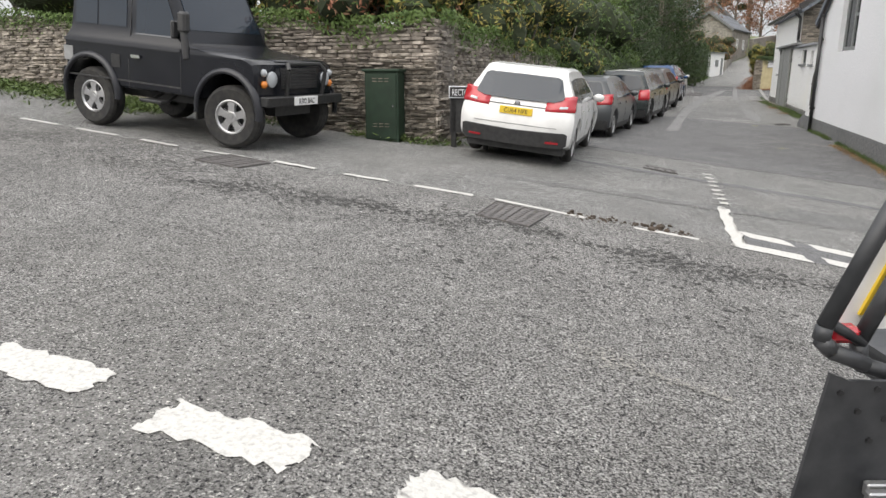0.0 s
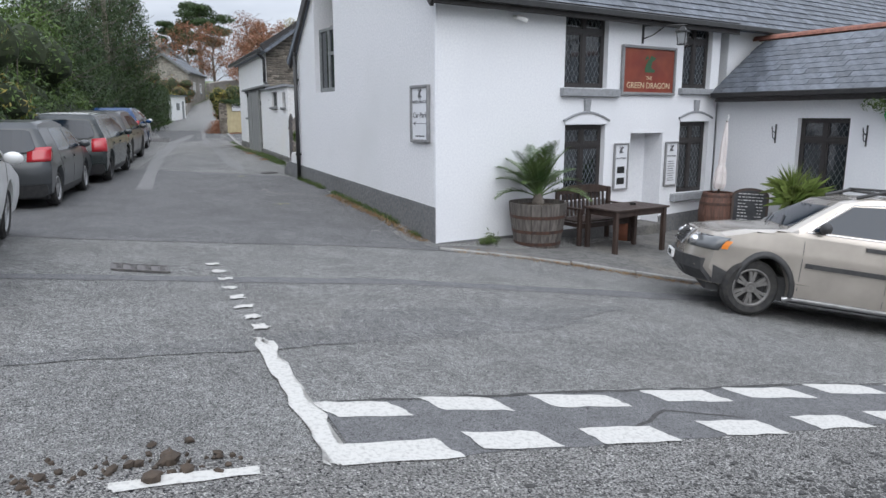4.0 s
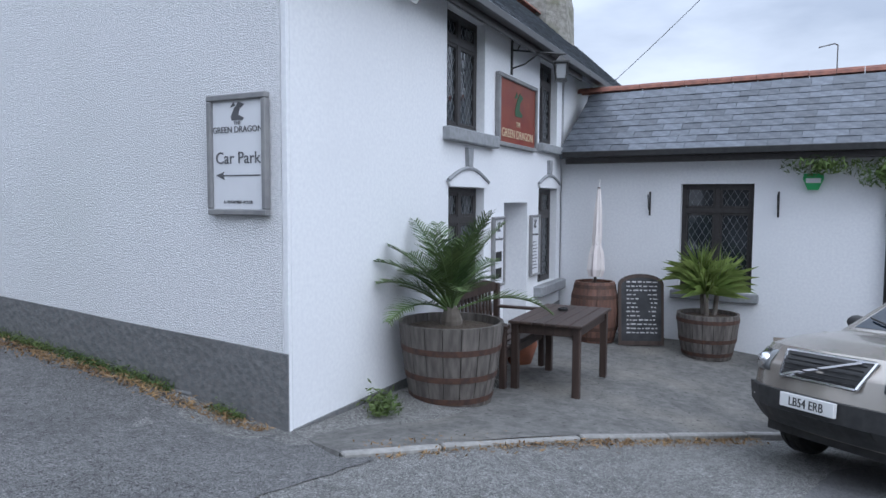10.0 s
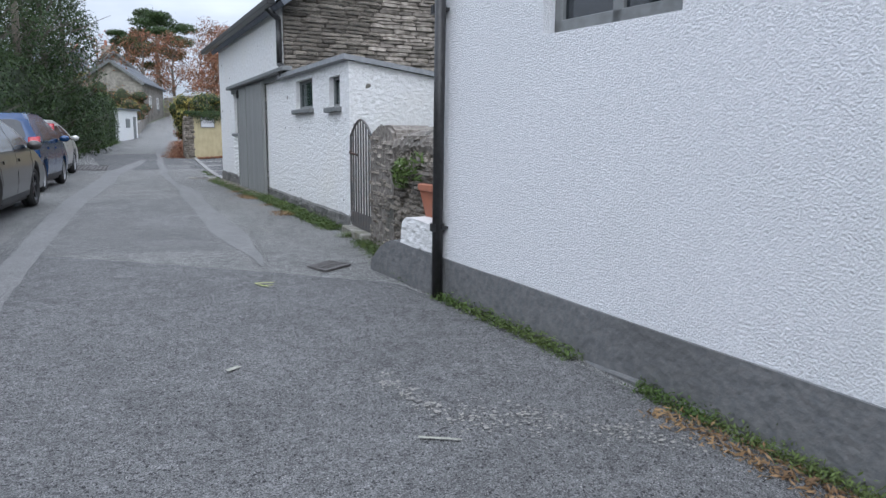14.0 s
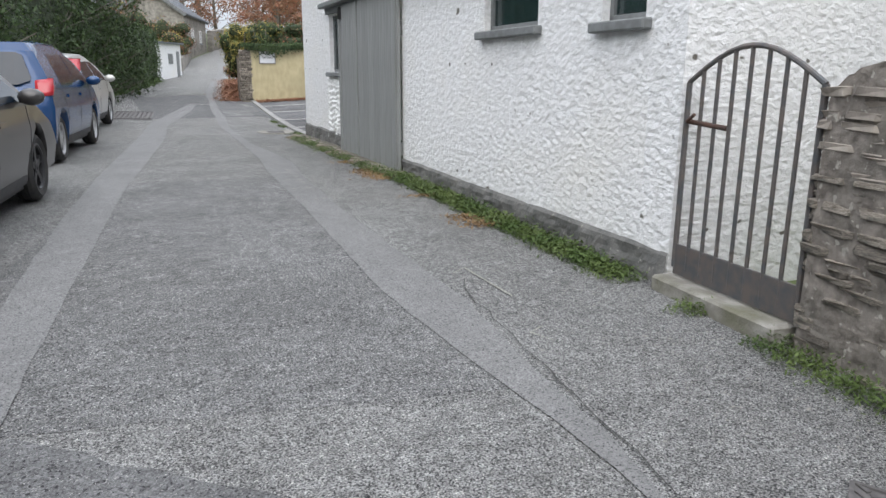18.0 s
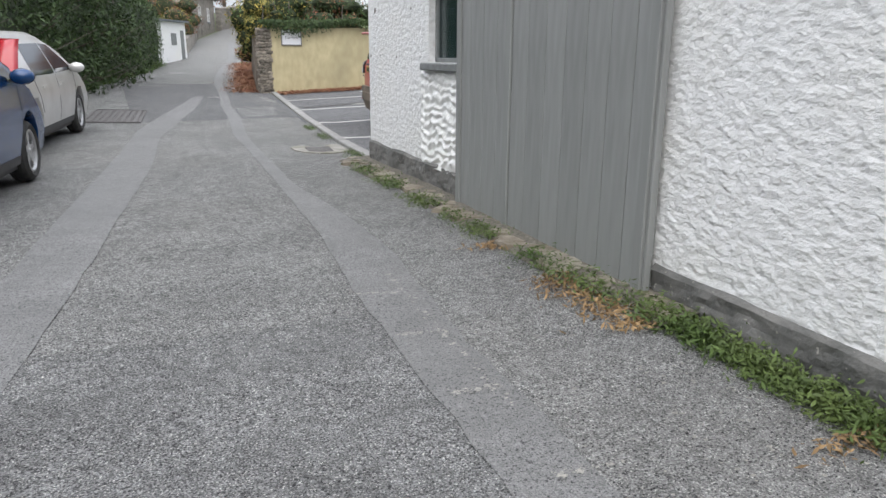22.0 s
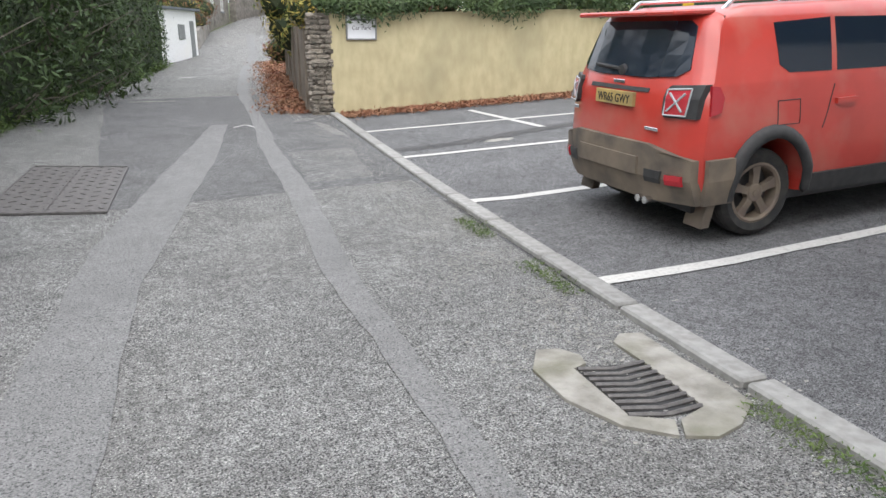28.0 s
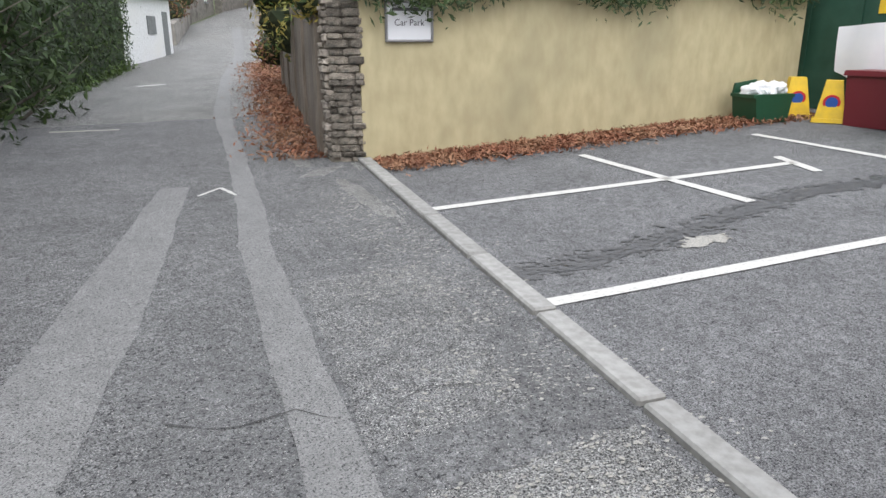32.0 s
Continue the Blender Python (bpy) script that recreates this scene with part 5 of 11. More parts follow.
class Shell:
    """The skin of a car from its side outline, its widths at heights, and the rounding of its ends in plan."""

    def __init__(self, upper, wb, r_arch, z_hub, zb, width, widths, nose=0.16, tail=0.1, front_axle=None):
        fa = wb / 2
        out = list(upper)
        for cx in (fa, -fa):
            a0 = math.asin(max(-1, min(1, (zb - z_hub) / r_arch)))
            for i in range(11):
                t = a0 + (math.pi - 2 * a0) * i / 10
                out.append((cx + r_arch * math.cos(t), z_hub + r_arch * math.sin(t)))
        self.outline, self.upper, self.width, self.widths = out, upper, width, widths
        self.x0, self.x1 = min(p[0] for p in upper), max(p[0] for p in upper)
        self.nose, self.tail, self.wb = nose, tail, wb
        top = max(range(len(upper)), key=lambda i: upper[i][1])
        rear = sorted((z, x) for x, z in upper[: top + 1])
        front = sorted((z, x) for x, z in upper[top:])
        self.rear, self.front = rear, front

    def half(self, z):
        return self.width / 2 * float(np.interp(z, [w[0] for w in self.widths], [w[1] for w in self.widths]))

    def plan(self, x, f):
        f = abs(f)
        mid = (self.x0 + self.x1) / 2
        if x > mid:
            return x - self.nose * f ** 3.5 * ease(mid, self.x1, x) ** 2
        return x + self.tail * f ** 4 * ease(mid, self.x0, x) ** 2

    def end_x(self, e, z):
        t = self.front if e > 0 else self.rear
        return float(np.interp(z, [p[0] for p in t], [p[1] for p in t]))

    def on_side(self, s):
        return lambda x, z, off: (self.plan(x, 1.0), s * (self.half(z) + off), z)

    def on_end(self, e):
        def f(y, z, off):
            x = self.end_x(e, z)
            return (self.plan(x, min(1.0, abs(y) / self.half(z))) + e * off, y, z)
        return f

    def body(self):
        zs = sorted({0.35, *ZC, *(w[0] for w in self.widths)})
        pts, faces, rim = cells(self.outline, [self.x0 + (self.x1 - self.x0) * i / 14 for i in range(1, 14)], zs)
        nrm = {}
        for a, b in rim:
            d = Vector((pts[b][0] - pts[a][0], pts[b][1] - pts[a][1]))
            n = Vector((-d.y, d.x))
            for i in (a, b):
                nrm[i] = nrm.get(i, Vector((0, 0))) + n
        area = sum(pts[a][0] * pts[b][1] - pts[b][0] * pts[a][1] for a, b in rim)
        sgn = 1 if area > 0 else -1
        bm = BM()
        fr = [-1, -0.955, -0.85, -0.55, 0, 0.55, 0.85, 0.955, 1]
        rings = {}
        for f in fr:
            for i in nrm if abs(f) < 1 else range(len(pts)):
                x, z = pts[i]
                if i in nrm and abs(f) > 0.9:
                    k = 0.035 if abs(f) == 1 else 0.01
                    n = nrm[i].normalized() * sgn * k
                    x, z = x + n.x, z + n.y
                crown = 0.0
                rings[f, i] = bm.verts.new((self.plan(x, f), f * self.half(z), z + crown))
        for f in (-1, 1):
            for face in faces:
                vs = [rings[f, i] for i in face]
                bm.faces.new(vs if f > 0 else vs[::-1])
        for f, g in zip(fr, fr[1:]):
            for a, b in rim:
                bm.faces.new((rings[f, a], rings[f, b], rings[g, b], rings[g, a]))
        bmesh.ops.recalc_face_normals(bm, faces=bm.faces[:])
        return bm


def panel(poly, where, off, thick=0.02, us=(), vs=()):
    """A piece laid on the skin."""
    pts, faces, rim = cells(poly, us, vs)
    bm = BM()
    f = [bm.verts.new(where(u, v, off)) for u, v in pts]
    b = [bm.verts.new(where(u, v, off - thick)) for u, v in pts]
    for face in faces:
        bm.faces.new([f[i] for i in face])
    for p, q in rim:
        bm.faces.new((f[p], f[q], b[q], b[p]))
    bmesh.ops.recalc_face_normals(bm, faces=bm.faces[:])
    return bm


def rect(u0, u1, v0, v1):
    return [(u0, v0), (u1, v0), (u1, v1), (u0, v1)]


ZC = (0.5, 0.7, 0.9, 1.0, 1.1, 1.2, 1.3, 1.4, 1.5)
YC = (-0.6, -0.45, -0.3, -0.15, 0, 0.15, 0.3, 0.45, 0.6)


def wheel_meshes(r, rim_r, w, spokes, rim_mat, twin=False, steel=False):
    """Meshes of a wheel about the y axis, its face to +y: tyre, rim, spokes, hub."""
    bm = BM()
    prof = [(rim_r, -w / 2 + 0.02), (r - 0.05, -w / 2), (r - 0.012, -w / 2 + 0.03), (r, -w / 2 + 0.06), (r, w / 2 - 0.06), (r - 0.012, w / 2 - 0.03), (r - 0.05, w / 2), (rim_r, w / 2 - 0.02), (rim_r, 0.0)]
    groove = [(r - 0.008, y) for y in (-w * 0.17, -w * 0.13)] + [(r, -w * 0.12), (r, w * 0.12)] + [(r - 0.008, y) for y in (w * 0.13, w * 0.17)]
    lathe(bm, prof[:4] + [(r, -w * 0.18)] + groove + [(r, w * 0.18)] + prof[4:] + [(rim_r - 0.01, -w / 2 + 0.02)], 40, "y")
    tyre = mesh_of(bm, RUBBER, "wheel")
    bm = BM()
    d = w / 2 - 0.03
    lathe(bm, [(rim_r + 0.004, d + 0.012), (rim_r - 0.012, d + 0.016), (rim_r - 0.028, d), (rim_r - 0.035, d - 0.1)], 32, "y", caps=False)
    rim = mesh_of(bm, rim_mat, "rim")
    bm = BM()
    lathe(bm, [(rim_r - 0.034, d - 0.098), (0.0, d - 0.1)], 24, "y")
    disc = mesh_of(bm, PLASTIC_DARK, "disc")
    bm = BM()
    lathe(bm, [(0.075, d - 0.06), (0.075, d - 0.006), (0.06, d + 0.002), (0.03, d + 0.002), (0.026, d + 0.008), (0.0, d + 0.009)], 20, "y")
    hub = mesh_of(bm, rim_mat, "hub_cap")
    bm = BM()
    sw = 0.017 if twin else (0.042 if steel else 0.028)
    slab(bm, [(-sw * 1.2, 0.05), (sw * 1.2, 0.05), (sw * 0.9, rim_r * 0.6), (sw * 1.7, rim_r - 0.018), (-sw * 1.7, rim_r - 0.018), (-sw * 0.9, rim_r * 0.6)], d - 0.05, d - 0.004)
    bmesh.ops.bevel(bm, geom=bm.edges[:], offset=0.004, segments=1, affect="EDGES")
    spoke = mesh_of(bm, rim_mat, "spoke")
    turns = [2 * math.pi * i / spokes + off for i in range(spokes) for off in ((-0.15, 0.15) if twin else (0.0,))]
    return tyre, rim, disc, hub, spoke, turns


def add_wheels(root, wb, track, z, meshes, steer=0.0):
    for sx in (1, -1):
        for sy in (1, -1):
            m = Matrix.Translation((sx * wb / 2, sy * track / 2, z)) @ Matrix.Rotation((0 if sy > 0 else math.pi) + (radians(steer) if sx > 0 else 0), 4, "Z")
            w = shared("wheel", meshes[0], root, m)
            shared("rim", meshes[1], w, Matrix())
            shared("brake_disc", meshes[2], w, Matrix())
            shared("hub_cap", meshes[3], w, Matrix())
            for t in meshes[5]:
                shared("spoke", meshes[4], w, Matrix.Rotation(t, 4, "Y"))


def mirror(root, x, y, z, m):
    for s in (1, -1):
        bm = BM()
        bmesh.ops.create_icosphere(bm, subdivisions=2, radius=1.0)
        bmesh.ops.transform(bm, matrix=Matrix.Translation((x, s * (y + 0.1), z)) @ Matrix.Diagonal((0.07, 0.11, 0.075, 1)), verts=bm.verts[:])
        ob = part("wing_mirror", bm, m, root, smooth=True)
        bm = BM()
        box(bm, x - 0.005, x + 0.04, min(s * y, s * (y + 0.06)) - 0.02, max(s * y, s * (y + 0.06)), z - 0.05, z - 0.02, 0.005)
        part("mirror_arm", bm, PLASTIC_DARK, ob)


def plate(root, shell, e, y0, z0, text, m, where=None, w=0.52, h=0.111, tilt=0.0):
    x = shell.end_x(e, z0) + e * 0.02
    fr = Matrix.Translation((x, y0, z0)) @ Matrix.Rotation(radians(90 if e > 0 else -90), 4, "Z") @ Matrix.Rotation(radians(tilt), 4, "X")
    bm = BM()
    box(bm, -w / 2, w / 2, -0.006, 0.03, -h / 2, h / 2, 0.003)
    p = part("number_plate", bm, m, root)
    p.matrix_basis = fr
    text_mesh(text, 0.098, INK, "plate_lettering", p, Matrix.Translation((0, -0.0075, -h / 2 + 0.02)) @ Matrix.Diagonal((0.86, 1, 1, 1)))
    return p


def paint(name, col, rough=0.3, metal=0.0, dirt=None):
    return mat(name, col, rough, tuple(c * 0.85 for c in col), 3, 6, metal=metal, coat=0.5, col3=dirt, scale3=1.3)


def seams(root, shell, lines):
    for s in (1, -1):
        f = shell.on_side(s)
        for pts in lines:
            bm = BM()
            for (xa, za), (xb, zb) in zip(pts, pts[1:]):
                n = 4
                for i in range(n):
                    p = f(xa + (xb - xa) * i / n, za + (zb - za) * i / n, 0.0)
                    q = f(xa + (xb - xa) * (i + 1) / n, za + (zb - za) * (i + 1) / n, 0.0)
                    tube(bm, p, q, 0.005, n=4, caps=False)
            part("door_seam", bm, PLASTIC_DARK, root)


def both_sides(root, shell, name, poly, m, off=0.004, thick=0.02, us=(), label=""):
    for s in (1, -1):
        part(name, panel(poly, shell.on_side(s), off, thick, us, ZC), m, root, label)


def at_end(root, shell, e, name, poly, m, off=0.006, thick=0.03, label="", mirrored=False):
    for s in ((1, -1) if mirrored else (1,)):
        q = [(s * u, v) for u, v in poly]
        part(name, panel(q, shell.on_end(e), off, thick, YC, ZC), m, root, label)


def wrap_lamp(root, shell, e, name, m, y0, y1, z0, z1, reach, off=0.01, sweep=0.0):
    """A lamp that wraps round a corner of the car."""
    for s in (1, -1):
        bm = BM()
        fe, fs = shell.on_end(e), shell.on_side(s)
        rows = []
        for k in range(5):
            z = z0 + (z1 - z0) * k / 4
            grow = math.sin(math.pi * k / 4) * 0.012
            xe = shell.end_x(e, z)
            row = [fe(s * (y0 + (y1 - y0) * i / 3), z + sweep * (i / 3 - 1) * (0.4 + 0.6 * k / 4), off + grow) for i in range(4)]
            row += [fs(xe - e * reach * i / 3 * (0.55 + 0.45 * k / 4), z, off + grow) for i in range(4)]
            rows.append([bm.verts.new(p) for p in row])
        for a, b in zip(rows, rows[1:]):
            for i in range(7):
                bm.faces.new((a[i], a[i + 1], b[i + 1], b[i]))
        bmesh.ops.recalc_face_normals(bm, faces=bm.faces[:])
        bmesh.ops.solidify(bm, geom=bm.faces[:], thickness=0.015)
        part(name, bm, m, root, smooth=True)


def on_ground(x, y, head, wb, size=1.0):
    """A pose on the slope with the car's nose towards head degrees from +x."""
    wb *= size
    d = Vector((math.cos(radians(head)), math.sin(radians(head)), 0))
    a, b = Vector((x, y, 0)) + d * wb / 2, Vector((x, y, 0)) - d * wb / 2
    n = Vector((-d.y, d.x, 0)) * 0.75
    za, zb = G(a.x, a.y), G(b.x, b.y)
    zl, zr = G(x + n.x, y + n.y), G(x - n.x, y - n.y)
    m = Matrix.Translation((x, y, (za + zb) / 2 + 0.012)) @ Matrix.Rotation(radians(head), 4, "Z")
    return m @ Matrix.Rotation(-math.atan2(za - zb, wb), 4, "Y") @ Matrix.Rotation(math.atan2(zl - zr, 1.5), 4, "X") @ Matrix.Scale(size, 4)


def soften(ob, deg=32):
    ob.data.shade_smooth()
    ob.data.set_sharp_from_angle(angle=radians(deg))
    return ob


def hatchback(name, label, pose_m, col, L, wb, W, H, R, tail_z=0.62, roof_mat=None, lamp=(0.5, 0.82, 0.85, 1.12), estate=False, rims=ALLOY, spokes=5,
              plate_text="", glass_to=1.0, bumper=None, steer=0.0, rear_rake=0.35, door4=True, tail_lamp=LAMP_RED):
    """A road car of everyday shape."""
    root = thing(name, label, "car", pose_m, "cars parked along the lane")
    ro, fo = (L - wb) * 0.46, (L - wb) * 0.54
    xr, xf = -wb / 2 - ro, wb / 2 + fo
    belt = H * 0.62
    back = rear_rake * (H - belt)
    upper = [(xr + 0.06, 0.3 if estate else 0.24), (xr, 0.42), (xr - 0.005, 0.6), (xr + 0.03, belt - 0.1), (xr + 0.1, belt), (xr + 0.12 + back * 0.85, H - 0.13), (xr + 0.22 + back, H - 0.03),
             (xr + 0.7 + back, H), (-0.15, H), (0.2, H - 0.045), (wb / 2 - 0.5, H - 0.2), (wb / 2 + 0.02, belt + 0.06), (wb / 2 + 0.3, belt - 0.02), (xf - 0.22, belt - 0.17), (xf - 0.05, belt - 0.32), (xf, 0.5), (xf - 0.03, 0.24)]
    widths = [(0.2, 0.93), (0.45, 0.985), (0.7, 1.0), (belt, 0.965), (belt + 0.12, 0.92), (H - 0.12, 0.74), (H, 0.7)]
    sh = Shell(upper, wb, R + 0.055, R + 0.01, 0.22, W, widths)
    body = part("body", sh.body(), col, root, smooth=False)
    soften(body)
    bm = BM()
    box(bm, xr + 0.25, xf - 0.3, -W / 2 + 0.12, W / 2 - 0.12, 0.16, 0.45)
    part("underbody", bm, PLASTIC_DARK, root)
    zt = H - 0.14
    # glass
    xw0 = xr + 0.3 + back * 0.6 if estate else xr + 0.45
    b = wb / 2
    both_sides(root, sh, "side_window", [(0.06, belt + 0.03), (b - 0.15, belt + 0.05), (0.42, zt - 0.02), (0.06, zt)], GLASS_CAR)
    both_sides(root, sh, "side_window", [(-b + 0.22, belt + 0.035), (0.0, belt + 0.03), (0.0, zt), (-b + 0.35, zt - 0.01)], GLASS_CAR)
    if estate:
        both_sides(root, sh, "quarter_window", [(xr + 0.38, belt + 0.07), (-b + 0.16, belt + 0.045), (-b + 0.28, zt - 0.01), (xr + 0.55, zt - 0.05)], GLASS_CAR)
    wy = W / 2 * (0.76 if estate else 0.72)
    half = [(0.0, belt + 0.035), (wy * 0.8, belt + 0.045), (wy, belt + 0.09), (wy + 0.01, belt + 0.13), (wy - 0.08, H - 0.18), (wy - 0.15, H - 0.15), (0.0, H - 0.145)]
    at_end(root, sh, -1, "rear_window", half + [(-y, z) for y, z in half[-2:0:-1]], GLASS_CAR, 0.03)
    at_end(root, sh, 1, "windscreen", [(-wy - 0.05, belt + 0.1), (wy + 0.05, belt + 0.1), (wy - 0.07, H - 0.09), (-wy + 0.07, H - 0.09)], GLASS_CAR)
    wrap_lamp(root, sh, -1, "tail_lamp", tail_lamp, lamp[0], lamp[1] * W / 2 * 1.14, lamp[2], lamp[3], 0.22, sweep=0.06 if estate else 0.02)
    at_end(root, sh, 1, "headlamp", [(0.42, belt - 0.34), (W / 2 - 0.13, belt - 0.32), (W / 2 - 0.16, belt - 0.2), (0.5, belt - 0.24)], LAMP_CLEAR, 0.012, mirrored=True)
    at_end(root, sh, 1, "grille", [(-0.4, 0.3), (0.4, 0.3), (0.46, 0.48), (-0.46, 0.48)], PLASTIC_DARK)
    bum = bumper or PLASTIC_DARK
    low, high = (0.27, 0.53) if estate else (0.2, tail_z * 0.7)
    half = [(0.0, low), (W / 2 - 0.14, low + 0.015), (W / 2 - 0.07, low + 0.07), (W / 2 - 0.07, high - 0.02), (W / 2 - 0.12, high), (0.0, high - 0.025)]
    at_end(root, sh, -1, "rear_bumper_trim", half + [(-y, z) for y, z in half[-2:0:-1]], bum, 0.045)
    if estate:
        at_end(root, sh, -1, "bumper_reflector", [(0.52, 0.345), (0.72, 0.35), (0.72, 0.385), (0.52, 0.38)], tail_lamp, 0.052, mirrored=True)
        at_end(root, sh, -1, "lamp_lens", [(0.66, lamp[2] + 0.03), (0.78, lamp[2] + 0.045), (0.78, lamp[2] + 0.08), (0.66, lamp[2] + 0.065)], LAMP_CLEAR, 0.03, mirrored=True)
        at_end(root, sh, -1, "tailgate_handle", rect(-0.5, 0.5, belt - 0.058, belt - 0.045), PLASTIC_DARK, 0.008)
        at_end(root, sh, -1, "tailgate_seam", rect(-0.66, 0.66, 0.585, 0.591), PLASTIC_DARK, 0.004)
    both_sides(root, sh, "sill_trim", [(-b + R + 0.1, 0.23), (b - R - 0.1, 0.23), (b - R - 0.1, 0.31), (-b + R + 0.1, 0.31)], PLASTIC_DARK, 0.006)
    if plate_text:
        plate(root, sh, -1, 0, belt - 0.14 if estate else 0.62, plate_text, PLATE_Y)
    dx = [[(0.02, 0.33), (0.03, belt + 0.02)], [(b - 0.28, 0.5), (b - 0.2, belt)]]
    if door4:
        dx += [[(-b + 0.42, 0.5), (-b + 0.2, belt)]]
    seams(root, sh, dx)
    for x in (0.12, -b + 0.5) if door4 else (0.15,):
        both_sides(root, sh, "door_handle", rect(x, x + 0.18, belt - 0.13, belt - 0.09), col, 0.022, 0.02)
    mirror(root, wb / 2 - 0.42, sh.half(belt), belt + 0.08, col)
    if roof_mat:
        bm = BM()
        n = 8
        rows = []
        for i in range(n + 1):
            x = xr + 0.3 + back + (0.35 - xr - 0.3 - back) * i / n
            zz = float(np.interp(x, [p[0] for p in upper[6:11]], [p[1] for p in upper[6:11]])) + 0.006
            rows.append([bm.verts.new((x, W * 0.35 * k, zz - 0.012 * abs(k) ** 3)) for k in (-1, -0.5, 0, 0.5, 1)])
        for a, c in zip(rows, rows[1:]):
            for k in range(4):
                bm.faces.new((a[k], c[k], c[k + 1], a[k + 1]))
        part("roof_panel", bm, roof_mat, root, "white painted roof")
    bm = BM()
    tube(bm, (xr + 0.12, 0.05, belt + 0.06), (xr + 0.16, -0.3, belt + 0.09), 0.012)
    part("rear_wiper", bm, PLASTIC_DARK, root)
    bm = BM()
    tube(bm, (-0.7, 0, H - 0.01), (-0.85, 0, H + 0.16), 0.008, 0.004)
    part("aerial", bm, PLASTIC_DARK, root)
    bm = BM()
    lathe(bm, [(0.05, 0), (0.05, 0.01), (0.0, 0.014)], 16, m=Matrix.Translation((sh.end_x(-1, belt - 0.04) - 0.002, 0, belt - 0.035)) @ Matrix.Rotation(radians(-90), 4, "Y"))
    part("tailgate_badge", bm, CHROME, root)
    add_wheels(root, wb, W - 0.26, R, wheel_meshes(R, R * 0.68, 0.205, spokes, rims), steer)
    return root, sh


CAR_WHITE = paint("car_paint_white", (0.78, 0.78, 0.77), 0.25)
CAR_GREY = paint("car_paint_grey", (0.06, 0.065, 0.07), 0.3, 0.3)
CAR_BLACK = paint("car_paint_green_black", (0.018, 0.025, 0.025), 0.25)
CAR_DARK = paint("car_paint_dark_brown_grey", (0.05, 0.047, 0.045), 0.3, 0.3)
CAR_BLUE = paint("car_paint_blue", (0.008, 0.045, 0.14), 0.22, 0.2)
CAR_SILVER = paint("car_paint_silver", (0.6, 0.59, 0.57), 0.3, 0.35)
CAR_GOLD = paint("car_paint_pale_bronze", (0.5, 0.46, 0.41), 0.25, 0.6)
CAR_RED = paint("car_paint_orange_red", (0.55, 0.055, 0.04), 0.3, 0.0, (0.46, 0.17, 0.13))
CAR_NAVY = mat("car_paint_dark_navy", (0.008, 0.009, 0.013), 0.22, (0.012, 0.013, 0.017), 3, 5, spec=0.4)
DUSTY = mat("dusty_plastic", (0.06, 0.055, 0.05), 0.8, (0.2, 0.16, 0.12), 3, 6, col3=(0.24, 0.19, 0.14), scale3=1.1)
ALLOY_DARK = mat("dark_alloy", (0.04, 0.04, 0.042), 0.4, metal=0.5)
ALLOY_BROWN = mat("muddy_alloy", (0.14, 0.11, 0.09), 0.7, (0.2, 0.16, 0.12), 8, 5)


def beside(rear, front, wb, track, size):
    """The pose of a car whose right-hand rear wheel stands at rear, heading for front."""
    h = math.atan2(front[1] - rear[1], front[0] - rear[0])
    d = Vector((math.cos(h), math.sin(h)))
    c = Vector(rear) + d * wb * size / 2 + Vector((-d.y, d.x)) * track * size / 2
    return on_ground(c.x, c.y, math.degrees(h), wb, size)


hatchback("white_estate_car", "white estate car parked at the lane corner, yellow rear plate", beside((-1.39, 8.42), (-1.13, 11.3), 2.65, 1.6, 0.785), CAR_WHITE, 4.56, 2.65, 1.82, 1.5, 0.32,
          estate=True, plate_text="CU64 NFR", lamp=(0.45, 0.86, 0.86, 1.1), rear_rake=0.45)
hatchback("grey_hatchback", "dark grey hatchback parked along the lane", beside((-0.7, 15.6), (-0.15, 18.07), 2.51, 1.5, 0.9), CAR_GREY, 4.0, 2.51, 1.74, 1.49, 0.31, lamp=(0.52, 0.88, 0.82, 1.06), plate_text="")
hatchback("dark_compact_car", "dark green compact car with a white roof", beside((0.35, 19.25), (0.9, 21.5), 2.6, 1.55, 0.9), CAR_BLACK, 4.1, 2.6, 1.79, 1.56, 0.33, roof_mat=CAR_WHITE, lamp=(0.6, 0.84, 0.72, 1.02), rear_rake=0.25, rims=ALLOY_DARK)
hatchback("dark_hatchback", "dark hatchback with black wheels parked along the lane", beside((1.18, 23.5), (1.75, 26.0), 2.58, 1.52, 0.95), CAR_DARK, 4.15, 2.58, 1.76, 1.46, 0.32, rims=ALLOY_DARK, lamp=(0.55, 0.86, 0.78, 0.95))
hatchback("blue_hatchback", "bright blue hatchback parked along the lane", beside((2.0, 28.75), (2.56, 31.4), 2.6, 1.47, 0.97), CAR_BLUE, 3.85, 2.6, 1.7, 1.52, 0.3, lamp=(0.66, 0.88, 0.86, 1.06), rear_rake=0.3)
hatchback("silver_hatchback", "silver hatchback with tall red tail lamps", beside((2.53, 33.05), (3.15, 35.7), 2.6, 1.48, 0.98), CAR_SILVER, 3.95, 2.6, 1.7, 1.47, 0.31, lamp=(0.64, 0.86, 0.9, 1.38), rear_rake=0.4)


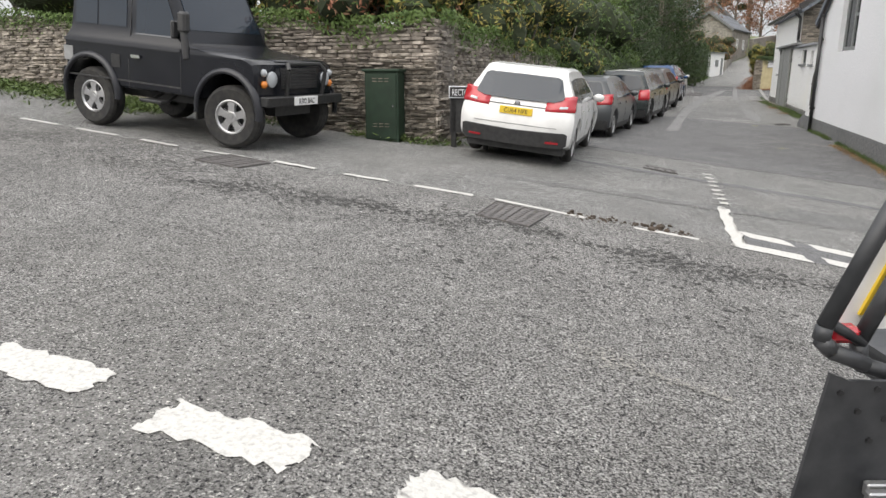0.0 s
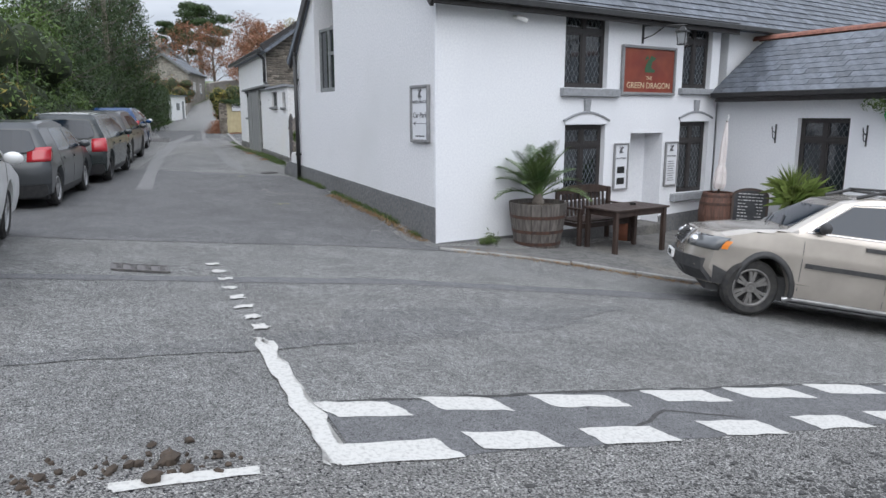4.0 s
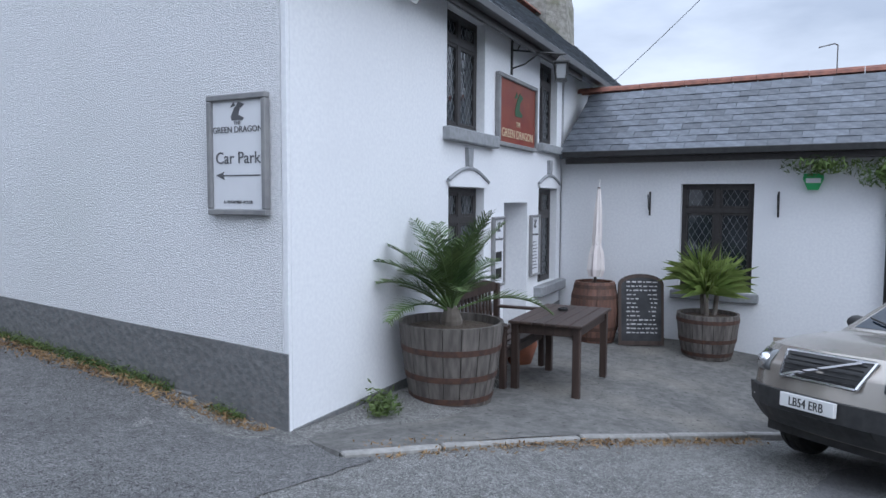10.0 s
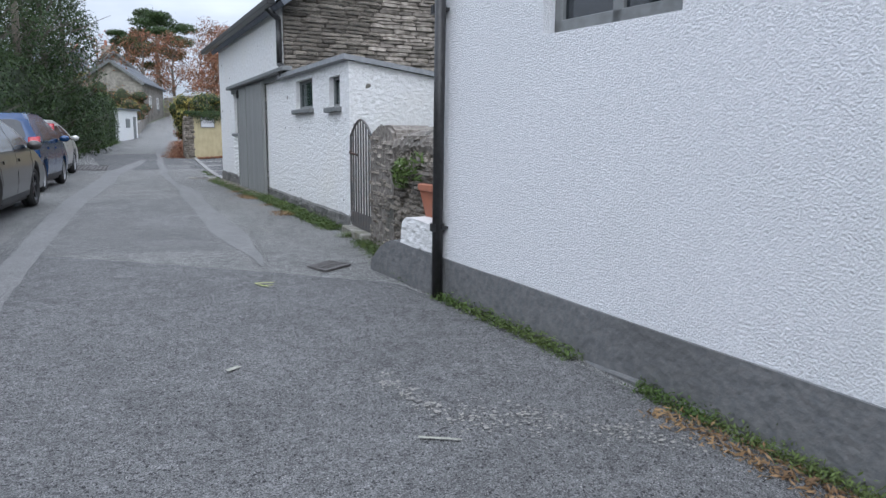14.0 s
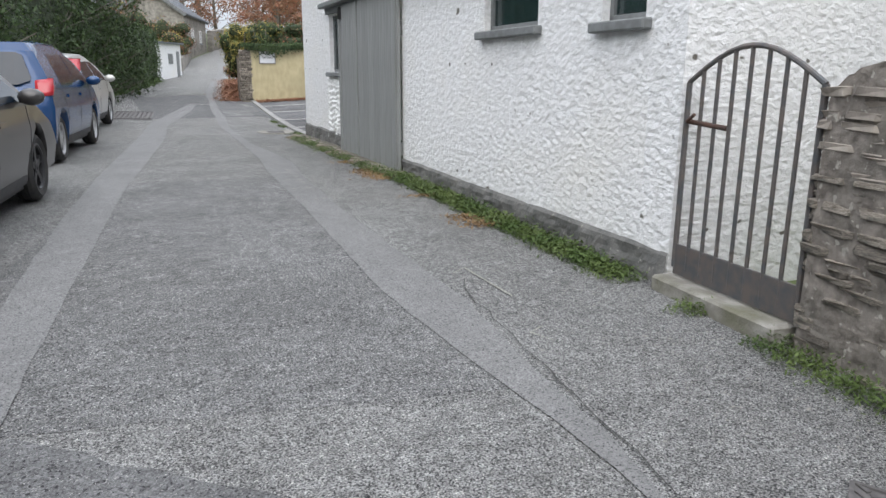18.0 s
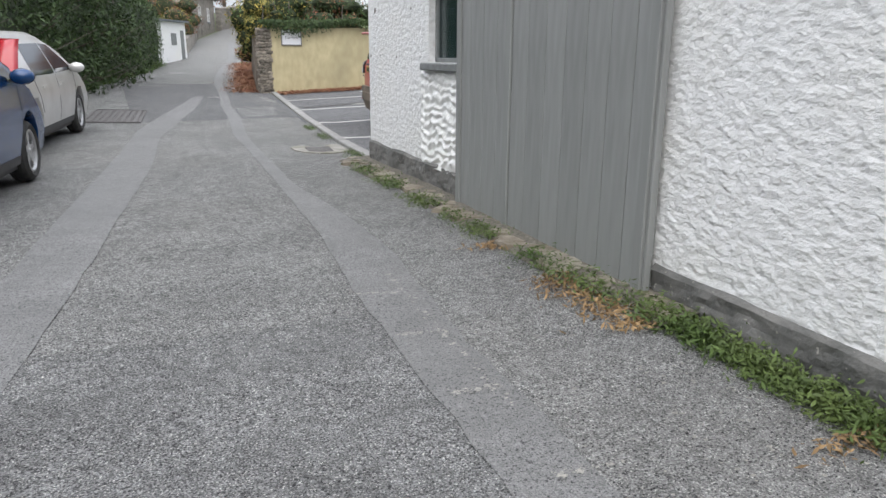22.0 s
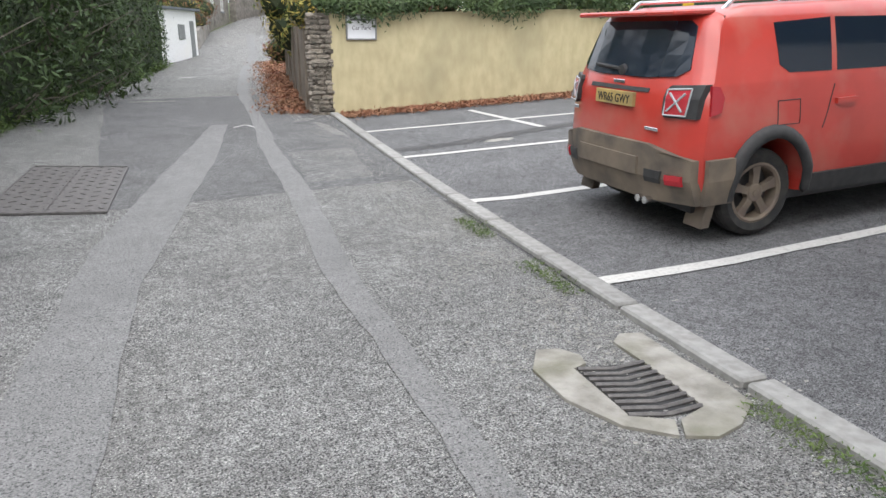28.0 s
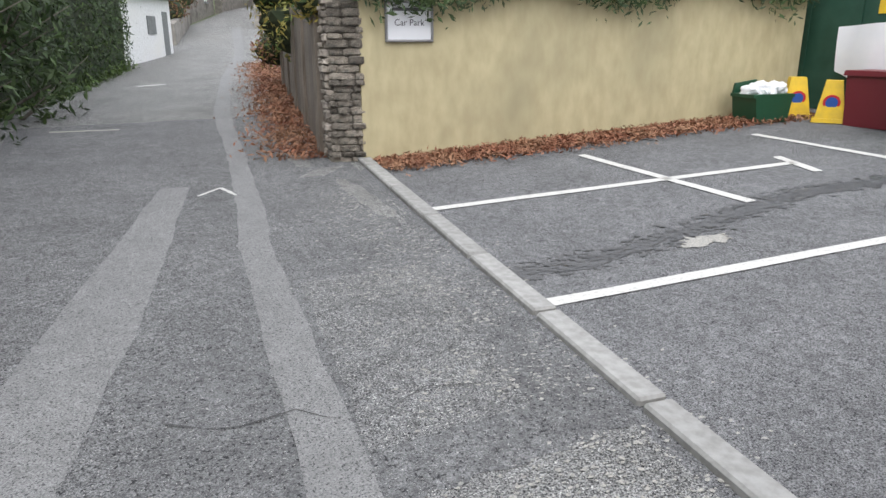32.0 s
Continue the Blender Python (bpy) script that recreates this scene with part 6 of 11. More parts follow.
def arch_trim(root, sh, wb, r_in, r_out, z_hub, m, off=0.045, a0=-0.1):
    """Flared trim round the wheel openings."""
    for cx in (wb / 2, -wb / 2):
        for s in (1, -1):
            bm = BM()
            f = sh.on_side(s)
            rows = []
            n = 16
            for i in range(n + 1):
                t = a0 + (math.pi - 2 * a0) * i / n
                row = []
                for r, o in ((r_in, 0.0), (r_in, off), ((r_in + r_out) / 2, off), (r_out, off * 0.35), (r_out, -0.02)):
                    row.append(bm.verts.new(f(cx + r * math.cos(t), z_hub + r * math.sin(t), o)))
                rows.append(row)
            for a, b in zip(rows, rows[1:]):
                for k in range(4):
                    bm.faces.new((a[k], a[k + 1], b[k + 1], b[k]))
            bmesh.ops.recalc_face_normals(bm, faces=bm.faces[:])
            part("wheel_arch_trim", bm, m, root, smooth=True)


LAMP_SMOKE = mat("lamp_smoked", (0.1, 0.105, 0.11), 0.08, coat=0.8)
ALLOY_SMOKE = mat("smoky_alloy", (0.2, 0.195, 0.185), 0.45, (0.14, 0.135, 0.13), 10, 4, metal=0.4)

# large bronze estate car in front of the pub
wb, W, H, R = 2.86, 1.9, 1.75, 0.37
hd, k = 138.0, 0.86
cx, cy = (5.96 + 7.83) / 2 + 0.8 * k * math.sin(radians(hd)), (7.8 + 6.15) / 2 - 0.8 * k * math.cos(radians(hd))
xm = on_ground(cx, cy, hd, wb, k)
root = thing("suv_car", "pale bronze four-wheel-drive estate parked before the pub", "car", xm)
upper = [(-2.16, 0.36), (-2.22, 0.6), (-2.2, 0.95), (-2.12, 1.2), (-1.92, 1.56), (-1.78, 1.67), (-1.2, 1.73), (-0.2, 1.75), (0.15, 1.72), (0.5, 1.62), (1.0, 1.27), (1.14, 1.18), (1.75, 1.11), (2.13, 1.02), (2.26, 0.86), (2.31, 0.55), (2.14, 0.34)]
sh = Shell(upper, wb, R + 0.07, R, 0.3, W, [(0.25, 0.95), (0.5, 0.99), (0.85, 1.0), (1.15, 0.97), (1.28, 0.91), (1.6, 0.77), (1.75, 0.7)], nose=0.3, tail=0.12)
soften(part("body", sh.body(), CAR_GOLD, root))
bm = BM()
box(bm, -2.0, 1.95, -0.8, 0.8, 0.24, 0.55)
part("underbody", bm, PLASTIC_DARK, root)
both_sides(root, sh, "side_window", [(-0.08, 1.21), (0.84, 1.2), (0.36, 1.57), (-0.08, 1.61)], GLASS_CAR)
both_sides(root, sh, "side_window", [(-0.85, 1.23), (-0.15, 1.21), (-0.15, 1.615), (-0.75, 1.61)], GLASS_CAR)
both_sides(root, sh, "side_window", [(-1.08, 1.235), (-0.91, 1.23), (-0.81, 1.61), (-0.92, 1.61)], GLASS_CAR)
both_sides(root, sh, "quarter_window", [(-1.8, 1.3), (-1.74, 1.25), (-1.16, 1.24), (-1.0, 1.61), (-1.5, 1.58)], GLASS_CAR)
for q in ([(-0.15, 1.21), (-0.08, 1.21), (-0.08, 1.61), (-0.15, 1.615)], [(-0.91, 1.23), (-0.85, 1.23), (-0.75, 1.61), (-0.81, 1.61)], [(-1.16, 1.238), (-1.08, 1.235), (-0.92, 1.61), (-1.0, 1.61)]):
    both_sides(root, sh, "window_pillar", q, PLASTIC_DARK, 0.006, 0.02)
for s in (1, -1):
    bm = BM()
    f = sh.on_side(s)
    pts = [(0.9, 1.18), (0.36, 1.6), (-0.05, 1.64), (-0.9, 1.645), (-1.52, 1.61), (-1.84, 1.3), (-1.76, 1.22), (-0.9, 1.205), (0.9, 1.18)]
    pipe(bm, [f(x, z, 0.006) for x, z in pts], 0.01, 6)
    part("window_trim", bm, CHROME, root)
at_end(root, sh, 1, "windscreen", [(-0.74, 1.22), (0.74, 1.22), (0.62, 1.63), (-0.62, 1.63)], GLASS_CAR)
at_end(root, sh, -1, "rear_window", [(-0.65, 1.22), (0.65, 1.22), (0.55, 1.6), (-0.55, 1.6)], GLASS_CAR)
at_end(root, sh, 1, "grille", [(-0.36, 0.78), (0.36, 0.78), (0.42, 0.99), (-0.42, 0.99)], PLASTIC_DARK, 0.014)
bm = BM()
f = sh.on_end(1)
pipe(bm, [f(-0.36, 0.78, 0.02), f(0.36, 0.78, 0.02), f(0.42, 0.99, 0.02), f(-0.42, 0.99, 0.02), f(-0.36, 0.78, 0.02)], 0.016, 6)
tube(bm, f(-0.32, 0.79, 0.03), f(0.32, 0.98, 0.03), 0.018, n=6)
part("grille_surround", bm, CHROME, root)
for i in range(5):
    bm = BM()
    z = 0.81 + 0.037 * i
    pipe(bm, [f(y, z, 0.02) for y in (-0.36, -0.18, 0, 0.18, 0.36)], 0.006, 4)
    part("grille_bar", bm, BLACK_METAL, root)
wrap_lamp(root, sh, 1, "headlamp", LAMP_SMOKE, 0.55, 0.86, 0.79, 0.97, 0.14)
for s in (1, -1):
    bm = BM()
    fs = sh.on_side(s)
    rows = []
    for z in (0.82, 0.87, 0.93):
        xe = sh.end_x(1, z)
        rows.append([bm.verts.new(fs(xe - 0.1 - 0.045 * k, z, 0.032)) for k in range(3)])
    for a, b in zip(rows, rows[1:]):
        for k in range(2):
            bm.faces.new((a[k], a[k + 1], b[k + 1], b[k]))
    part("indicator_lamp", bm, LAMP_AMBER, root)
    bm = BM()
    bmesh.ops.create_icosphere(bm, subdivisions=2, radius=0.07)
    bmesh.ops.transform(bm, matrix=Matrix.Translation(Vector(sh.on_end(1)(s * 0.66, 0.87, 0.0))), verts=bm.verts[:])
    part("headlamp_bowl", bm, CHROME, root, smooth=True)
at_end(root, sh, 1, "front_bumper", [(-0.9, 0.36), (0.9, 0.36), (0.9, 0.66), (-0.9, 0.66)], PLASTIC_DARK, 0.05, 0.09)
both_sides(root, sh, "bumper_corner", [(1.95, 0.36), (2.2, 0.36), (2.23, 0.6), (1.98, 0.52)], PLASTIC_DARK, 0.012, 0.03)
at_end(root, sh, -1, "rear_bumper", [(-0.8, 0.36), (0.8, 0.36), (0.8, 0.62), (-0.8, 0.62)], PLASTIC_DARK, 0.02, 0.05)
both_sides(root, sh, "bumper_corner", [(-2.14, 0.36), (-1.92, 0.36), (-1.97, 0.6), (-2.16, 0.62)], PLASTIC_DARK, 0.012, 0.03)
at_end(root, sh, 1, "bumper_insert", [(-0.5, 0.42), (0.5, 0.42), (0.5, 0.5), (-0.5, 0.5)], BLACK_METAL, 0.056)
p = plate(root, sh, 1, 0, 0.6, "LB54 ERB", PLATE_W)
p.location.x += 0.05
arch_trim(root, sh, wb, R + 0.05, R + 0.13, R, PLASTIC_DARK)
both_sides(root, sh, "door_moulding", rect(-0.95, 0.86, 0.73, 0.79), PLASTIC_DARK, 0.025, 0.03, (0,))
seams(root, sh, [[(0.9, 0.42), (0.92, 1.18)], [(-0.14, 0.36), (-0.12, 1.2)], [(-1.0, 0.8), (-0.94, 1.21)]])
both_sides(root, sh, "door_handle", rect(-0.06, 0.17, 1.04, 1.09), PLASTIC_DARK, 0.03, 0.03)
both_sides(root, sh, "door_handle", rect(-0.9, -0.68, 1.06, 1.11), PLASTIC_DARK, 0.03, 0.03)
mirror(root, 0.7, sh.half(1.2) + 0.02, 1.26, PLASTIC_DARK)
wrap_lamp(root, sh, -1, "tail_lamp", LAMP_RED, 0.72, 0.86, 0.95, 1.3, 0.06)
for s in (1, -1):
    bm = BM()
    pipe(bm, [(-1.6, s * 0.64, 1.69), (-1.4, s * 0.64, 1.79), (0.0, s * 0.64, 1.8), (0.3, s * 0.63, 1.69)], 0.022)
    part("roof_rail", bm, PLASTIC_DARK, root)
    bm = BM()
    pipe(bm, [(-0.95, s * 0.86, 0.3), (0.9, s * 0.86, 0.3), (1.0, s * 0.84, 0.27)], 0.035, 10)
    part("side_step", bm, ALLOY, root)
for x in (-0.95, -0.05):
    bm = BM()
    box(bm, x - 0.03, x + 0.03, -0.72, 0.72, 1.81, 1.84, 0.008)
    part("roof_bar", bm, PLASTIC_DARK, root)
bm = BM()
tube(bm, (1.14, 0.6, 1.2), (0.94, -0.05, 1.33), 0.01)
tube(bm, (1.16, -0.1, 1.2), (0.96, -0.65, 1.32), 0.01)
part("wiper", bm, PLASTIC_DARK, root)
add_wheels(root, wb, W - 0.24, R, wheel_meshes(R, 0.245, 0.235, 6, ALLOY_SMOKE, twin=True), 12)

# orange-red car in the car park
wb, W, H, R = 2.57, 1.8, 1.67, 0.345
hd = -7.5
d = Vector((math.cos(radians(hd)), math.sin(radians(hd))))
k = 0.89
mid = Vector((8.17, 34.32)) + d * wb * k / 2
root = thing("red_suv_car", "dusty orange-red compact off-road car in the car park", "car", on_ground(mid.x, mid.y, hd, wb, k))
upper = [(-1.98, 0.32), (-2.03, 0.5), (-2.03, 0.72), (-2.0, 1.1), (-1.95, 1.22), (-1.8, 1.64), (-1.73, 1.7), (-1.4, 1.74), (0.0, 1.75), (0.35, 1.69), (1.0, 1.12), (1.12, 1.06), (1.9, 1.0), (2.08, 0.9), (2.12, 0.5), (2.05, 0.3)]
sh = Shell(upper, wb, R + 0.08, R + 0.02, 0.3, W, [(0.25, 0.95), (0.5, 1.0), (0.9, 1.0), (1.18, 0.965), (1.38, 0.9), (1.64, 0.8), (1.75, 0.72)], nose=0.16, tail=0.16)
soften(part("body", sh.body(), CAR_RED, root))
bm = BM()
box(bm, -1.8, 1.8, -0.75, 0.75, 0.22, 0.5)
part("underbody", bm, PLASTIC_DARK, root)
at_end(root, sh, -1, "rear_window", [(-0.7, 1.3), (-0.62, 1.25), (-0.3, 1.23), (0.3, 1.23), (0.62, 1.25), (0.7, 1.3), (0.62, 1.6), (0.55, 1.64), (-0.55, 1.64), (-0.62, 1.6)], GLASS_CAR, 0.008)
at_end(root, sh, 1, "windscreen", [(-0.7, 1.2), (0.7, 1.2), (0.6, 1.62), (-0.6, 1.62)], GLASS_CAR)
both_sides(root, sh, "side_window", [(-0.6, 1.23), (0.15, 1.22), (0.15, 1.6), (-0.55, 1.62)], GLASS_CAR)
both_sides(root, sh, "side_window", [(0.22, 1.22), (0.78, 1.22), (0.45, 1.57), (0.22, 1.6)], GLASS_CAR)
both_sides(root, sh, "quarter_window", [(-1.22, 1.3), (-1.12, 1.24), (-0.66, 1.23), (-0.6, 1.62), (-1.22, 1.6)], GLASS_CAR)
at_end(root, sh, -1, "rear_bumper", [(-0.88, 0.31), (0.88, 0.31), (0.88, 0.66), (0.5, 0.75), (-0.5, 0.75), (-0.88, 0.66)], DUSTY, 0.045, 0.08)
both_sides(root, sh, "bumper_corner", [(-1.98, 0.31), (-1.7, 0.31), (-1.72, 0.66), (-1.98, 0.66)], DUSTY, 0.045, 0.06)
at_end(root, sh, -1, "bumper_step", [(-0.42, 0.5), (0.42, 0.5), (0.42, 0.64), (-0.42, 0.64)], DUSTY, 0.062, 0.03)
at_end(root, sh, -1, "bumper_mesh", [(0.5, 0.46), (0.64, 0.46), (0.66, 0.56), (0.5, 0.56)], PLASTIC_DARK, 0.052, mirrored=True)
at_end(root, sh, -1, "rear_reflector", [(0.7, 0.46), (0.82, 0.46), (0.82, 0.54), (0.7, 0.54)], LAMP_RED, 0.058, mirrored=True)
for s in (1, -1):
    fe = sh.on_end(-1)
    q = [(s * y, z) for y, z in ((0.6, 0.99), (0.63, 0.96), (0.86, 0.96), (0.86, 1.2), (0.63, 1.19), (0.6, 1.16))]
    lamp = part("tail_lamp", panel(q, fe, 0.03, 0.06, YC, ZC), PLASTIC_DARK, root, "square black-edged tail lamp")
    part("lamp_lens", panel([(s * y, z) for y, z in ((0.625, 0.985), (0.79, 0.985), (0.79, 1.165), (0.625, 1.155))], fe, 0.036, 0.02, YC, ZC), LAMP_RED, lamp)
    bm = BM()
    a, b = fe(s * 0.65, 1.01, 0.042), fe(s * 0.765, 1.14, 0.042)
    c, e = fe(s * 0.765, 1.01, 0.042), fe(s * 0.65, 1.14, 0.042)
    tube(bm, a, b, 0.009, n=6)
    tube(bm, c, e, 0.009, n=6)
    part("lamp_cross", bm, LAMP_CLEAR, lamp)
    bm = BM()
    ring = [fe(s * 0.622, 0.98, 0.038), fe(s * 0.795, 0.98, 0.038), fe(s * 0.795, 1.172, 0.038), fe(s * 0.622, 1.162, 0.038)]
    pipe(bm, ring + [ring[0]], 0.007, 6)
    part("lamp_ring", bm, LAMP_CLEAR, lamp)
    both_sides(root, sh, "lamp_side", [(-1.97, 0.98), (-1.87, 1.0), (-1.84, 1.1), (-1.88, 1.18), (-1.95, 1.19)], LAMP_RED, 0.02, 0.03) if s > 0 else None
plate(root, sh, -1, 0.0, 1.06, "WR65 GWY", mat("plate_muddy_yellow", (0.5, 0.36, 0.12), 0.7, (0.3, 0.22, 0.1), 6, 5), tilt=-4)
at_end(root, sh, -1, "plate_recess", rect(-0.4, 0.4, 1.125, 1.155), PLASTIC_DARK, 0.006)
f = sh.on_end(-1)
for y0, z0, w_, n_ in ((0.0, 1.185, 0.15, "badge"), (-0.5, 0.86, 0.16, "badge"), (0.66, 0.92, 0.1, "badge")):
    bm = BM()
    box(bm, -0.006, 0.006, -w_ / 2, w_ / 2, -0.014, 0.014, 0.003)
    b = part("tailgate_badge", bm, CHROME, root)
    b.location = f(y0, z0, 0.01)
arch_trim(root, sh, wb, R + 0.06, R + 0.16, R + 0.02, PLASTIC_DARK, 0.05)
both_sides(root, sh, "sill_trim", rect(-0.85, 0.85, 0.3, 0.45), PLASTIC_DARK, 0.03, 0.04, (0,))
seams(root, sh, [[(0.19, 0.46), (0.19, 1.12)], [(-0.74, 0.8), (-0.63, 1.13)], [(0.95, 0.5), (1.0, 1.1)], [(-1.25, 0.86), (-1.0, 0.86), (-1.0, 1.04), (-1.25, 1.04), (-1.25, 0.86)]])
both_sides(root, sh, "door_handle", rect(-0.62, -0.4, 0.98, 1.02), CAR_RED, 0.03, 0.03)
both_sides(root, sh, "door_handle", rect(0.25, 0.47, 0.98, 1.02), CAR_RED, 0.03, 0.03)
mirror(root, 0.72, sh.half(1.1) + 0.02, 1.16, PLASTIC_DARK)
bm = BM()
box(bm, -1.98, -1.6, -0.64, 0.64, 1.68, 1.72, 0.012)
part("roof_spoiler", bm, CAR_RED, root)
bm = BM()
tube(bm, f(0.02, 1.28, 0.02), f(0.4, 1.3, 0.02), 0.016)
lathe(bm, [(0.05, 0), (0.04, 0.03), (0.0, 0.035)], 14, m=Matrix.Translation(f(0.0, 1.27, 0.0)) @ Matrix.Rotation(radians(-90), 4, "Y"))
part("rear_wiper", bm, PLASTIC_DARK, root)
for s in (1, -1):
    bm = BM()
    pipe(bm, [(-1.5, s * 0.58, 1.7), (-1.4, s * 0.58, 1.78), (0.1, s * 0.58, 1.79), (0.3, s * 0.58, 1.69)], 0.018)
    part("roof_rail", bm, CHROME, root)
    bm = BM()
    slab(bm, [(-wb / 2 - R - 0.16, 0.12), (-wb / 2 - R - 0.08, 0.12), (-wb / 2 - R + 0.0, 0.42), (-wb / 2 - R - 0.08, 0.42)], s * 0.76 - 0.1, s * 0.76 + 0.1)
    part("mud_flap", bm, DUSTY, root)
bm = BM()
tube(bm, (-1.8, -0.5, 0.3), (-2.06, -0.52, 0.31), 0.03, n=12)
tube(bm, (-1.8, -0.41, 0.3), (-2.06, -0.43, 0.31), 0.03, n=12)
part("exhaust", bm, CHROME, root)
add_wheels(root, wb, W - 0.24, R, wheel_meshes(R, 0.235, 0.225, 5, ALLOY_BROWN))

# dark utility four-wheel drive by the stone wall
wb, W, R = 2.36, 1.74, 0.395
mid = Vector((-6.25, 7.79))
root = thing("utility_car", "dark navy boxy off-road utility car on the verge", "car", on_ground(mid.x, mid.y, -11.4, wb, 0.935))
upper = [(-1.66, 0.62), (-1.67, 1.15), (-1.65, 1.2), (-1.6, 1.3), (-1.55, 1.9), (-1.46, 1.98), (-0.6, 2.0), (0.05, 1.99), (0.16, 1.95), (0.42, 1.42), (0.5, 1.24), (0.6, 1.2), (1.5, 1.13), (1.6, 1.08), (1.63, 0.95), (1.63, 0.62)]
sh = Shell(upper, wb, R + 0.1, R + 0.06, 0.56, W, [(0.5, 0.99), (0.62, 1.0), (1.12, 1.0), (1.18, 0.985), (1.3, 0.93), (1.9, 0.87), (2.0, 0.82)], nose=0.03, tail=0.02)
soften(part("body", sh.body(), CAR_NAVY, root), 25)
bm = BM()
box(bm, -1.6, 1.55, -0.4, 0.4, 0.42, 0.62)
part("chassis", bm, PLASTIC_DARK, root)
both_sides(root, sh, "side_window", [(-0.38, 1.28), (0.36, 1.28), (0.1, 1.82), (-0.38, 1.84)], GLASS_CAR, 0.006)
both_sides(root, sh, "side_window", [(-1.05, 1.36), (-0.55, 1.36), (-0.55, 1.78), (-1.05, 1.78)], GLASS_CAR, 0.006)
both_sides(root, sh, "side_window", [(-1.5, 1.36), (-1.08, 1.36), (-1.08, 1.78), (-1.47, 1.78)], GLASS_CAR, 0.006)
at_end(root, sh, 1, "windscreen", [(-0.7, 1.4), (0.7, 1.4), (0.66, 1.88), (-0.66, 1.88)], GLASS_CAR, 0.008)
both_sides(root, sh, "body_crease", [(-1.64, 1.12), (0.42, 1.12), (0.42, 1.15), (-1.64, 1.15)], CAR_NAVY, 0.018, 0.03, (-0.5,))
both_sides(root, sh, "body_seam", [(-1.64, 0.66), (0.42, 0.66), (0.42, 0.68), (-1.64, 0.68)], PLASTIC_DARK, 0.004, 0.03, (-0.5,))
arch_trim(root, sh, wb, R + 0.08, R + 0.15, R + 0.06, mat("arch_plastic_sheen", (0.02, 0.021, 0.026), 0.35), 0.05, -0.1)
seams(root, sh, [[(-0.47, 0.6), (-0.47, 1.9)], [(0.42, 0.6), (0.42, 1.2)]])
both_sides(root, sh, "fuel_filler", rect(-0.78, -0.62, 0.83, 1.0), BLACK_METAL, 0.006)
both_sides(root, sh, "rear_corner_plate", [(-1.67, 0.85), (-1.5, 0.85), (-1.5, 1.04), (-1.67, 1.04)], ALLOY, 0.006)
both_sides(root, sh, "door_handle", rect(-0.4, -0.25, 0.98, 1.02), CHROME, 0.03, 0.02)
at_end(root, sh, 1, "grille", rect(-0.4, 0.4, 0.78, 1.04), PLASTIC_DARK, 0.015)
f = sh.on_end(1)
for i in range(7):
    bm = BM()
    z = 0.8 + 0.036 * i
    tube(bm, f(-0.39, z, 0.02), f(0.39, z, 0.02), 0.008, n=5)
    part("grille_bar", bm, BLACK_METAL, root)
for s in (1, -1):
    for y, z, r, m in ((0.6, 0.9, 0.088, LAMP_CLEAR), (0.74, 0.84, 0.036, LAMP_AMBER), (0.74, 0.98, 0.036, LAMP_CLEAR)):
        bm = BM()
        lathe(bm, [(r + 0.012, 0), (r + 0.008, 0.03), (r, 0.032), (r * 0.6, 0.05), (0, 0.056)], 18, m=Matrix.Translation(f(s * y, z, 0.0)) @ Matrix.Rotation(radians(90), 4, "Y"))
        part("headlamp" if r > 0.05 else "indicator_lamp", bm, m, root, smooth=True)
    bm = BM()
    pipe(bm, [(1.72, s * 0.4, 0.66), (1.76, s * 0.42, 1.02), (1.7, s * 0.36, 1.1), (1.7, 0, 1.1)], 0.03)
    part("bull_bar", bm, BLACK_METAL, root)
    bm = BM()
    box(bm, 0.3, 0.36, s * 0.88 - 0.05, s * 0.88 + 0.06, 1.28, 1.5, 0.02)
    part("wing_mirror", bm, PLASTIC_DARK, root)
    bm = BM()
    box(bm, -wb / 2 - R - 0.14, -wb / 2 - R - 0.12, s * 0.72 - 0.13, s * 0.72 + 0.13, 0.28, 0.75)
    part("mud_flap", bm, RUBBER, root)
    bm = BM()
    box(bm, wb / 2 - R - 0.15, wb / 2 - R - 0.13, s * 0.72 - 0.12, s * 0.72 + 0.12, 0.3, 0.68)
    part("mud_flap", bm, RUBBER, root)
    bm = BM()
    box(bm, -0.2, 0.18, s * 0.86 - 0.12, s * 0.86 + 0.06, 0.44, 0.48, 0.01)
    tube(bm, (-0.15, s * 0.8, 0.46), (-0.1, s * 0.5, 0.6), 0.02)
    tube(bm, (0.13, s * 0.8, 0.46), (0.1, s * 0.5, 0.6), 0.02)
    part("side_step", bm, BLACK_METAL, root)
bm = BM()
tube(bm, (0.52, -0.87, 1.05), (0.46, -0.86, 1.42), 0.045, n=12)
box(bm, 0.4, 0.54, -0.92, -0.8, 1.36, 1.62, 0.03)
part("air_intake_snorkel", bm, PLASTIC_DARK, root)
bm = BM()
box(bm, 1.66, 1.78, -0.86, 0.86, 0.58, 0.7, 0.01)
part("front_bumper", bm, BLACK_METAL, root)
p = plate(root, sh, 1, -0.05, 0.64, "R702 BAC", PLATE_W)
p.location.x = 1.79
bm = BM()
box(bm, 0.66, 1.5, -0.42, 0.42, 1.16, 1.2, 0.02, Matrix.Rotation(radians(2.5), 4, "Y"))
part("bonnet_panel", bm, CAR_NAVY, root)
add_wheels(root, wb, 1.48, R, wheel_meshes(R, 0.215, 0.25, 5, ALLOY, steel=True), 8)

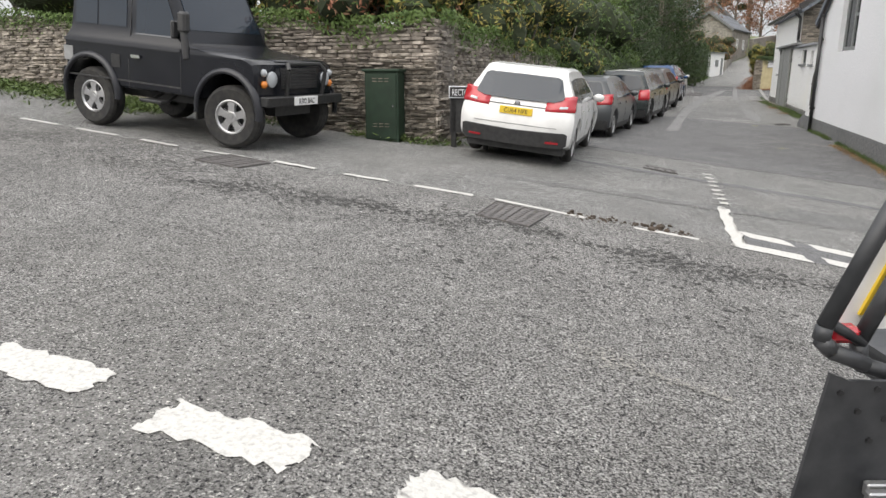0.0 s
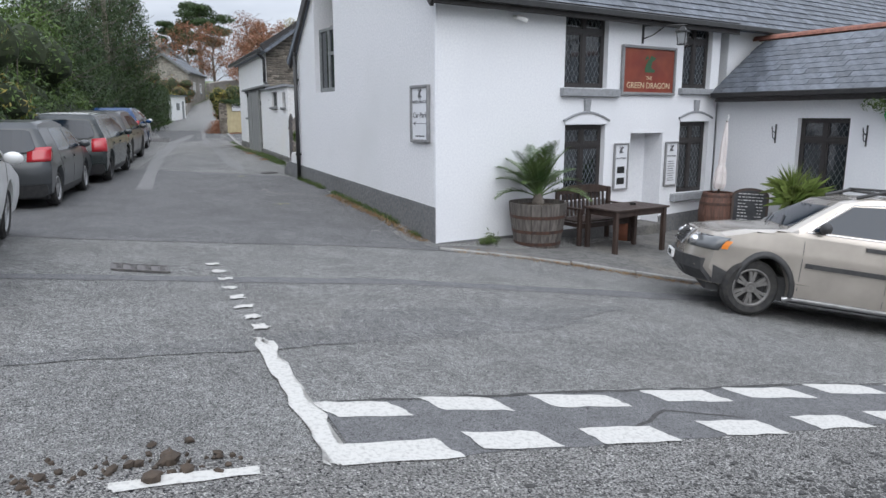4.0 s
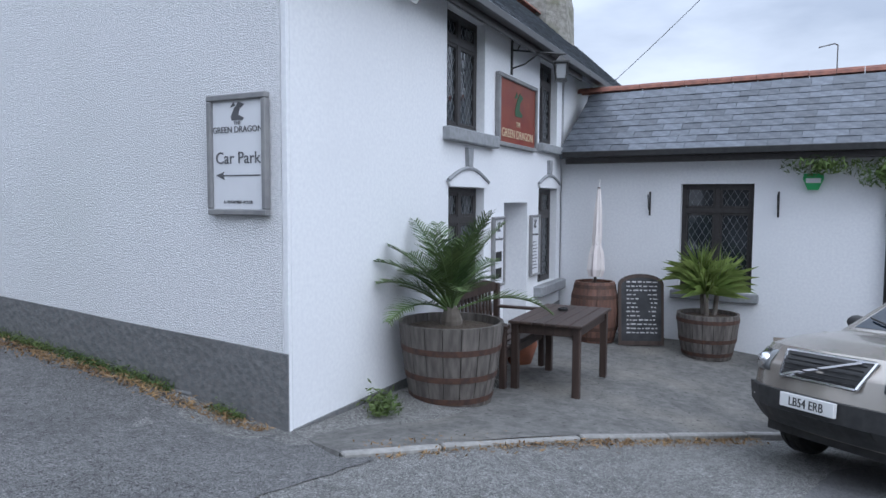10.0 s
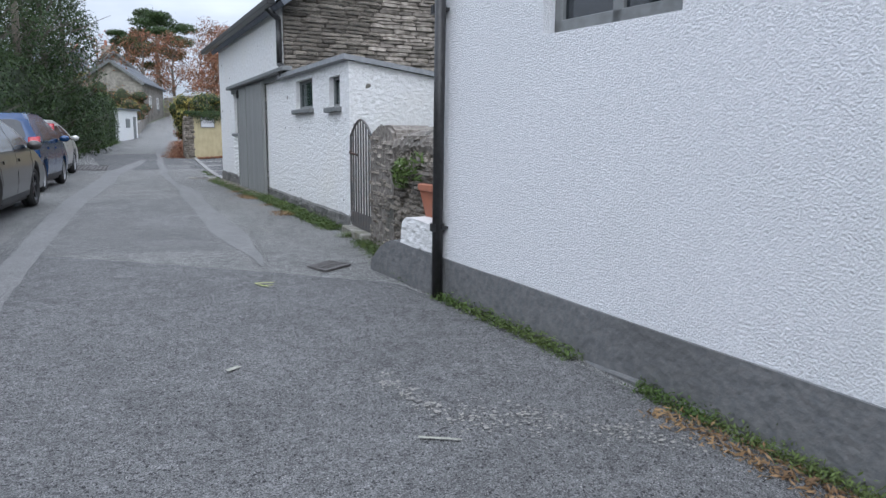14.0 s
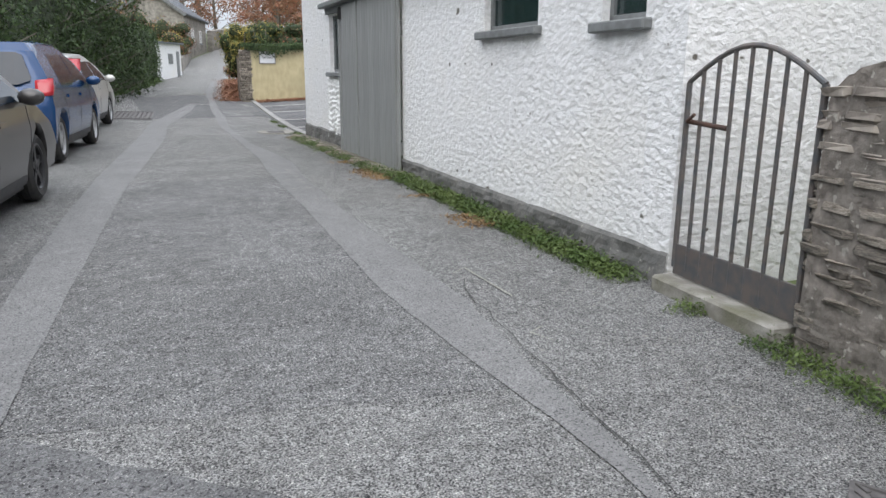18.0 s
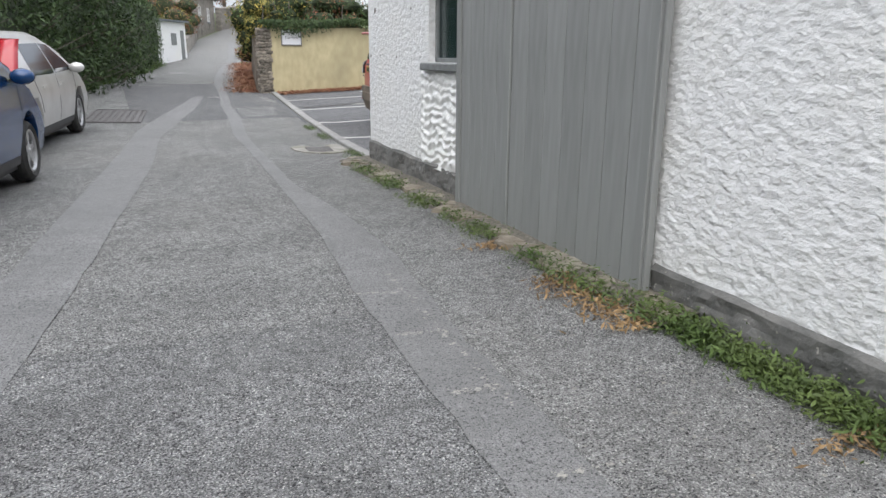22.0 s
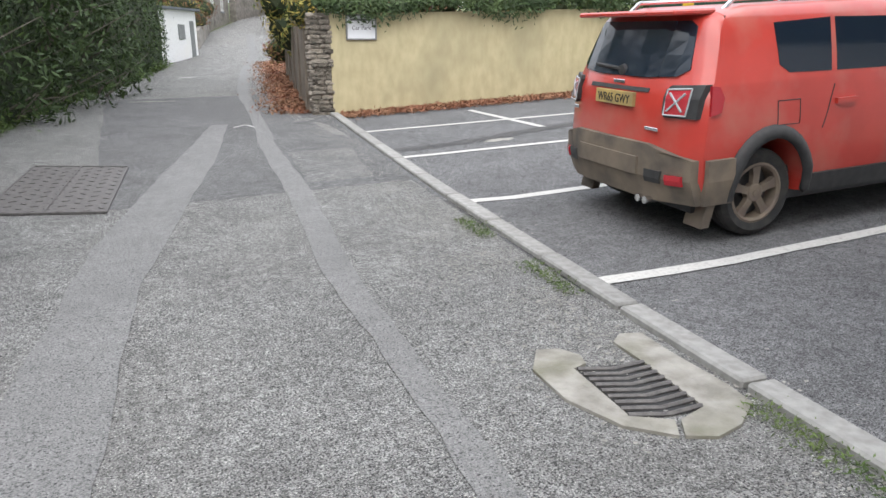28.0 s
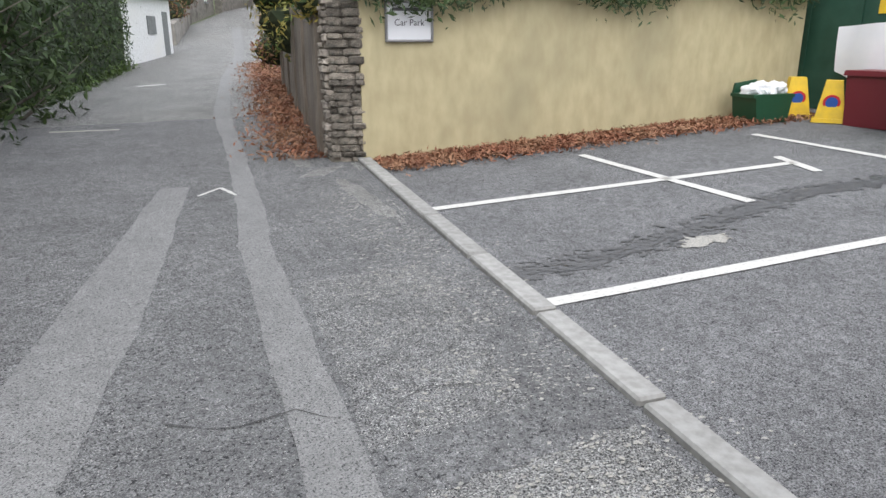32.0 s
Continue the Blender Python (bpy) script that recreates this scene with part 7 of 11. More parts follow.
# ---- the rear corner of a passing vehicle, built as a trailer standing in the road ----
tr = thing("vehicle_rear_corner", "black steel rear corner of a passing vehicle with lamp guard, built as a trailer", "trailer", Matrix.Translation((-0.44, 0.865, G(-0.44, 0.865) + 0.01)) @ Matrix.Rotation(radians(12), 4, "Z"))
TRAIL = mat("scratched_black_steel", (0.03, 0.032, 0.036), 0.45, (0.06, 0.062, 0.066), 9, 6, 0.2, 30, col3=(0.1, 0.1, 0.105), scale3=3.0, metal=0.3)
bm = BM()
slab(bm, [(-0.085, 0.4), (-0.03, 0.78), (0.02, 0.76), (0.8, 0.76), (0.8, 0.4)], -0.012, 0.0)
box(bm, 0.2, 0.8, 0.0, 0.45, 0.75, 0.765)
guard = part("mudguard", bm, TRAIL, tr, "black scratched mudguard plate")
for x, z in ((0.0, 0.73), (0.05, 0.68), (0.09, 0.74), (0.09, 0.6), (0.12, 0.66)):
    bm = BM()
    tube(bm, (x, -0.012, z), (x, -0.017, z), 0.008, n=8)
    part("rivet", bm, ALLOY_DARK, guard)
for pts, r in (([(0.22, 0, 1.62), (0.13, 0, 1.36), (-0.055, 0, 0.9), (-0.06, 0, 0.865), (-0.03, 0, 0.835), (0.06, 0, 0.8)], 0.021), ([(0.36, 0.05, 1.62), (0.16, 0.05, 1.08), (0.065, 0.05, 0.84), (0.075, 0.05, 0.78), (0.2, 0.05, 0.74)], 0.021), ([(0.055, 0, 1.16), (0.3, 0.04, 1.12)], 0.013), ([(-0.045, 0, 0.91), (0.07, 0.04, 0.84)], 0.013)):
    bm = BM()
    pipe(bm, pts, r, 10)
    part("lamp_guard_bar", bm, TRAIL, tr, smooth=True)
bm = BM()
slab(bm, [(0.02, 0.86), (0.16, 0.86), (0.3, 1.22), (0.14, 1.15)], 0.09, 0.13)
panel_ = part("back_panel", bm, WHITE_PAINT, tr, "white painted back panel")
bm = BM()
slab(bm, [(0.075, 0.9), (0.15, 0.9), (0.25, 1.16), (0.165, 1.13)], 0.08, 0.092)
pl_ = part("number_plate", bm, PLATE_Y, tr, "yellow number plate")
for z0 in (0.98, 1.06):
    bm = BM()
    slab(bm, [(0.13 + (z0 - 0.98) * 0.4, z0), (0.17 + (z0 - 0.98) * 0.4, z0), (0.195 + (z0 - 0.98) * 0.4, z0 + 0.05), (0.15 + (z0 - 0.98) * 0.4, z0 + 0.045)], 0.076, 0.08)
    part("plate_mark", bm, INK, pl_)
for x, z, w_ in ((0.145, 1.2, 0.06), (0.0, 0.865, 0.055)):
    bm = BM()
    box(bm, x - w_ * 0.4, x + w_, 0.02, 0.07, z - 0.022, z + 0.022, 0.012)
    part("tail_lamp", bm, LAMP_RED, tr, "red tail lamp")
for k in range(4):
    bm = BM()
    box(bm, 0.05 + 0.02 * k, 0.55, -0.12 + 0.04 * k, -0.095 + 0.04 * k, 0.45, 0.49, 0.004)
    part("step_rib", bm, ALLOY, tr, "ribbed aluminium step")
# Wheel and chassis are added out of view to carry the mudguard.
bm = BM()
lathe(bm, [(0.12, -0.09), (0.28, -0.09), (0.3, -0.06), (0.3, 0.06), (0.28, 0.09), (0.12, 0.09)], 28, "y", Matrix.Translation((0.5, 0.22, 0.3)))
wh = part("wheel", bm, RUBBER, tr, smooth=True)
bm = BM()
lathe(bm, [(0.02, -0.07), (0.12, -0.06), (0.125, 0.06), (0.0, 0.05)], 20, "y", Matrix.Translation((0.5, 0.22, 0.3)))
part("rim", bm, ALLOY, wh)
bm = BM()
box(bm, 0.3, 1.4, 0.02, 0.42, 0.6, 0.74, 0.01)
part("chassis", bm, TRAIL, tr)

# ---- forecourt of the pub ----
KERB_LINE = [(4.0, 11.3), (4.58, 10.92), (5.58, 10.31), (7.09, 9.33), (8.6, 8.0), (10.0, 6.65), (11.9, 5.35), (14.5, 4.9)]
WALL_LINE = [(4.36, 12.0), (6.2, 12.12), (8.4, 12.28), (10.95, 12.45), (10.94, 10.6), (10.88, 8.4), (12.6, 7.8), (15.5, 7.7)]
WALL_Z = [-0.92, -1.08, -1.16, -1.2, -1.24, -1.44, -1.72, -2.1]


def forecourt_z(i, t, n=8):
    k = np.array(KERB_LINE)
    a = (float(np.interp(i, range(8), k[:, 0])), float(np.interp(i, range(8), k[:, 1])))
    w = np.array(WALL_LINE)
    b = (float(np.interp(i, range(8), w[:, 0])), float(np.interp(i, range(8), w[:, 1])))
    za = G(*a) + 0.03 + 0.02 * min(1.0, i / 3)
    zb = float(np.interp(i, range(8), WALL_Z))
    x, y = a[0] + (b[0] - a[0]) * t, a[1] + (b[1] - a[1]) * t
    return x, y, za + (zb - za) * t


bm = BM()
rows = [[bm.verts.new(forecourt_z(i / 4, t / 8)) for t in range(9)] for i in range(29)]
for a, b in zip(rows, rows[1:]):
    for k in range(8):
        bm.faces.new((a[k], b[k], b[k + 1], a[k + 1]))
skirt = [bm.verts.new(v.co + Vector((-0.12, -0.02, -0.1))) for v in rows[0]]
for k in range(8):
    bm.faces.new((skirt[k], rows[0][k], rows[0][k + 1], skirt[k + 1]))
tagged(part("pavement", bm, PAVING), "worn grey concrete forecourt of the pub", "pavement", kind="structure")
kerb = thing("kerb_pub", "low concrete kerb along the pub forecourt", "kerb", kind="structure")
line = along(KERB_LINE, 0.9)
for (p, n), (q, _) in zip(line, line[1:]):
    d = q - p
    m = frame_at((p.x, p.y), (q.x, q.y))
    bm = BM()
    z0, z1 = G(p.x, p.y), G(q.x, q.y)
    t = min(1.0, max(0.0, (p.x - 4) / 3.1))
    hgt = 0.03 + 0.025 * t
    vs = box(bm, 0.004, d.xy.length - 0.004, -0.05, 0.02, -0.2, hgt, 0.012)
    ob = part("kerb_stone", bm, KERB, kerb)
    ob.matrix_basis = Matrix.Translation((p.x, p.y, z0 + 0.006)) @ m.to_3x3().to_4x4() @ Matrix.Rotation(-math.atan2(z1 - z0, d.xy.length), 4, "Y")


def fc_z(x, y):
    """Height of the forecourt near a point."""
    best = min(((forecourt_z(i / 10, t / 10)) for i in range(71) for t in range(11)), key=lambda p: (p[0] - x) ** 2 + (p[1] - y) ** 2)
    return best[2]


def stave_barrel(name, label, m, prof, hoops, staves=18, soil=True, category="planter", wood=BARREL):
    """A cask of staves with hoops; prof is (radius, height) from the foot."""
    root = thing(name, label, category, m)
    for i in range(staves):
        a0, a1 = 2 * math.pi * i / staves + 0.008, 2 * math.pi * (i + 1) / staves - 0.008
        bm = BM()
        rows = []
        for r, z in prof:
            rows.append([bm.verts.new((rr * math.cos(a), rr * math.sin(a), z)) for rr, a in ((r - 0.03, a0), (r, a0), (r + 0.003, (a0 + a1) / 2), (r, a1), (r - 0.03, a1))])
        for a, b in zip(rows, rows[1:]):
            for k in range(5):
                bm.faces.new((a[k], a[(k + 1) % 5], b[(k + 1) % 5], b[k]))
        bm.faces.new(rows[0][::-1])
        bm.faces.new(rows[-1])
        bmesh.ops.recalc_face_normals(bm, faces=bm.faces[:])
        part("stave", bm, wood, root)
    rr, zz = [p[0] for p in prof], [p[1] for p in prof]
    for h in hoops:
        bm = BM()
        w = 0.025
        ra, rb = float(np.interp(h - w, zz, rr)), float(np.interp(h + w, zz, rr))
        lathe(bm, [(ra - 0.01, h - w), (ra + 0.007, h - w), (rb + 0.007, h + w), (rb - 0.01, h + w)], 28)
        part("hoop", bm, RUST, root, smooth=False)
    if soil:
        bm = BM()
        lathe(bm, [(prof[-1][0] - 0.03, prof[-1][1] - 0.07), (prof[-1][0] * 0.5, prof[-1][1] - 0.04), (0.0, prof[-1][1] - 0.03)], 20)
        part("soil", bm, SOIL, root)
    return root


px, py = 5.95, 11.6
pz = fc_z(px, py)
stave_barrel("half_barrel_planter", "half oak barrel planter with rusty hoops, holding a palm", Matrix.Translation((px, py, pz)),
             [(0.35, 0.0), (0.4, 0.26), (0.44, 0.53), (0.46, 0.71)], (0.08, 0.27, 0.5))


def palm(m, label):
    root = thing("palm_plant", label, "plant", m)
    rng = random.Random(11)
    bm = BM()
    lathe(bm, [(0.09, -0.08), (0.1, 0.05), (0.06, 0.16), (0.0, 0.2)], 12)
    part("palm_stem", bm, BARK, root)
    for i in range(24):
        az = 2 * math.pi * i * 0.618 + rng.uniform(-0.2, 0.2)
        up = rng.uniform(0.75, 1.45) if i > 4 else rng.uniform(0.45, 0.8)
        ln = rng.uniform(0.68, 0.98)
        bm = BM()
        pts = []
        p, a = Vector((0, 0, 0.12)), up
        n = 16
        for k in range(n + 1):
            pts.append(p.copy())
            p = p + Vector((math.cos(a), 0, math.sin(a))) * ln / n
            a -= 0.035 + 0.012 * k * (1.5 - up) * 0.5
        rot = Matrix.Rotation(az, 3, "Z")
        for k in range(n):
            tube(bm, rot @ pts[k], rot @ pts[k + 1], 0.011 * (1 - k / n) + 0.003, n=4, caps=False)
            if k < 4:
                continue
            d = (pts[k + 1] - pts[k]).normalized()
            for half in (0.0, 0.5):
                base = pts[k].lerp(pts[k + 1], half)
                ll = 0.2 * math.sin(math.pi * min(1, (k + half) / n * 0.8 + 0.18)) + 0.05
                for s in (1, -1):
                    side = Vector((0, s, 0))
                    tip = base + (d * 0.62 + side * 0.8 + Vector((0, 0, 0.1 + rng.uniform(-0.1, 0.15)))) * ll
                    w = d * 0.0085
                    q = [bm.verts.new(rot @ v) for v in (base - w, base.lerp(tip, 0.5) - w + Vector((0, 0, 0.012)), tip, base.lerp(tip, 0.5) + w + Vector((0, 0, 0.012)), base + w)]
                    bm.faces.new(q)
        part("frond", bm, LEAF_PALM, root)
    return root


palm(Matrix.Translation((px, py, pz + 0.66)), "spiky green feather palm growing in the half barrel")


def bench_m(x, y, rot):
    return Matrix.Translation((x, y, fc_z(x, y))) @ Matrix.Rotation(radians(rot), 4, "Z")


bench = thing("bench", "dark stained slatted wooden bench against the pub wall", "bench", bench_m(7.25, 11.72, 4))
for i in range(5):
    bm = BM()
    box(bm, -0.62, 0.62, -0.28 + 0.11 * i, -0.19 + 0.11 * i, 0.41, 0.44, 0.005)
    part("seat_slat", bm, DARKWOOD, bench)
for i in range(12):
    bm = BM()
    x = -0.52 + 0.095 * i
    box(bm, x - 0.022, x + 0.022, 0.27, 0.29, 0.46, 0.84, 0.003, Matrix.Rotation(radians(-5), 4, "X"))
    part("back_slat", bm, DARKWOOD, bench)
bm = BM()
slab(bm, [(-0.6, 0.82), (0.6, 0.82), (0.6, 0.9), (0.3, 0.96), (-0.3, 0.96), (-0.6, 0.9)], 0.29, 0.33)
part("top_rail", bm, DARKWOOD, bench)
for s in (-1, 1):
    for y0, zt in ((-0.28, 0.62), (0.26, 0.9)):
        bm = BM()
        box(bm, s * 0.6 - 0.035, s * 0.6 + 0.035, y0, y0 + 0.06, 0, zt, 0.006)
        part("leg", bm, DARKWOOD, bench)
    bm = BM()
    box(bm, s * 0.6 - 0.04, s * 0.6 + 0.04, -0.3, 0.28, 0.62, 0.65, 0.006)
    part("arm_rest", bm, DARKWOOD, bench)
    bm = BM()
    box(bm, s * 0.6 - 0.02, s * 0.6 + 0.02, -0.24, 0.27, 0.34, 0.4)
    part("rail", bm, DARKWOOD, bench)
bm = BM()
box(bm, -0.6, 0.6, -0.27, -0.24, 0.32, 0.4)
part("apron", bm, DARKWOOD, bench)

legs = [(6.68, 10.75), (7.79, 10.85), (6.9, 11.35), (8.0, 11.4)]
tx, ty = sum(p[0] for p in legs) / 4, sum(p[1] for p in legs) / 4
table = thing("outdoor_table", "dark stained wooden table on the forecourt", "table", bench_m(tx, ty, 4))
for i in range(6):
    bm = BM()
    box(bm, -0.62, 0.62, -0.36 + 0.12 * i, -0.245 + 0.12 * i, 0.68, 0.71, 0.006)
    part("tabletop_board", bm, DARKWOOD, table)
for sx in (-1, 1):
    for sy in (-1, 1):
        bm = BM()
        box(bm, sx * 0.55 - 0.035, sx * 0.55 + 0.035, sy * 0.3 - 0.035, sy * 0.3 + 0.035, -0.03, 0.68, 0.006)
        part("leg", bm, DARKWOOD, table)
    bm = BM()
    box(bm, sx * 0.55 - 0.015, sx * 0.55 + 0.015, -0.27, 0.27, 0.59, 0.675)
    part("apron", bm, DARKWOOD, table)
    bm = BM()
    box(bm, -0.52, 0.52, sx * 0.3 - 0.015, sx * 0.3 + 0.015, 0.59, 0.675)
    part("apron", bm, DARKWOOD, table)
ash = thing("ashtray", "small dark ashtray on the table", "ashtray", table.matrix_basis @ Matrix.Translation((0.2, 0.05, 0.71)))
bm = BM()
lathe(bm, [(0.05, 0), (0.055, 0.03), (0.045, 0.03), (0.04, 0.008), (0, 0.008)], 16)
part("dish", bm, BLACK_METAL, ash)

kx, ky = 10.2, 11.65
kz = fc_z(kx, ky)
stave_barrel("oak_cask", "upright brown oak cask with dark hoops", Matrix.Translation((kx, ky, kz)), [(0.27, 0.0), (0.32, 0.2), (0.34, 0.42), (0.32, 0.64), (0.27, 0.84)], (0.06, 0.2, 0.64, 0.78), 16, False, "barrel",
             mat("cask_oak", (0.17, 0.085, 0.06), 0.7, (0.1, 0.055, 0.042), 6, 6, 0.2, 20, stretch=(5, 5, 0.6), rnd=0.2))
bm = BM()
lathe(bm, [(0.262, 0.8), (0.0, 0.8)], 20)
lid = tagged(placed(part("cask_lid", bm, WEATHERED), Matrix.Translation((kx, ky, kz))), "round wooden lid of the oak cask", "lid")
par = thing("parasol", "closed white parasol standing in the cask", "parasol", Matrix.Translation((kx, ky, kz + 0.8)) @ Matrix.Rotation(radians(4.5), 4, "Y"))
bm = BM()
tube(bm, (0, 0, 0), (0, 0, 1.36), 0.02)
part("pole", bm, DARKWOOD, par)
CLOTH = mat("parasol_cloth", (0.72, 0.68, 0.66), 0.9, (0.62, 0.56, 0.55), 4, 5, 0.3, 14, stretch=(6, 6, 0.6))
bm = BM()
n = 14
rows = []
for r, z in ((0.075, 0.1), (0.1, 0.2), (0.085, 0.42), (0.05, 0.56), (0.055, 0.66), (0.045, 1.0), (0.018, 1.34)):
    rows.append([bm.verts.new(((r * (1 + 0.28 * (k % 2))) * math.cos(2 * math.pi * k / n), (r * (1 + 0.28 * (k % 2))) * math.sin(2 * math.pi * k / n), z)) for k in range(n)])
for a, b in zip(rows, rows[1:]):
    for k in range(n):
        bm.faces.new((a[k], a[(k + 1) % n], b[(k + 1) % n], b[k]))
part("canopy", bm, CLOTH, par)
bm = BM()
pipe(bm, [(0, 0, 1.34), (0, 0, 1.4), (0.035, 0, 1.43), (0.0, 0, 1.47)], 0.008)
part("finial", bm, WHITE_PAINT, par)
bm = BM()
lathe(bm, [(0.06, 0.53), (0.064, 0.56), (0.06, 0.59)], 14)
part("tie_band", bm, CLOTH, par)

bd = thing("chalkboard", "black chalkboard with rounded top and white writing", "sign", Matrix.Translation((10.25, 11.0, fc_z(10.25, 11.0))) @ Matrix.Rotation(radians(-62), 4, "Z") @ Matrix.Rotation(radians(-6), 4, "X"))
bm = BM()
top = [(0.31 * math.cos(t), 0.86 + 0.14 * math.sin(t)) for t in np.linspace(0, math.pi, 13)]
slab(bm, [(-0.31, 0.02), (0.31, 0.02)] + top, -0.02, 0.02)
part("frame", bm, DARKWOOD, bd)
bm = BM()
top = [(0.27 * math.cos(t), 0.84 + 0.11 * math.sin(t)) for t in np.linspace(0, math.pi, 13)]
slab(bm, [(-0.27, 0.08), (0.27, 0.08)] + top, -0.026, -0.018)
board = part("slate_board", bm, mat("chalkboard_black", (0.02, 0.022, 0.025), 0.7, (0.05, 0.05, 0.055), 5, 6), bd)
CHALK = mat("chalk", (0.6, 0.6, 0.58), 0.9, (0.4, 0.4, 0.4), 40, 4)
rng = random.Random(5)
for i in range(13):
    bm = BM()
    z = 0.88 - 0.058 * i
    x = -0.2
    while x < 0.2:
        w = rng.uniform(0.02, 0.07)
        if not (2 < i < 9 and -0.06 < x < 0.08):
            box(bm, x, min(x + w, 0.22), -0.0285, -0.026, z, z + rng.uniform(0.012, 0.02))
        x += w + 0.02
    part("chalk_writing", bm, CHALK, board)

yx, yy = 10.3, 10.15
yz = fc_z(yx, yy)
stave_barrel("half_barrel_planter", "weathered half barrel planter with a yucca", Matrix.Translation((yx, yy, yz)), [(0.3, 0.0), (0.36, 0.25), (0.39, 0.5), (0.39, 0.58)], (0.07, 0.25, 0.5))


def yucca(m, label, heads):
    root = thing("yucca_plant", label, "plant", m)
    rng = random.Random(3)
    for hx, hy, hz in heads:
        bm = BM()
        tube(bm, (hx * 0.6, hy * 0.6, -0.1), (hx, hy, hz), 0.035, 0.03, 8)
        stem = part("stem", bm, BARK, root)
        bm = BM()
        for i in range(90):
            az, el = rng.uniform(0, 2 * math.pi), rng.uniform(0.0, 1.5)
            ln = rng.uniform(0.4, 0.6)
            d = Vector((math.cos(az) * math.cos(el), math.sin(az) * math.cos(el), math.sin(el)))
            side = d.cross(Vector((0, 0, 1)))
            side = (side.normalized() if side.length > 0.01 else Vector((1, 0, 0))) * 0.0085
            b = Vector((hx, hy, hz))
            mid_, tip = b + d * ln * 0.55 + Vector((0, 0, 0.02)), b + d * ln + Vector((0, 0, -0.09 * math.cos(el)))
            q = [bm.verts.new(v) for v in (b - side * 0.6, b + side * 0.6, mid_ + side, tip, mid_ - side)]
            bm.faces.new(q)
        part("leaf_head", bm, LEAF_YUCCA, stem)
    return root


yucca(Matrix.Translation((yx, yy, yz + 0.54)), "yellow-green spiky yucca in the half barrel", [(0.05, 0.1, 0.5), (-0.06, 0.02, 0.3), (0.12, -0.1, 0.4)])
bm = BM()
pot = thing("plant_pot", "round terracotta pot behind the bench", "pot", Matrix.Translation((8.05, 11.85, fc_z(8.05, 11.85))))
lathe(bm, [(0.13, 0), (0.2, 0.22), (0.19, 0.3), (0.21, 0.33), (0.18, 0.33), (0.17, 0.28), (0, 0.27)], 20)
part("pot_body", bm, TERRACOTTA, pot, smooth=True)
# wooden bench top glimpsed behind the car
pb = thing("picnic_bench", "pale wooden slatted bench beside the wing", "bench", bench_m(10.2, 8.85, 95))
for i in range(4):
    bm = BM()
    box(bm, -0.5, 0.5, -0.2 + 0.1 * i, -0.11 + 0.1 * i, 0.42, 0.45, 0.004)
    part("seat_slat", bm, WEATHERED, pb)
for s in (-1, 1):
    bm = BM()
    box(bm, s * 0.42 - 0.04, s * 0.42 + 0.04, -0.18, 0.18, 0, 0.42, 0.005)
    part("leg", bm, WEATHERED, pb)


# ---- signs and fittings on the pub ----
def framed(name, label, m, w, h, frame_mat, face_mat, fw=0.04, deep=0.05, category="sign"):
    root = thing(name, label, category, m)
    bm = BM()
    for x0, x1, z0, z1 in ((0, w, 0, fw), (0, w, h - fw, h), (0, fw, fw, h - fw), (w - fw, w, fw, h - fw)):
        box(bm, x0, x1, -deep, 0, z0, z1, 0.008)
    part("frame", bm, frame_mat, root)
    bm = BM()
    box(bm, fw, w - fw, -deep * 0.5, -0.005, fw, h - fw)
    face = part("panel", bm, face_mat, root)
    return root, face


def emblem(parent, x, z, s, m, y):
    """A small heraldic shape of plain wedges."""
    bm = BM()
    for poly in ([(-0.4, -0.5), (0.4, -0.5), (0.5, -0.38), (0.1, -0.2), (0.2, 0.1), (-0.15, 0.25), (-0.3, 0.0), (-0.45, -0.3)], [(0.05, 0.0), (0.55, 0.35), (0.1, 0.5), (-0.1, 0.2)], [(-0.5, 0.2), (-0.1, 0.3), (-0.25, 0.5)]):
        slab(bm, [(x + u * s, z + v * s) for u, v in poly], y - 0.003, y)
    part("emblem", bm, m, parent)


SIGN_WHITE = mat("sign_white", (0.72, 0.73, 0.76), 0.5, (0.68, 0.69, 0.72), 4, 4)
SIGN_RED = mat("sign_red_panel", (0.17, 0.035, 0.024), 0.5, (0.24, 0.06, 0.03), 3, 5, col3=(0.2, 0.03, 0.02), scale3=2.0)
SIGN_CREAM = mat("sign_cream_letters", (0.62, 0.5, 0.34), 0.6)
EMBLEM_GREEN = mat("emblem_green", (0.04, 0.1, 0.05), 0.6)
GREY_INK = mat("grey_ink", (0.1, 0.1, 0.11), 0.6)
TIN = mat("grey_sign_frame", (0.2, 0.2, 0.21), 0.6, (0.26, 0.26, 0.26), 10, 4)
root, face = framed("car_park_sign", "grey framed white sign pointing to the car park", at(GABLE, 5.34, 0.63, -0.004), 0.57, 0.86, TIN, SIGN_WHITE, 0.045, 0.055)
emblem(face, 0.285, 0.74, 0.13, GREY_INK, -0.028)
text_mesh("THE", 0.035, GREY_INK, "sign_lettering", face, Matrix.Translation((0.285, -0.03, 0.645)))
text_mesh("GREEN DRAGON", 0.062, GREY_INK, "sign_lettering", face, Matrix.Translation((0.285, -0.03, 0.59)))
text_mesh("Car Park", 0.12, GREY_INK, "sign_lettering", face, Matrix.Translation((0.285, -0.03, 0.37)))
bm = BM()
slab(bm, [(0.07, 0.285), (0.155, 0.255), (0.14, 0.28), (0.5, 0.28), (0.5, 0.289), (0.14, 0.289), (0.155, 0.313)], -0.031, -0.028)
part("arrow", bm, GREY_INK, face)
text_mesh("A HEAVITREE HOUSE", 0.03, GREY_INK, "sign_lettering", face, Matrix.Translation((0.285, -0.03, 0.085)))
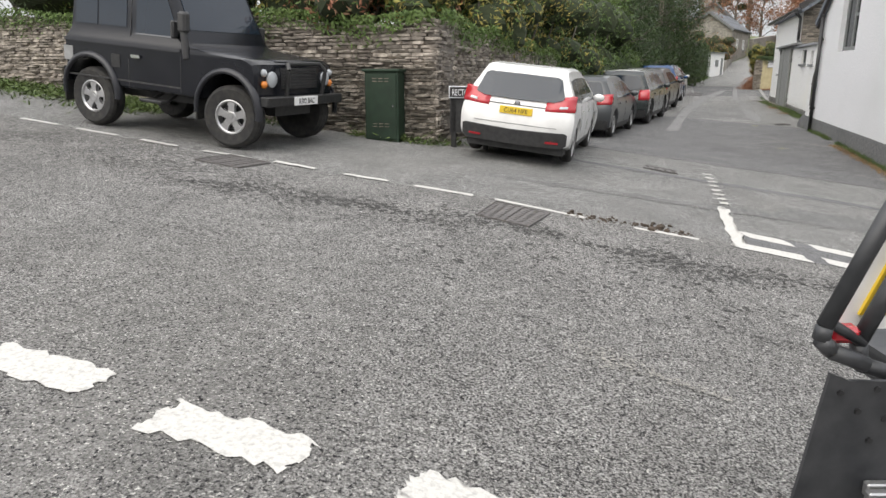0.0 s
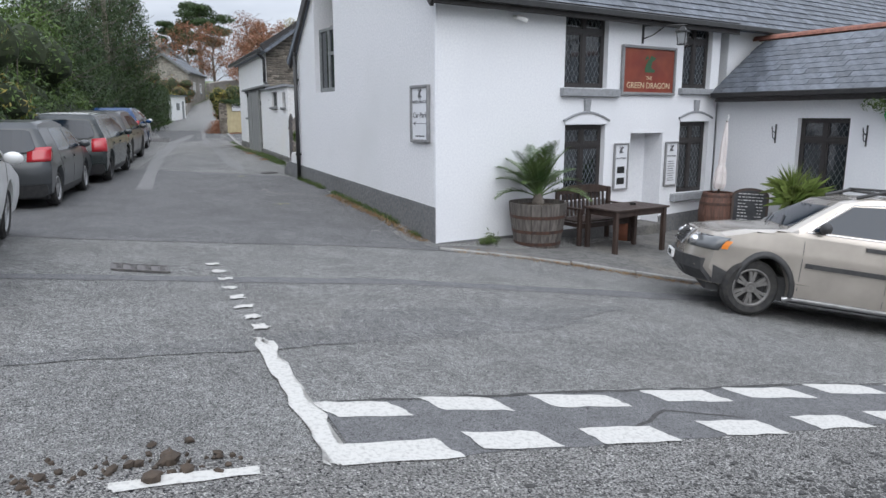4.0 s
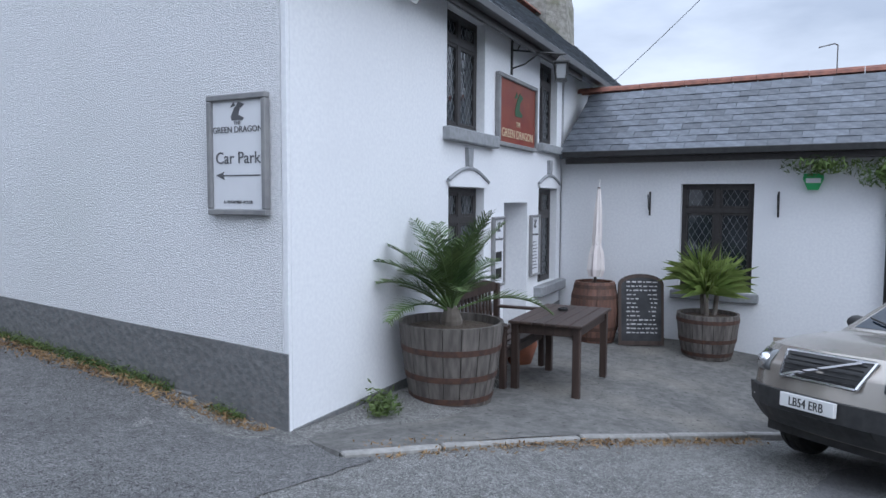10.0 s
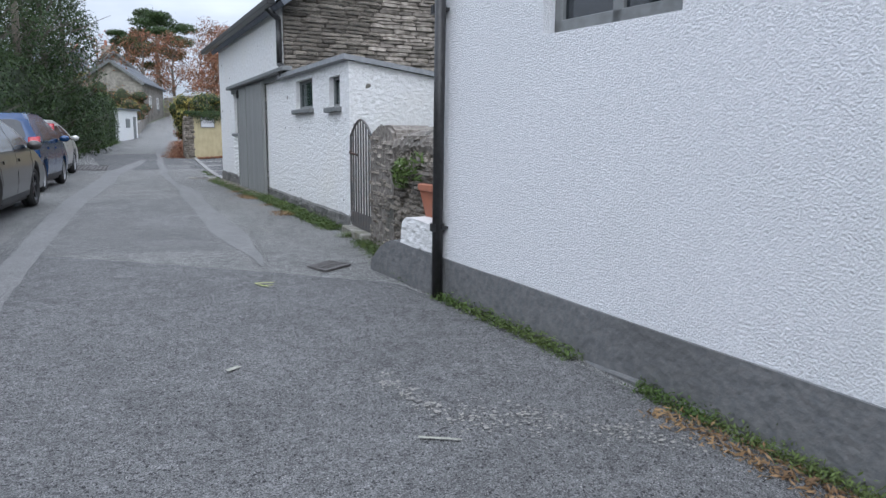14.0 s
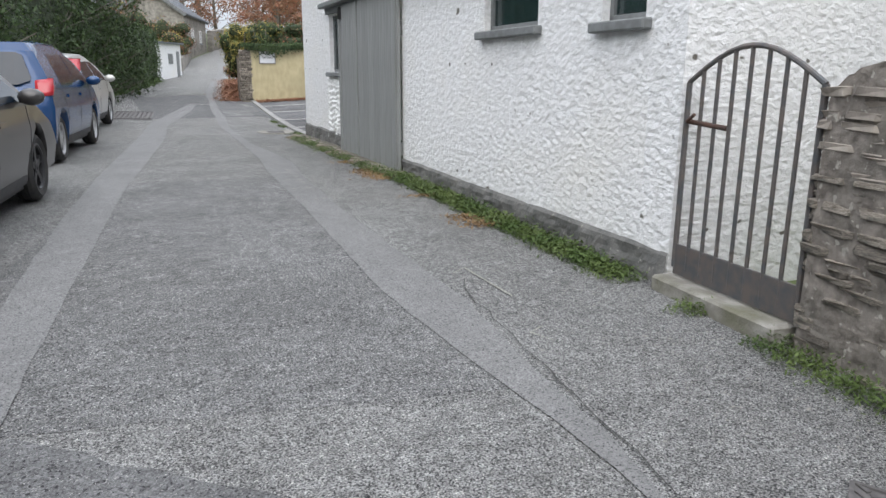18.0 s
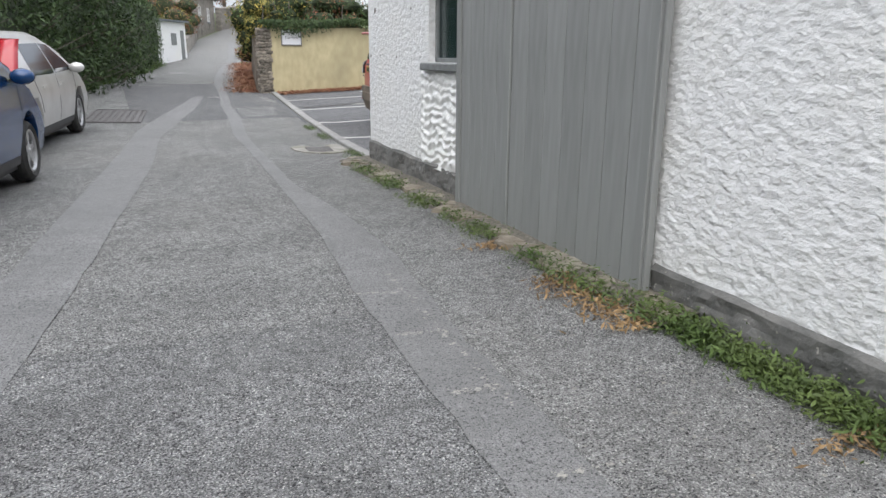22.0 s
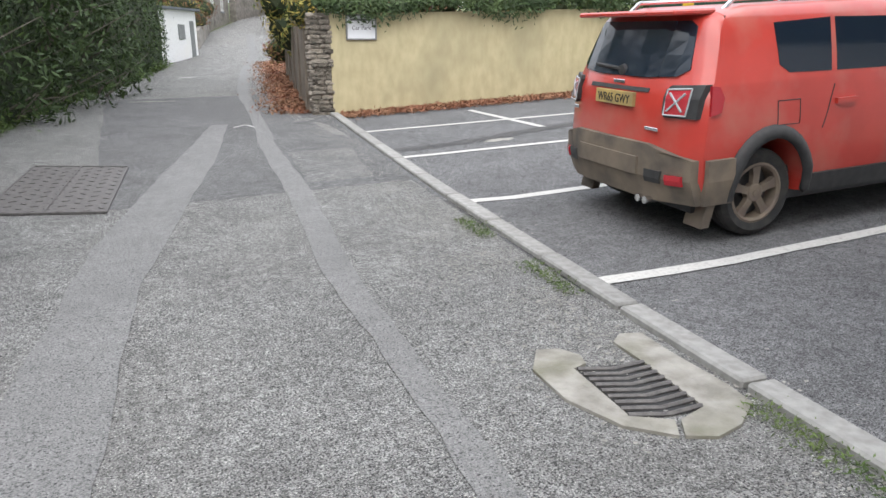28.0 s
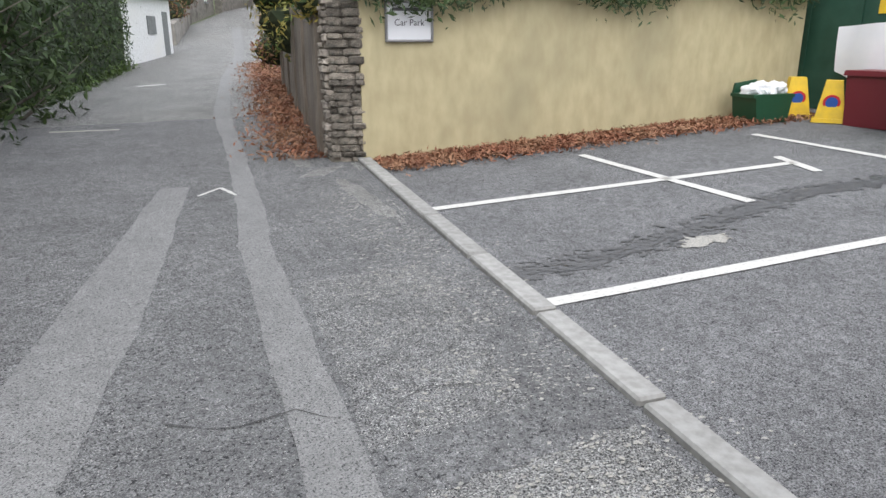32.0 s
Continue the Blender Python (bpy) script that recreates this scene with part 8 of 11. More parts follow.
root, face = framed("pub_name_board", "red painted pub name board in a grey frame", at(FRONT, 3.83, 1.4, -0.004), 1.43, 0.86, TIN, SIGN_RED, 0.05, 0.06)
emblem(face, 0.72, 0.55, 0.3, EMBLEM_GREEN, -0.033)
text_mesh("THE", 0.09, SIGN_CREAM, "sign_lettering", face, Matrix.Translation((0.715, -0.033, 0.27)))
text_mesh("GREEN DRAGON", 0.15, SIGN_CREAM, "sign_lettering", face, Matrix.Translation((0.715, -0.033, 0.12)))
for s0, dark in ((3.74, True), (5.12, False)):
    root, face = framed("menu_case", "grey framed white notice beside the pub door", at(FRONT, s0, -0.29, -0.004), 0.37, 0.84, TIN, SIGN_WHITE, 0.03, 0.05)
    emblem(face, 0.185, 0.72, 0.12, GREY_INK, -0.026)
    text_mesh("Green Dragon", 0.045, GREY_INK, "sign_lettering", face, Matrix.Translation((0.185, -0.028, 0.56)))
    bm = BM()
    if dark:
        box(bm, 0.09, 0.28, -0.029, -0.026, 0.3, 0.42)
        box(bm, 0.09, 0.28, -0.029, -0.026, 0.1, 0.22)
    else:
        for i in range(9):
            box(bm, 0.09, 0.28 - 0.02 * (i % 3), -0.029, -0.026, 0.1 + 0.045 * i, 0.112 + 0.045 * i)
    part("notice_print", bm, INK if dark else GREY_INK, face)

lan = thing("wall_lantern", "black iron lantern on a scrolled wall bracket", "lantern", at(FRONT, 4.36, 2.5))
bm = BM()
box(bm, -0.02, 0.02, -0.02, 0.0, -0.2, 0.22)
tube(bm, (0, -0.02, 0.1), (0.5, -0.55, 0.1), 0.012)
pipe(bm, [(0, -0.02, -0.12), (0.12, -0.13, -0.06), (0.22, -0.24, 0.05), (0.26, -0.29, 0.1)], 0.01)
pipe(bm, [(0.05, -0.06, 0.1), (0.07, -0.09, 0.17), (0.13, -0.15, 0.18), (0.16, -0.18, 0.1)], 0.008)
part("bracket", bm, BLACK_METAL, lan)
bm = BM()
c = Matrix.Translation((0.46, -0.5, 0)) @ Matrix.Rotation(radians(20), 4, "Z")
for sx in (-1, 1):
    for sy in (-1, 1):
        tube(bm, c @ Vector((sx * 0.06, sy * 0.06, -0.22)), c @ Vector((sx * 0.08, sy * 0.08, -0.02)), 0.01, n=5)
box(bm, -0.075, 0.075, -0.075, 0.075, -0.24, -0.22, 0, c)
box(bm, -0.1, 0.1, -0.1, 0.1, -0.02, 0.0, 0, c)
lathe(bm, [(0.1, 0.0), (0.04, 0.07), (0.0, 0.1)], 4, m=c @ Matrix.Rotation(radians(45), 4, "Z"))
part("lantern_cage", bm, BLACK_METAL, lan)
bm = BM()
box(bm, -0.06, 0.06, -0.06, 0.06, -0.21, -0.03, 0, c)
part("lantern_glass", bm, glass_mat("lantern_glass_pane", (0.25, 0.26, 0.27), 0.1), lan)
cctv = thing("security_camera", "small white security camera high on the pub wall", "camera", at(FRONT, 1.42, 2.52))
bm = BM()
tube(bm, (0, 0, 0.02), (0.02, -0.08, 0.0), 0.03, n=12)
part("mount", bm, WHITE_PAINT, cctv)
bm = BM()
tube(bm, (0.0, -0.08, 0.02), (0.12, -0.18, -0.05), 0.035, n=14)
part("camera_body", bm, WHITE_PAINT, cctv)
for s in (1.37, 3.06):
    br = thing("wall_bracket", "black wrought iron hanging bracket on the wing wall", "bracket", at(WING, s, 0.72))
    bm = BM()
    box(bm, -0.012, 0.012, -0.012, 0, -0.18, 0.16)
    pipe(bm, [(0, -0.01, 0.0), (0.0, -0.1, 0.04), (0.0, -0.12, 0.12)], 0.009)
    pipe(bm, [(0, -0.01, -0.12), (0.0, -0.08, -0.08), (0.0, -0.1, 0.02)], 0.008)
    part("iron_hook", bm, BLACK_METAL, br)
al = thing("alarm_box", "green and white alarm box under the wing eave", "alarm", at(WING, 3.46, 1.0))
bm = BM()
slab(bm, [(-0.11, 0.11), (0.11, 0.11), (0.12, 0.04), (0.06, -0.1), (-0.06, -0.1), (-0.12, 0.04)], -0.07, 0.0)
part("housing", bm, mat("alarm_green", (0.03, 0.35, 0.1), 0.4), al)
bm = BM()
box(bm, -0.085, 0.085, -0.074, -0.07, -0.01, 0.05)
part("label_band", bm, SIGN_WHITE, al)


def chimney(name, x, y, z0, z1, w, label, pots=1, m=CONCRETE, taper=0.75):
    root = thing(name, label, "chimney", Matrix.Translation((x, y, 0)))
    bm = BM()
    lathe(bm, [(w, z0), (w * 0.95, z0 + (z1 - z0) * 0.6), (w * taper, z1 - 0.25), (w * taper, z1 - 0.16), (w * taper * 1.12, z1 - 0.14), (w * taper * 1.12, z1 - 0.06), (w * taper * 0.8, z1)], 8, m=Matrix.Rotation(radians(22.5), 4, "Z"))
    part("chimney_shaft", bm, m, root)
    for i in range(pots):
        bm = BM()
        lathe(bm, [(0.15, z1 - 0.02), (0.13, z1 + 0.2), (0.16, z1 + 0.24), (0.14, z1 + 0.5), (0.17, z1 + 0.55), (0.12, z1 + 0.55)], 14, m=Matrix.Translation((0.3 * (i - (pots - 1) / 2), 0, 0)))
        part("chimney_pot", bm, TERRACOTTA, root)
    return root


LIME = mat("lime_rendered_stone", (0.4, 0.4, 0.4), 0.9, (0.3, 0.3, 0.3), 6, 6, 0.4, 20)
chimney("chimney", 19.3, 16.05, 4.6, 7.0, 0.8, "weathered grey tapered chimney stack on the pub roof", 1)
chimney("chimney", 13.6, 15.55, 4.6, 7.4, 0.8, "broad grey chimney stack on the pub roof", 1, LIME, 0.7)
# weather vane on the wing gable
vane = thing("weather_vane", "black iron weather vane above the wing gable", "weather vane", Matrix.Translation((12.12, 7.66, 0)))
bm = BM()
tube(bm, (0, 0.0, 1.8), (0, -0.02, 3.05), 0.02)
pipe(bm, [(0.0, 0.1, 2.1), (0, 0.0, 2.1)], 0.02)
for a, b in (((-0.2, 0, 2.95), (0.2, 0, 2.95)), ((0, -0.2, 2.95), (0, 0.2, 2.95))):
    tube(bm, a, b, 0.012)
bmesh.ops.create_icosphere(bm, subdivisions=1, radius=0.06, matrix=Matrix.Translation((0, 0, 2.82)))
for c_ in ((-0.22, 0, 2.95), (0.22, 0, 2.95), (0, -0.22, 2.95), (0, 0.22, 2.95)):
    box(bm, c_[0] - 0.03, c_[0] + 0.03, c_[1] - 0.03, c_[1] + 0.03, c_[2] - 0.05, c_[2] + 0.05)
part("vane_iron", bm, BLACK_METAL, vane)

# ---- street things ----
def gz(x, y, up=0.0):
    return Matrix.Translation((x, y, G(x, y) + up))


cab = thing("utility_cabinet", "dark green metal roadside cabinet against the stone wall", "cabinet", Matrix.Translation((-3.99, 8.74, G(-3.99, 8.74))) @ Matrix.Rotation(radians(-6), 4, "Z") @ Matrix.Diagonal((0.9, 1, 0.97, 1)))
GREEN = mat("cabinet_green", (0.009, 0.024, 0.012), 0.65, (0.014, 0.034, 0.018), 6, 5, 0.1, 30)
bm = BM()
box(bm, -0.28, 0.28, -0.05, 0.2, -0.05, 0.98, 0.01)
part("body", bm, GREEN, cab)
bm = BM()
box(bm, -0.31, 0.31, -0.08, 0.22, 0.98, 1.02, 0.01)
part("lid", bm, GREEN, cab)
bm = BM()
box(bm, -0.25, 0.25, -0.066, -0.05, 0.03, 0.95, 0.004)
cd = part("door", bm, GREEN, cab)
for z in (0.2, 0.84):
    for i in range(3):
        for k in range(2):
            bm = BM()
            box(bm, -0.14 + 0.1 * i, -0.07 + 0.1 * i, -0.072, -0.066, z + 0.04 * k, z + 0.012 + 0.04 * k)
            part("vent_slot", bm, WEATHERED, cd)
bm = BM()
tube(bm, (0.2, -0.066, 0.5), (0.2, -0.08, 0.5), 0.015)
part("lock", bm, CHROME, cd)

np_ = thing("street_nameplate", "black and white street nameplate on posts reading RECTORY LANE", "sign", Matrix.Translation((-3.02, 8.72, G(-3.0, 8.7))) @ Matrix.Rotation(radians(4), 4, "Z"))
for x in (0.05, 0.5):
    bm = BM()
    box(bm, x - 0.035, x + 0.035, 0, 0.06, -0.1, 0.82, 0.005)
    part("post", bm, BLACK_METAL, np_)
bm = BM()
box(bm, 0.0, 0.55, 0.0, 0.03, 0.2, 0.68)
part("backing_board", bm, BLACK_METAL, np_)
bm = BM()
box(bm, -0.015, 0.57, -0.02, 0.0, 0.67, 0.83, 0.004)
npp = part("plate", bm, SIGN_WHITE, np_)
bm = BM()
box(bm, -0.003, 0.558, -0.024, -0.02, 0.682, 0.818)
part("plate_face", bm, INK, npp)
text_mesh("RECTORY LANE", 0.12, SIGN_WHITE, "plate_lettering", npp, Matrix.Translation((0.278, -0.0255, 0.705)) @ Matrix.Diagonal((0.58, 1, 1, 1)))
bm = BM()
box(bm, -0.02, 0.575, -0.021, 0.0, 0.655, 0.664)
part("plate_rim", bm, BLACK_METAL, npp)


# manholes and gullies
IRON = mat("cast_iron_cover", (0.1, 0.095, 0.095), 0.6, (0.16, 0.15, 0.145), 30, 5, 0.3, 50, metal=0.3)


def iron_cover(name, label, corners, ribs, up=0.014, frame=True, cuts=2):
    """A cover flush with the road, with raised ribs."""
    a, b, c, d = [Vector((*p, 0)) for p in corners]
    root = thing(name, label, "manhole")
    bm = BM()
    patch_poly(bm, corners, up, 0, 2)
    part("plate", bm, IRON, root)
    bm = BM()
    for i in range(ribs):
        for k in range(ribs + 2):
            u, v = (i + 0.5) / ribs, (k + 0.5 + 0.25 * (-1) ** i) / (ribs + 2)
            q = a.lerp(b, u).lerp(d.lerp(c, u), v)
            e = (b - a).normalized()
            box(bm, -0.03, 0.03, -0.008, 0.008, 0, 0.006, 0, Matrix.Translation((q.x, q.y, G(q.x, q.y) + up)) @ Matrix.Rotation(math.atan2(e.y, e.x) + (0.6 if i % 2 else -0.6), 4, "Z"))
    part("raised_pattern", bm, IRON, root)
    if frame:
        bm = BM()
        for p, q in ((a, b), (b, c), (c, d), (d, a), (a.lerp(b, 0.5), d.lerp(c, 0.5))):
            n = 4
            for i in range(n):
                s, t = p.lerp(q, i / n), p.lerp(q, (i + 1) / n)
                tube(bm, (s.x, s.y, G(s.x, s.y) + up), (t.x, t.y, G(t.x, t.y) + up), 0.011, n=4)
        part("frame", bm, IRON, root)
    return root


iron_cover("manhole_cover", "iron double manhole cover in the main road", [(-2.0, 4.82), (-1.55, 4.75), (-1.42, 5.36), (-1.92, 5.45)], 7)
iron_cover("manhole_cover", "iron manhole cover with raised pattern beside the verge", [(-5.25, 5.9), (-4.65, 5.72), (-4.5, 6.15), (-5.1, 6.4)], 7)
iron_cover("manhole_cover", "square iron cover in the lane", [(3.675, 19.537), (3.747, 19.28), (4.06, 19.45), (3.951, 19.689)], 5)
iron_cover("manhole_cover", "row of iron covers in the lane", [(3.2, 36.85), (4.1, 36.5), (4.42, 38.4), (3.55, 38.85)], 9)
iron_cover("drain_cover", "small iron drain cover in the lane", [(-0.35, 9.25), (0.1, 9.2), (0.12, 9.45), (-0.33, 9.5)], 4)

# gully grate with broken concrete surround
gl = thing("gully_grate", "iron gully grate in a broken concrete surround", "drain")
bm = BM()
for poly in ([(5.7, 31.93), (5.57, 32.08), (5.51, 32.34), (5.55, 32.62), (5.68, 32.78), (5.78, 32.74), (5.82, 32.64), (5.79, 32.56), (5.71, 32.54), (5.64, 32.12), (5.77, 32.02)],
             [(5.72, 31.92), (5.82, 31.86), (5.96, 31.88), (6.13, 31.97), (6.17, 32.12), (6.2, 32.45), (6.24, 32.7), (6.14, 32.74), (6.05, 32.68), (6.02, 32.45), (5.94, 32.04), (5.79, 32.01)]):
    vs = [bm.verts.new((x, y, G(x, y) + 0.014)) for x, y in poly]
    lo = [bm.verts.new((x, y, G(x, y) - 0.05)) for x, y in poly]
    bmesh.ops.triangulate(bm, faces=[bm.faces.new(vs)])
    for i in range(len(vs)):
        bm.faces.new((vs[i], lo[i], lo[(i + 1) % len(vs)], vs[(i + 1) % len(vs)]))
bmesh.ops.recalc_face_normals(bm, faces=bm.faces[:])
part("surround", bm, CONCRETE, gl)
for i in range(9):
    bm = BM()
    y = 32.07 + 0.05 * i
    x = 5.64 + 0.01 * i
    pipe(bm, [(x, y + 0.06, G(x, y) + 0.012), (x + 0.15, y + 0.0, G(x + 0.15, y) + 0.004), (x + 0.3, y - 0.02, G(x + 0.3, y) + 0.012)], 0.011, 6)
    part("grate_bar", bm, IRON, gl)
# Flat black patch: the shade below the bars, painted on the ground.
bm = BM()
patch_poly(bm, [(5.64, 32.1), (5.94, 32.02), (6.02, 32.46), (5.71, 32.55)], 0.005, 0, 2)
part("dark_pit", bm, INK, gl)

# clods of mud on the edge line
rng = random.Random(21)
mud = thing("mud_clods", "scattered dark clods of mud on the road", "mud", kind="stuff")
MUD = mat("mud", (0.045, 0.035, 0.027), 0.95, (0.08, 0.06, 0.045), 20, 5, 0.8, 40)
bm = BM()
for i in range(90):
    t = rng.random()
    x, y = -1.25 + 1.15 * t + rng.gauss(0, 0.05), 5.5 + 0.12 * t + rng.gauss(0, 0.07)
    r = rng.uniform(0.006, 0.024) * (1.8 if abs(t - 0.72) < 0.04 else 1)
    s = len(bm.verts)
    bmesh.ops.create_icosphere(bm, subdivisions=1, radius=r, matrix=Matrix.Translation((x, y, G(x, y) + r * 0.5)) @ Matrix.Diagonal((1, 1, 0.7, 1)))
for v in bm.verts:
    v.co += Vector((rng.uniform(-1, 1), rng.uniform(-1, 1), rng.uniform(-1, 1))) * 0.006
ob = part("clods", bm, MUD, mud)


# ---- stonework ----
def stone_mesh(rng, w, h, d):
    """A rough flat stone about its middle, its face to -y."""
    bm = BM()
    vs = box(bm, -w / 2, w / 2, 0, d, -h / 2, h / 2)
    bmesh.ops.bevel(bm, geom=bm.edges[:], offset=min(h, w) * 0.16, segments=1, affect="EDGES")
    for v in bm.verts:
        v.co += Vector((rng.uniform(-0.06, 0.06) * w * 0.5, rng.uniform(-0.12, 0.12) * d, rng.uniform(-0.1, 0.1) * h))
    return bm


def stone_wall(root, m, length, z0, ztop, rng, course=(0.05, 0.09), wide=(0.16, 0.42), singles=None, holes=(), material=STONE, far=STONE_I, proud=0.03, kinds=10):
    """Lays rough stones in courses over a wall's face: those within singles (s0, s1) as pieces, the rest joined."""
    meshes = [mesh_of(stone_mesh(rng, 1.0, 1.0, 1.0), material, "stone") for _ in range(kinds)]
    verts, faces = [], []
    z = z0
    count = 0
    while True:
        h = rng.uniform(*course)
        s = rng.uniform(-0.1, 0.0)
        while s < length:
            w = rng.uniform(*wide)
            a, b = max(0.0, s), min(length, s + w)
            s += w + 0.008
            c = (a + b) / 2
            if b - a < 0.05 or z + h > ztop(c) or any(q[0] < c < q[1] and q[2] < z + h / 2 < q[3] for q in holes):
                continue
            out = rng.uniform(-proud, proud * 0.4)
            mm = Matrix.Translation((c, out - 0.02, z + h / 2)) @ Matrix.Rotation(rng.uniform(-0.04, 0.04), 4, "Y") @ Matrix.Diagonal((b - a, 0.12, h * 0.94, 1))
            me = rng.choice(meshes)
            if singles and singles[0] < c < singles[1] and count < 300:
                shared("stone", me, root, m @ mm)
                count += 1
            else:
                k = len(verts)
                mt = m @ mm
                verts += [mt @ v.co for v in me.vertices]
                faces += [[k + i for i in p.vertices] for p in me.polygons]
        z += h
        if z > max(ztop(length * i / 20) for i in range(21)):
            break
    if faces:
        me = bpy.data.meshes.new("stonework")
        me.from_pydata([tuple(v) for v in verts], [], faces)
        me.materials.append(far)
        ob = new("stonework", me)
        ob.parent = root
        ob["kind"] = "stuff"


rng = random.Random(77)
# corner wall of the bank
FACE1 = frame_at((-12.5, 11.0), (-3.25, 8.86))
L1 = math.hypot(9.25, 2.14)
top1 = lambda s: 2.05 - 0.035 * s + 0.05 * math.sin(s * 2.1)  # noqa: E731
core = struct("wall_bank_main", wall_bm(L1, -0.3, lambda s: top1(s) - 0.05, 0.6, [], step=0.5), MORTAR, FACE1 @ Matrix.Translation((0, 0.02, 0)), "rough slate stone retaining wall beside the main road")
stone_wall(core, Matrix.Translation((0, -0.02, 0)), L1, -0.1, top1, rng, (0.028, 0.062), (0.08, 0.3), singles=(7.4, 9.5), proud=0.045)
FACE2 = frame_at((-3.25, 8.86), (-2.0, 16.5))
top2 = lambda s: 1.75 - 0.05 * s + 0.06 * math.sin(s * 3)  # noqa: E731
core = struct("wall_bank_lane", wall_bm(7.5, -0.6, lambda s: top2(s) - 0.05, 0.6, [], step=0.5), MORTAR, FACE2 @ Matrix.Translation((0.2, 0.02, 0)), "slate stone wall turning up the lane")
stone_wall(core, Matrix.Translation((-0.2, -0.02, 0)), 7.7, -0.45, top2, rng, (0.028, 0.062), (0.08, 0.3), proud=0.045)
# stone end of the tall shed
core = thing("wall_shed_stone", "courses of flat slate stone on the shed end wall", "wall", STONE_END, kind="structure")
stone_wall(core, Matrix(), 6.15, 1.75, lambda s: 3.1 + min(s, 3.0) * 0.75 - max(0, s - 3.0) * 0.75, rng, (0.045, 0.08), (0.16, 0.45), singles=(0.0, 1.6), holes=[(2.85, 3.9, 2.05, 3.35)])
# yard wall with the gate pier
YARD = frame_at((4.84, 20.5), (4.34, 18.1))
YL = math.hypot(0.5, 2.4)
ytop = lambda s: 0.9 + 0.03 * math.sin(s * 5)  # noqa: E731
core = struct("wall_yard", wall_bm(YL, -0.5, lambda s: ytop(s) - 0.1, 0.4, []), MORTAR, YARD @ Matrix.Translation((0, 0.03, 0)), "old slate stone yard wall beside the pub")
stone_wall(core, Matrix.Translation((0, -0.03, 0)), YL, -0.35, ytop, rng, (0.03, 0.055), (0.09, 0.26), singles=(0.0, 3.0), proud=0.035)
bm = BM()
rows = []
for i in range(31):
    u = 0.9 + (YL - 0.9) * i / 30
    row = []
    for y, z in ((-0.03, 0.74), (-0.05, 0.8), (-0.02, 0.87), (0.1, 0.93), (0.26, 0.97), (0.4, 0.95), (0.42, 0.7)):
        w = Vector((u * 6, y * 9, z * 9))
        row.append(bm.verts.new((u, y + 0.03 * noise.noise(w), z + 0.035 * noise.noise(w * 1.7) - 0.03 * math.exp(-(((u - 0.95) / 0.12) ** 2)))))
    rows.append(row)
for p, q in zip(rows, rows[1:]):
    for k in range(6):
        bm.faces.new((p[k], q[k], q[k + 1], p[k + 1]))
bm.faces.new(rows[0])
bm.faces.new(rows[-1][::-1])
bmesh.ops.recalc_face_normals(bm, faces=bm.faces[:])
PIER = mat("pebbly_grey_render", (0.12, 0.105, 0.09), 0.95, (0.28, 0.25, 0.22), 16, 6, 1.0, 22, col3=(0.07, 0.07, 0.06), scale3=2.0, chips=[((0.34, 0.32, 0.28), 24, 0.64, 0.68)])
coping = struct("trim_yard_coping", bm, PIER, YARD, "dark rough mortar capping on the yard wall", "coping")
me = stone_mesh(rng, 1.0, 1.0, 1.0)
cop = mesh_of(me, STONE, "coping_stone") if isinstance(me, bmesh.types.BMesh) else me
for i in range(22):
    u = 1.0 + (YL - 1.05) * (i + rng.uniform(0.1, 0.9)) / 22
    shared("coping_stone", cop, coping, Matrix.Translation((u, -0.03 + rng.uniform(-0.02, 0.02), 0.72 + rng.uniform(-0.05, 0.06))) @ Matrix.Rotation(rng.uniform(-0.5, 0.5), 4, "Y") @ Matrix.Diagonal((rng.uniform(0.035, 0.07), 0.12, rng.uniform(0.12, 0.2), 1)))
bm = BM()
pts = [(0.0, -0.5), (0.95, -0.5), (0.95, 0.82), (0.9, 0.94), (0.75, 1.0), (0.3, 1.0), (0.12, 0.96), (0.02, 0.86)]
slab(bm, pts, -0.035, 0.42)
bmesh.ops.bevel(bm, geom=bm.edges[:], offset=0.03, segments=2, affect="EDGES")
struct("trim_gate_pier", bm, PIER, YARD, "rough grey rendered gate pier with a rounded top", "pier")

# low plinth block with the white corner by the downpipe
bm = BM()
BLOCK = frame_at((4.2, 19.3), (4.2, 18.05))
slab(bm, [(0.0, -0.6), (1.2, -0.6), (1.2, -0.035), (0.62, -0.012), (0.45, -0.012), (0.32, -0.05), (0.18, -0.13), (0.06, -0.24)], -0.03, 0.3)
bmesh.ops.bevel(bm, geom=bm.edges[:], offset=0.015, segments=2, affect="EDGES")
struct("baseboard_low_block", bm, PLINTH, BLOCK, "low grey painted block at the wall foot", "plinth")
bm = BM()
slab(bm, [(0.61, -0.03), (1.18, -0.04), (1.18, 0.185), (1.0, 0.2), (0.81, 0.215), (0.7, 0.21), (0.64, 0.17)], -0.022, 0.36)
bmesh.ops.bevel(bm, geom=bm.edges[:], offset=0.006, segments=1, affect="EDGES")
struct("trim_white_block", bm, ROUGHCAST2, BLOCK, "broken white painted block under the planter", "block")
bx = thing("terracotta_trough", "square terracotta trough with a small plant", "planter", Matrix.Translation((4.3, 18.42, 0.19)) @ Matrix.Rotation(radians(-6), 4, "Z") @ Matrix.Scale(0.98, 4))
bm = BM()
slab(bm, [(0.05, 0), (0.45, 0), (0.5, 0.25), (0.53, 0.25), (0.53, 0.31), (-0.03, 0.31), (-0.03, 0.25), (0.0, 0.25)], -0.16, 0.16)
bmesh.ops.bevel(bm, geom=bm.edges[:], offset=0.008, segments=1, affect="EDGES")
part("trough", bm, TERRACOTTA, bx)
bm = BM()
box(bm, 0.02, 0.48, -0.14, 0.14, 0.3, 0.315)
part("soil", bm, SOIL, bx)

